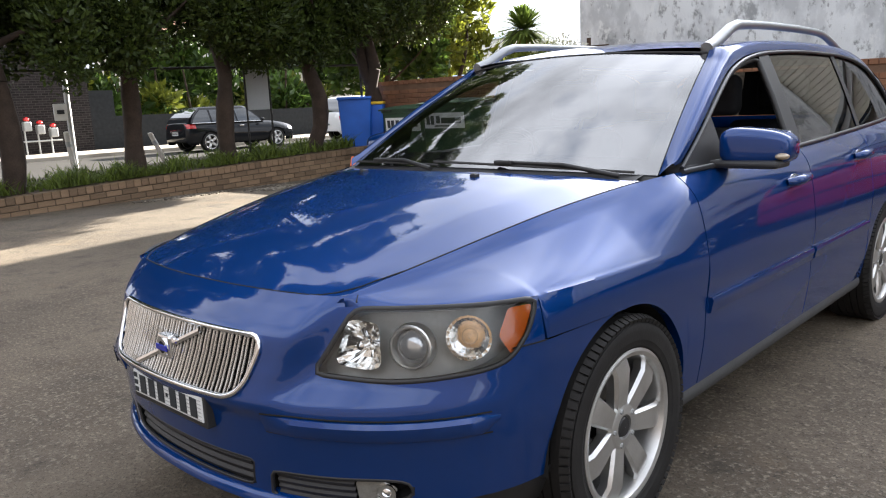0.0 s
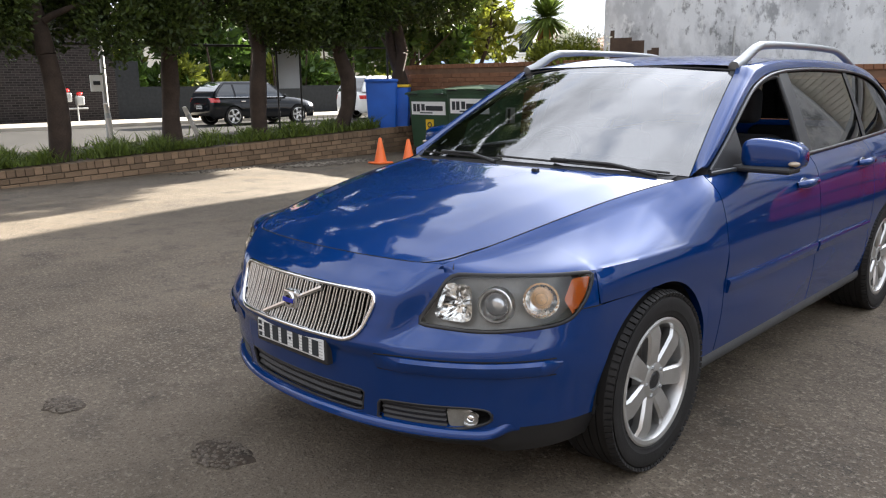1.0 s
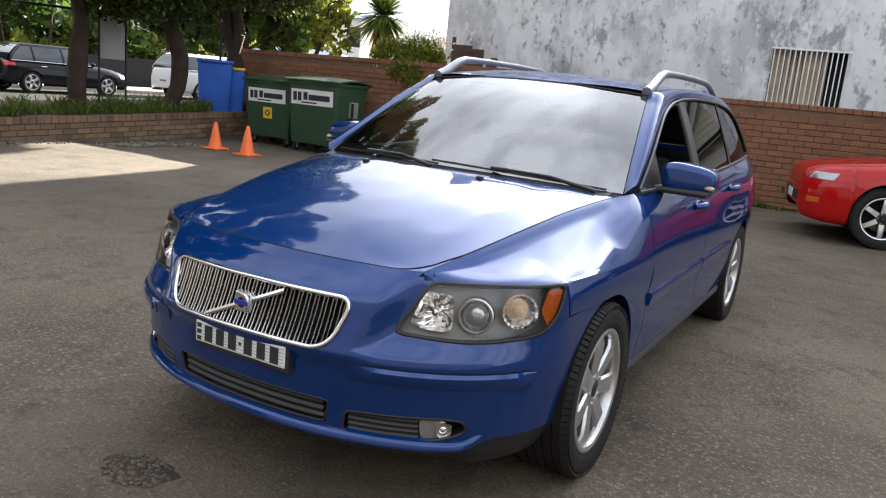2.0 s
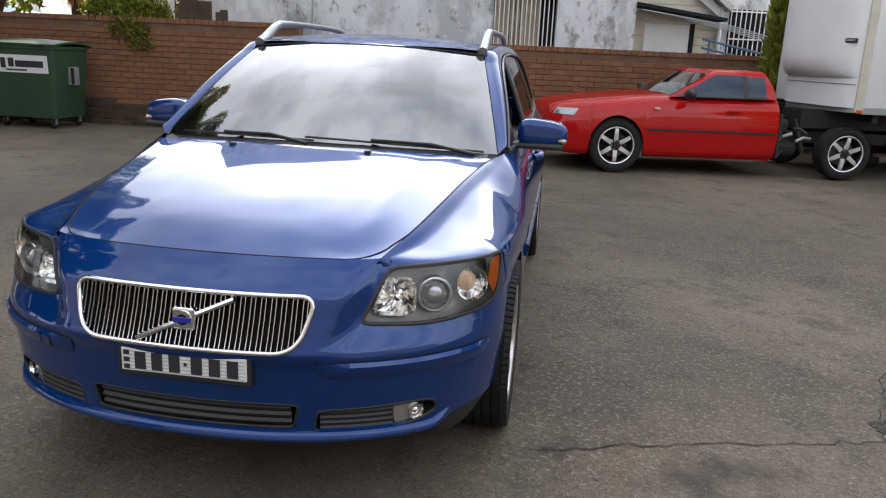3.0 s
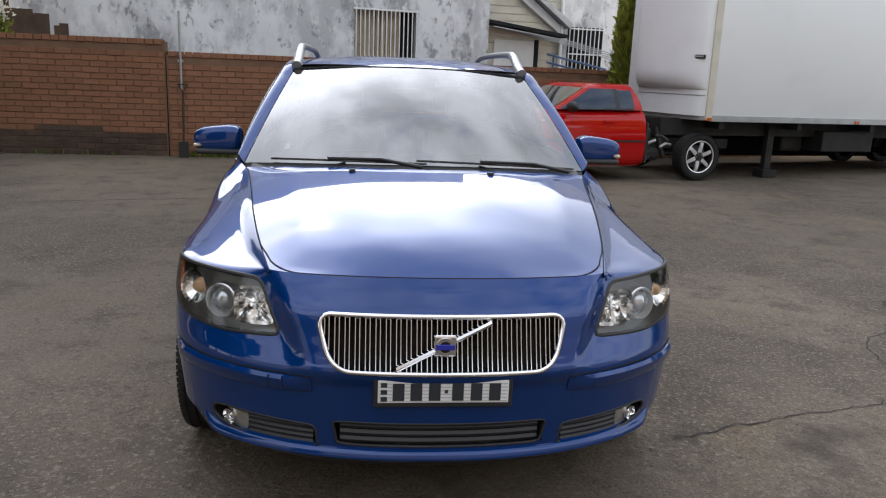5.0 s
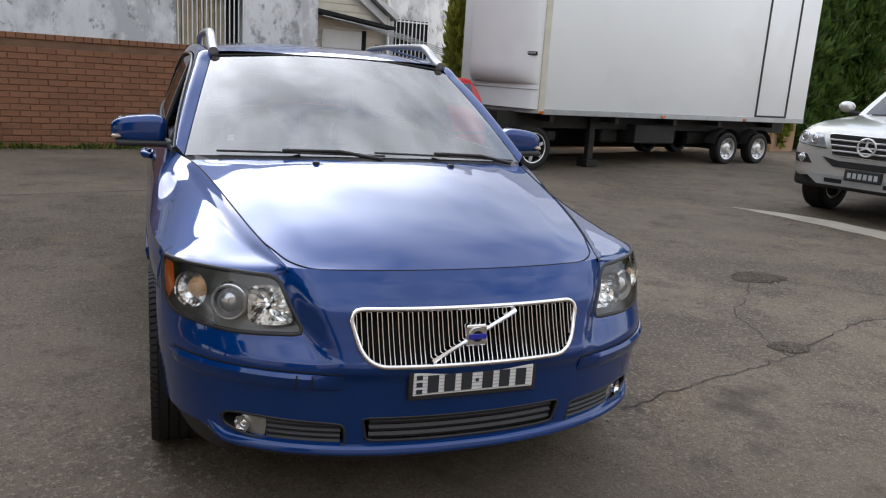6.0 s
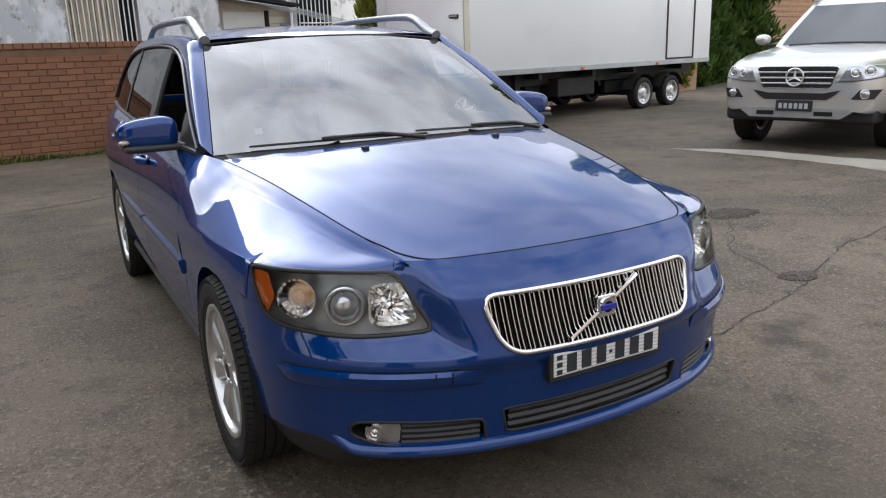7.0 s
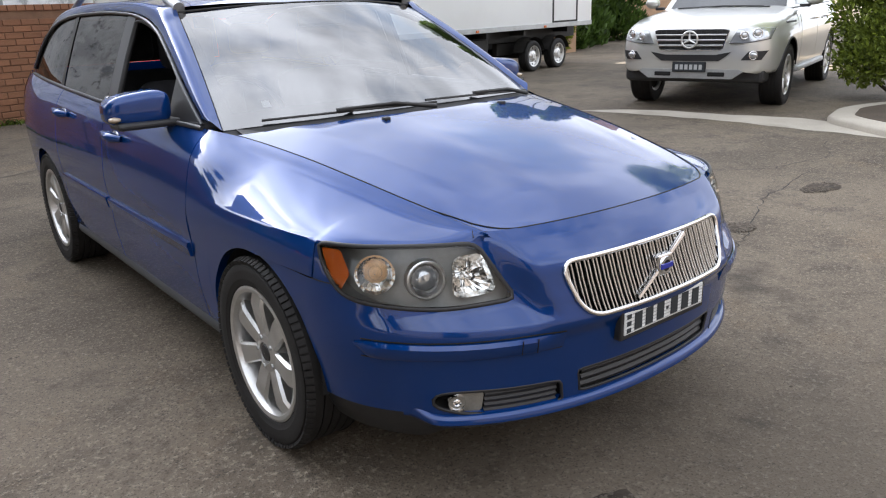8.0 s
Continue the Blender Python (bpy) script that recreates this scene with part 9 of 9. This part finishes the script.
def lay(host, courses, material, joined_material, singles, dark_below=-1.0, l=0.23, h=0.076, d=0.022):
    """Lay bricks on a host: courses of (x, z, length) in the host's own frame; those for which singles() holds are objects of their own."""
    full, half = brick_data(l, h, d, material), brick_data(l * 0.48, h, d, material)
    rng = random.Random(5)
    V, F, DV, DF = [], [], [], []
    count = 0
    for x, z, frac, m in courses:
        dy, rz = rng.uniform(-0.004, 0.003), rng.uniform(-0.6, 0.6)
        mm = m @ pose(x, dy, z, 0, rz * 0.5, 0)
        if singles(x, z) and count < 298 and frac in (1.0, 0.48):
            ob = new("brick", full if frac > 0.9 else half)
            ob.parent = host
            ob.matrix_parent_inverse = host.matrix_world.inverted()
            ob.matrix_world = mm
            count += 1
        else:
            v, f = brick_shape(l * frac, h, d)
            # bricks below a wavy height take the darker brown
            tv, tf = (DV, DF) if z < dark_below + 0.03 * math.sin(3.1 * x) else (V, F)
            i = len(tv)
            tv += [tuple(mm @ Vector(p)) for p in v]
            tf += [tuple(i + k for k in q) for q in f]
    for vv, ff, mt in ((V, F, joined_material), (DV, DF, BRICK_DARK_BROWN)):
        if not vv:
            continue
        me = bpy.data.meshes.new("bricks")
        me.from_pydata(vv, [], ff)
        me.materials.append(mt)
        ob = new("bricks", me)
        ob.parent = host
        ob.matrix_parent_inverse = host.matrix_world.inverted()
        tagged(ob, kind="stuff")


def running_bond(u0, u1, z0, z1, m, l=0.23, h=0.076, j=0.010):
    out = []
    n = int((z1 - z0 + j) / (h + j))
    for r in range(n):
        z = z0 + (h + j) * r + h / 2
        u = u0 + (l + j) / 2 if r % 2 == 0 else u0
        if r % 2:
            out.append((u0 + l * 0.24, z, 0.48, m))
            u = u0 + l * 0.48 + j + l / 2
        while u + l / 2 <= u1 + 0.02:
            out.append((u, z, 1.0, m))
            u += l + j
        rest = u1 - (u - l / 2)
        if rest > 0.04:
            out.append((u1 - rest / 2, z, rest / l, m))
    return out


bpy.context.view_layer.update()
lay(wall_high, running_bond(-6.7, -0.02, 0.0, WALL_HI - 0.085, HIGH), BRICK, BRICK_JOIN, lambda x, z: x > -4.2 and z > 0.45, 0.38)
lay(wall_low, running_bond(-3.2, 13.0, 0.0, WALL_LO - 0.08, SITE), BRICK, BRICK_JOIN, lambda x, z: x < 0.6 and z > 0.30)


def coping(host, u0, u1, z, m, material, name="coping_brick"):
    me = brick_data(0.110, 0.078, 0.25, material)
    k = 0
    u = u0 + 0.06
    rng = random.Random(8)
    while u < u1:
        ob = new(name, me)
        ob.parent = host
        ob.matrix_parent_inverse = host.matrix_world.inverted()
        ob.matrix_world = m @ pose(u, -0.008 + rng.uniform(-0.004, 0.004), z + 0.03, 0, 0, 0)
        u += 0.119
        k += 1


coping(wall_high, -6.7, -0.02, WALL_HI - 0.05, HIGH, BRICK)
coping(wall_low, -3.2, 13.0, WALL_LO - 0.045, SITE, BRICK)
# retaining wall: its courses follow the slope of the bed
RET = Matrix.Translation((-9.40, 2.0, bed_top(2.0))) @ Matrix.Rotation(math.atan(0.036), 4, "X") @ Matrix.Rotation(radians(90), 4, "Z")
ret = bpy.data.objects["wall_retaining"]
low_rows = []
for r in range(5):
    z = -0.118 - 0.086 * r - 0.04
    u = -11.4 + (0.12 if r % 2 else 0.0)
    while u < 6.75:
        low_rows.append((u, z, 1.0, RET))
        u += 0.24
lay(ret, low_rows, BRICK_LOW, BRICK_LOW_JOIN, lambda x, z: -1.6 < x < 5.6 and z > -0.40)
me = brick_data(0.110, 0.105, 0.22, BRICK_LOW)
rng = random.Random(12)
for k in range(153):
    ob = new("coping_brick", me)
    ob.parent = ret
    ob.matrix_parent_inverse = ret.matrix_world.inverted()
    ob.matrix_world = RET @ pose(-11.4 + 0.119 * k, -0.006 + rng.uniform(-0.006, 0.004), -0.055, 0, rng.uniform(-1, 1), 0)
